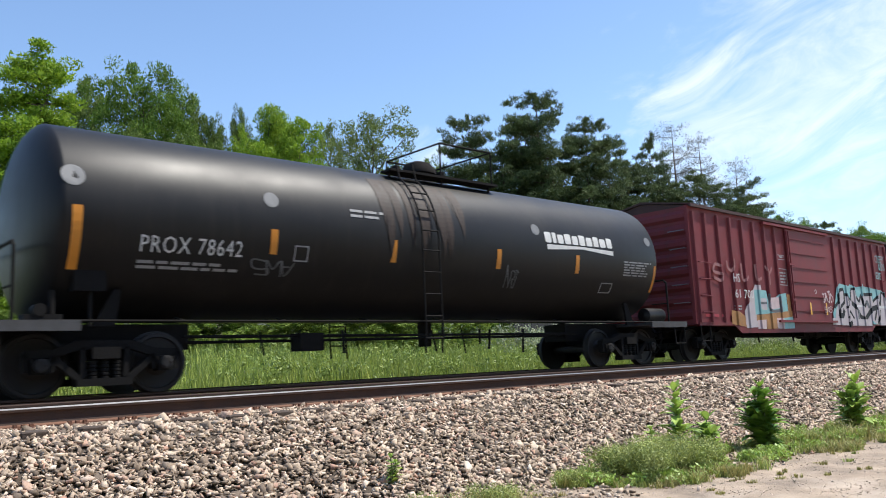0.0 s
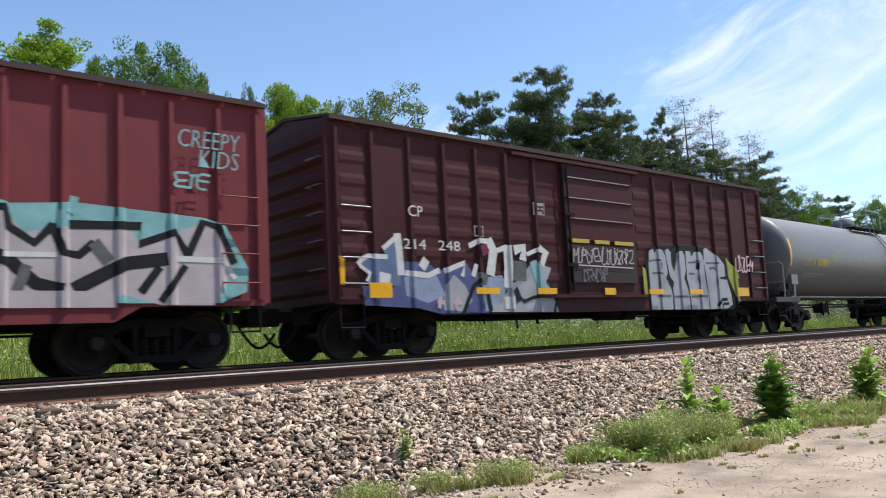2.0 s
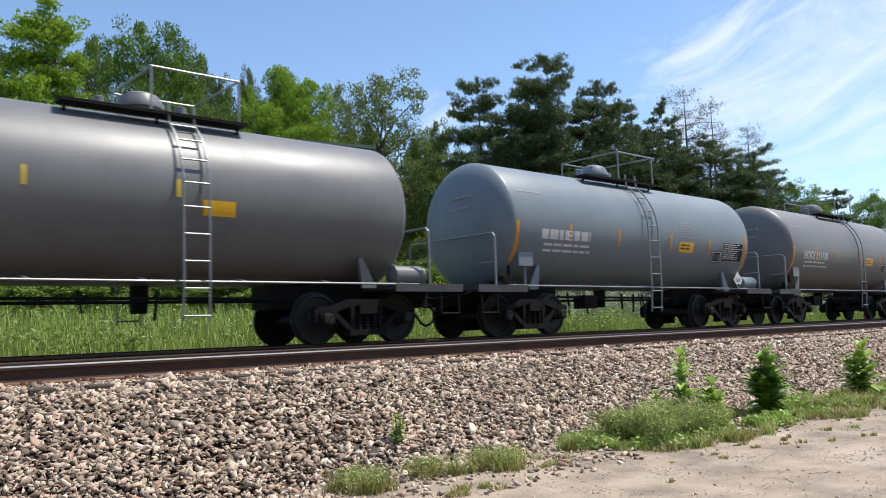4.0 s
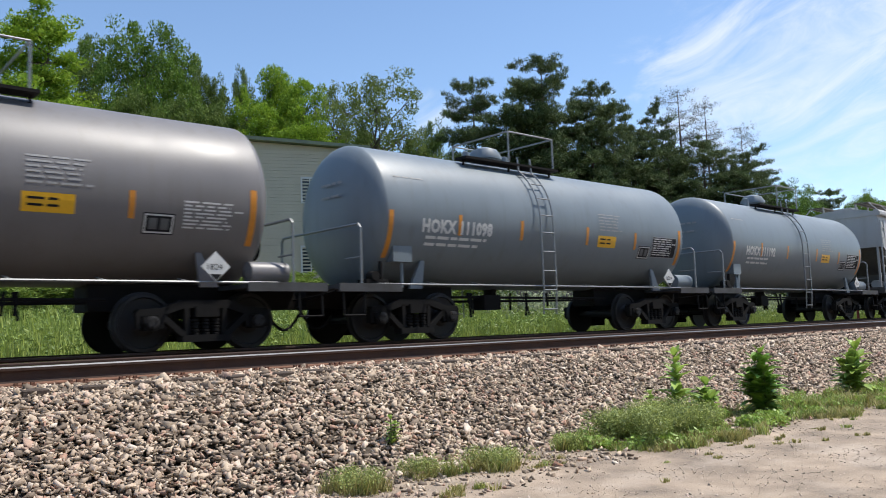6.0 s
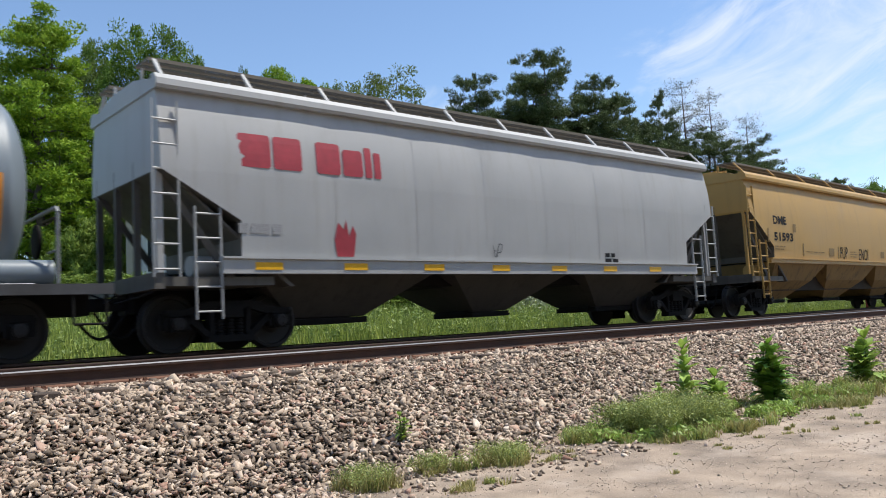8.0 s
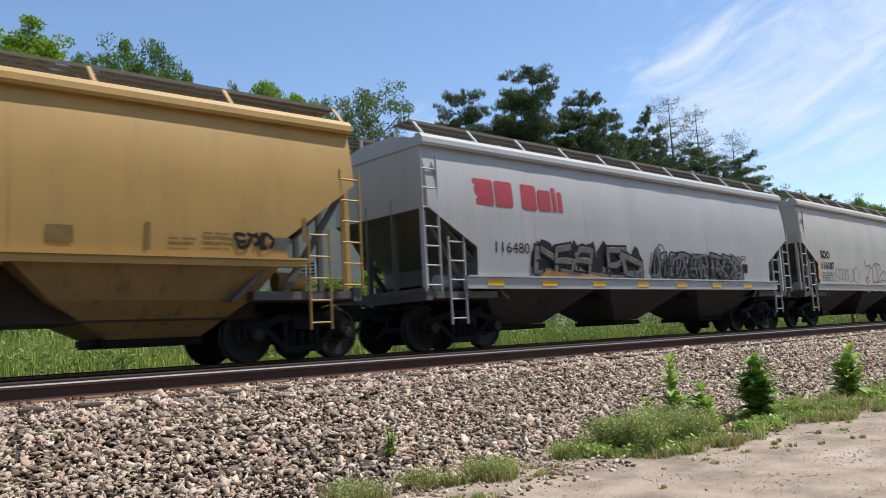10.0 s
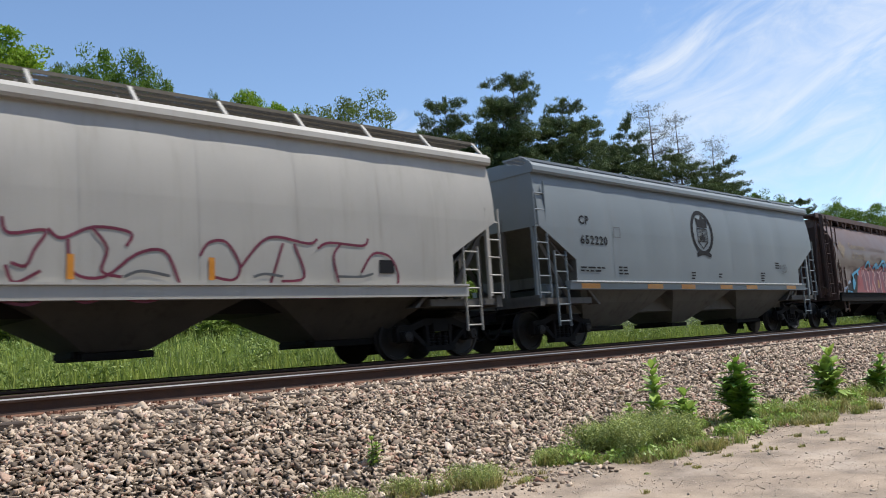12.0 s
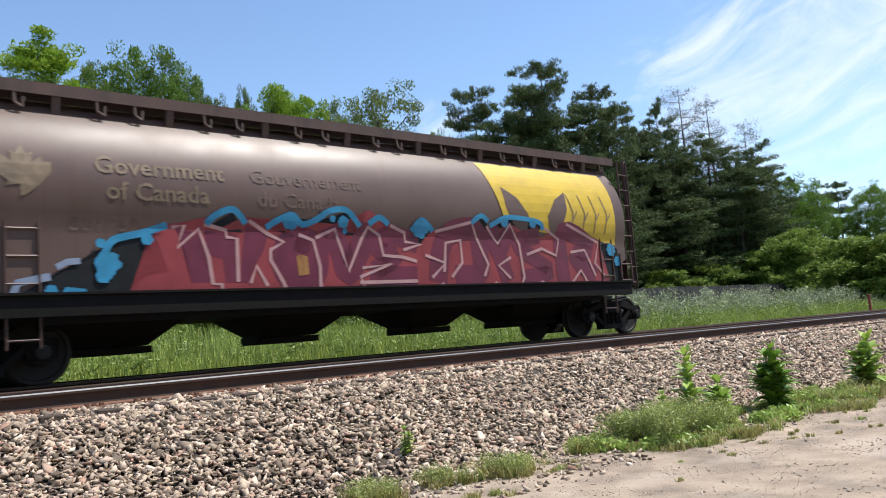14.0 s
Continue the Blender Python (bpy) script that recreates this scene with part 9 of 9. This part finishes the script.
def house():
    h = thing("house", "beige two-storey house with a low white wing", "house", pose(12.4, 27.6, 0, 0, 0, -24))
    # main block, front towards the line
    line = [(0, 0.3), (0, 8.0), (2.4, 9.35), (3.4, 9.3), (11.0, 8.9), (11.0, 0.3)]
    bm = bmesh.new()
    prism(bm, line, 0, 7)
    bmesh.ops.recalc_face_normals(bm, faces=bm.faces[:])
    part("wall", bm, M_SIDING, h)
    bm = bmesh.new()
    clapboards(bm, lambda z: (max(0, (z - 8.0) / 1.35 * 2.4) if z > 8 else 0, 11.0 if z < 8.85 else 4.0), 0, 11, 0.3, 9.2, 0)
    part("siding", bm, M_SIDING, h)
    bm = bmesh.new()
    for (xa, za), (xb, zb) in (((-0.3, 7.83), (2.4, 9.37)), ((2.4, 9.37), (11.3, 8.92))):
        d = Vector((xb - xa, 0, zb - za)).normalized()
        prism(bm, [(xa, za), (xb, zb), (xb, zb + 0.16), (xa, za + 0.16)], -0.35, 7.3)
    part("roof", bm, M_ROOFGREEN, h)
    window(h, 2.0, 7.6, 0.5, 0.7, 0)
    window(h, 8.4, 6.9, 0.7, 1.1, 0)
    window(h, 5.0, 6.9, 0.7, 1.1, 0)
    window(h, 8.4, 3.6, 0.8, 1.2, 0)
    # low white wing with a hipped roof
    bm = bmesh.new()
    box(bm, 0.9, -4.0, 0.3, 4.1, -0.05, 4.7)
    part("side_wing", bm, M_WHITESIDING, h)
    bm = bmesh.new()
    clapboards(bm, lambda z: (0.9, 4.1), 0, 0, 0.3, 4.6, -4.0)
    part("siding", bm, M_WHITESIDING, h)
    bm = bmesh.new()
    low = [bm.verts.new((x, y, 4.66)) for x, y in ((0.6, -4.35), (4.4, -4.35), (4.4, -0.06), (0.6, -0.06))]
    eave = [bm.verts.new((v.co.x, v.co.y, 4.80)) for v in low]
    ridge = [bm.verts.new((x, -2.1, 6.35)) for x in (1.6, 3.4)]
    bm.faces.new(low[::-1])
    for k in range(4):
        bm.faces.new((low[k], low[(k + 1) % 4], eave[(k + 1) % 4], eave[k]))
    for q in ((eave[0], eave[1], ridge[1], ridge[0]), (eave[1], eave[2], ridge[1]), (eave[2], eave[3], ridge[0], ridge[1]), (eave[3], eave[0], ridge[0])):
        bm.faces.new(q)
    bmesh.ops.recalc_face_normals(bm, faces=bm.faces[:])
    part("wing_roof", bm, M_ROOFMOSS, h)
    window(h, 1.4, 3.6, 0.5, 1.3, -4.05)
    window(h, 3.75, 3.6, 0.4, 1.3, -4.05)
    bm = bmesh.new()
    box(bm, 2.2, -4.10, 2.2, 3.05, -4.02, 4.2)
    part("house_door", bm, M_TRIMDARK, h)
    bm = bmesh.new()
    for x in (1.95, 3.25):
        box(bm, x, -4.55, 0.3, x + 0.1, -4.45, 4.66)
    box(bm, 1.95, -4.55, 2.95, 3.35, -4.5, 3.02)
    part("porch_frame", bm, M_WHITESIDING, h)


M_ROOFMOSS = mat("mossy tan roof shingles", (0.24, 0.22, 0.12), 0.85, vary=0.3, scale=2, fine=30)


def fence():
    f = thing("board_fence", "long weathered dark grey board fence under the trees", "fence", pose(28, 18.5, 0, 0, 0, 0))
    bm = bmesh.new()
    box(bm, -0.11, -0.012, 0.45, 0.11, 0.012, 2.12)
    board = mesh_of(bm, "board", M_FENCE)
    rng = random.Random(4)
    for k in range(170):
        shared("board", board, f, pose(k * 0.235, rng.uniform(-0.01, 0.01), rng.uniform(-0.04, 0.04), 0, rng.uniform(-0.6, 0.6), 0))
    bm = bmesh.new()
    box(bm, -0.2, 0.02, 1.8, 40.2, 0.08, 1.92)
    part("rail", bm, M_FENCE, f)


def marker():
    m = thing("marker_post", "short red marker post in the grass", "post", pose(42.6, 8.9, -0.42))
    bm = bmesh.new()
    box(bm, -0.05, -0.05, 0, 0.05, 0.05, 1.2)
    bmesh.ops.bevel(bm, geom=bm.edges[:], offset=0.012, segments=1, affect="EDGES")
    part("post", bm, M_MARKER, m)


house()
fence()
marker()


def red_scrap():
    s = thing("paint_mark", "small red painted stone beside the rail", "stone", pose(5.62, -0.22, -0.175, 10, 5, 20))
    v, f, _, _ = stones(1, lambda u, w: np.zeros((1, 3)), 0.09, 91)
    ob = new("stone", mesh_np("stone", v, f, M_MARKRED))
    ob.parent = s


M_MARKRED = mat("red survey paint", (0.55, 0.05, 0.035), 0.7, vary=0.25, scale=20)
red_scrap()
# ---- all that moves ----
def motions():
    ticks = [0.25 * k for k in range(57)]
    for car, c in CARS:
        rows = []
        for t in ticks:
            x = c - run(t)
            rows.append((t, pose(x, YC + float(bend(x)), 0, 0, 0, math.degrees(math.atan(float(bend(x + 0.5) - bend(x - 0.5)))))))
        walk(car, rows)
    secs = [k / FPS for k in range(0, 14 * FPS + 1)]
    for axle, a in AXLES:
        walk(axle, [(t, pose(a, 0, WHEEL_R, 0, -math.degrees(run(t) / WHEEL_R), 0)) for t in secs])


motions()
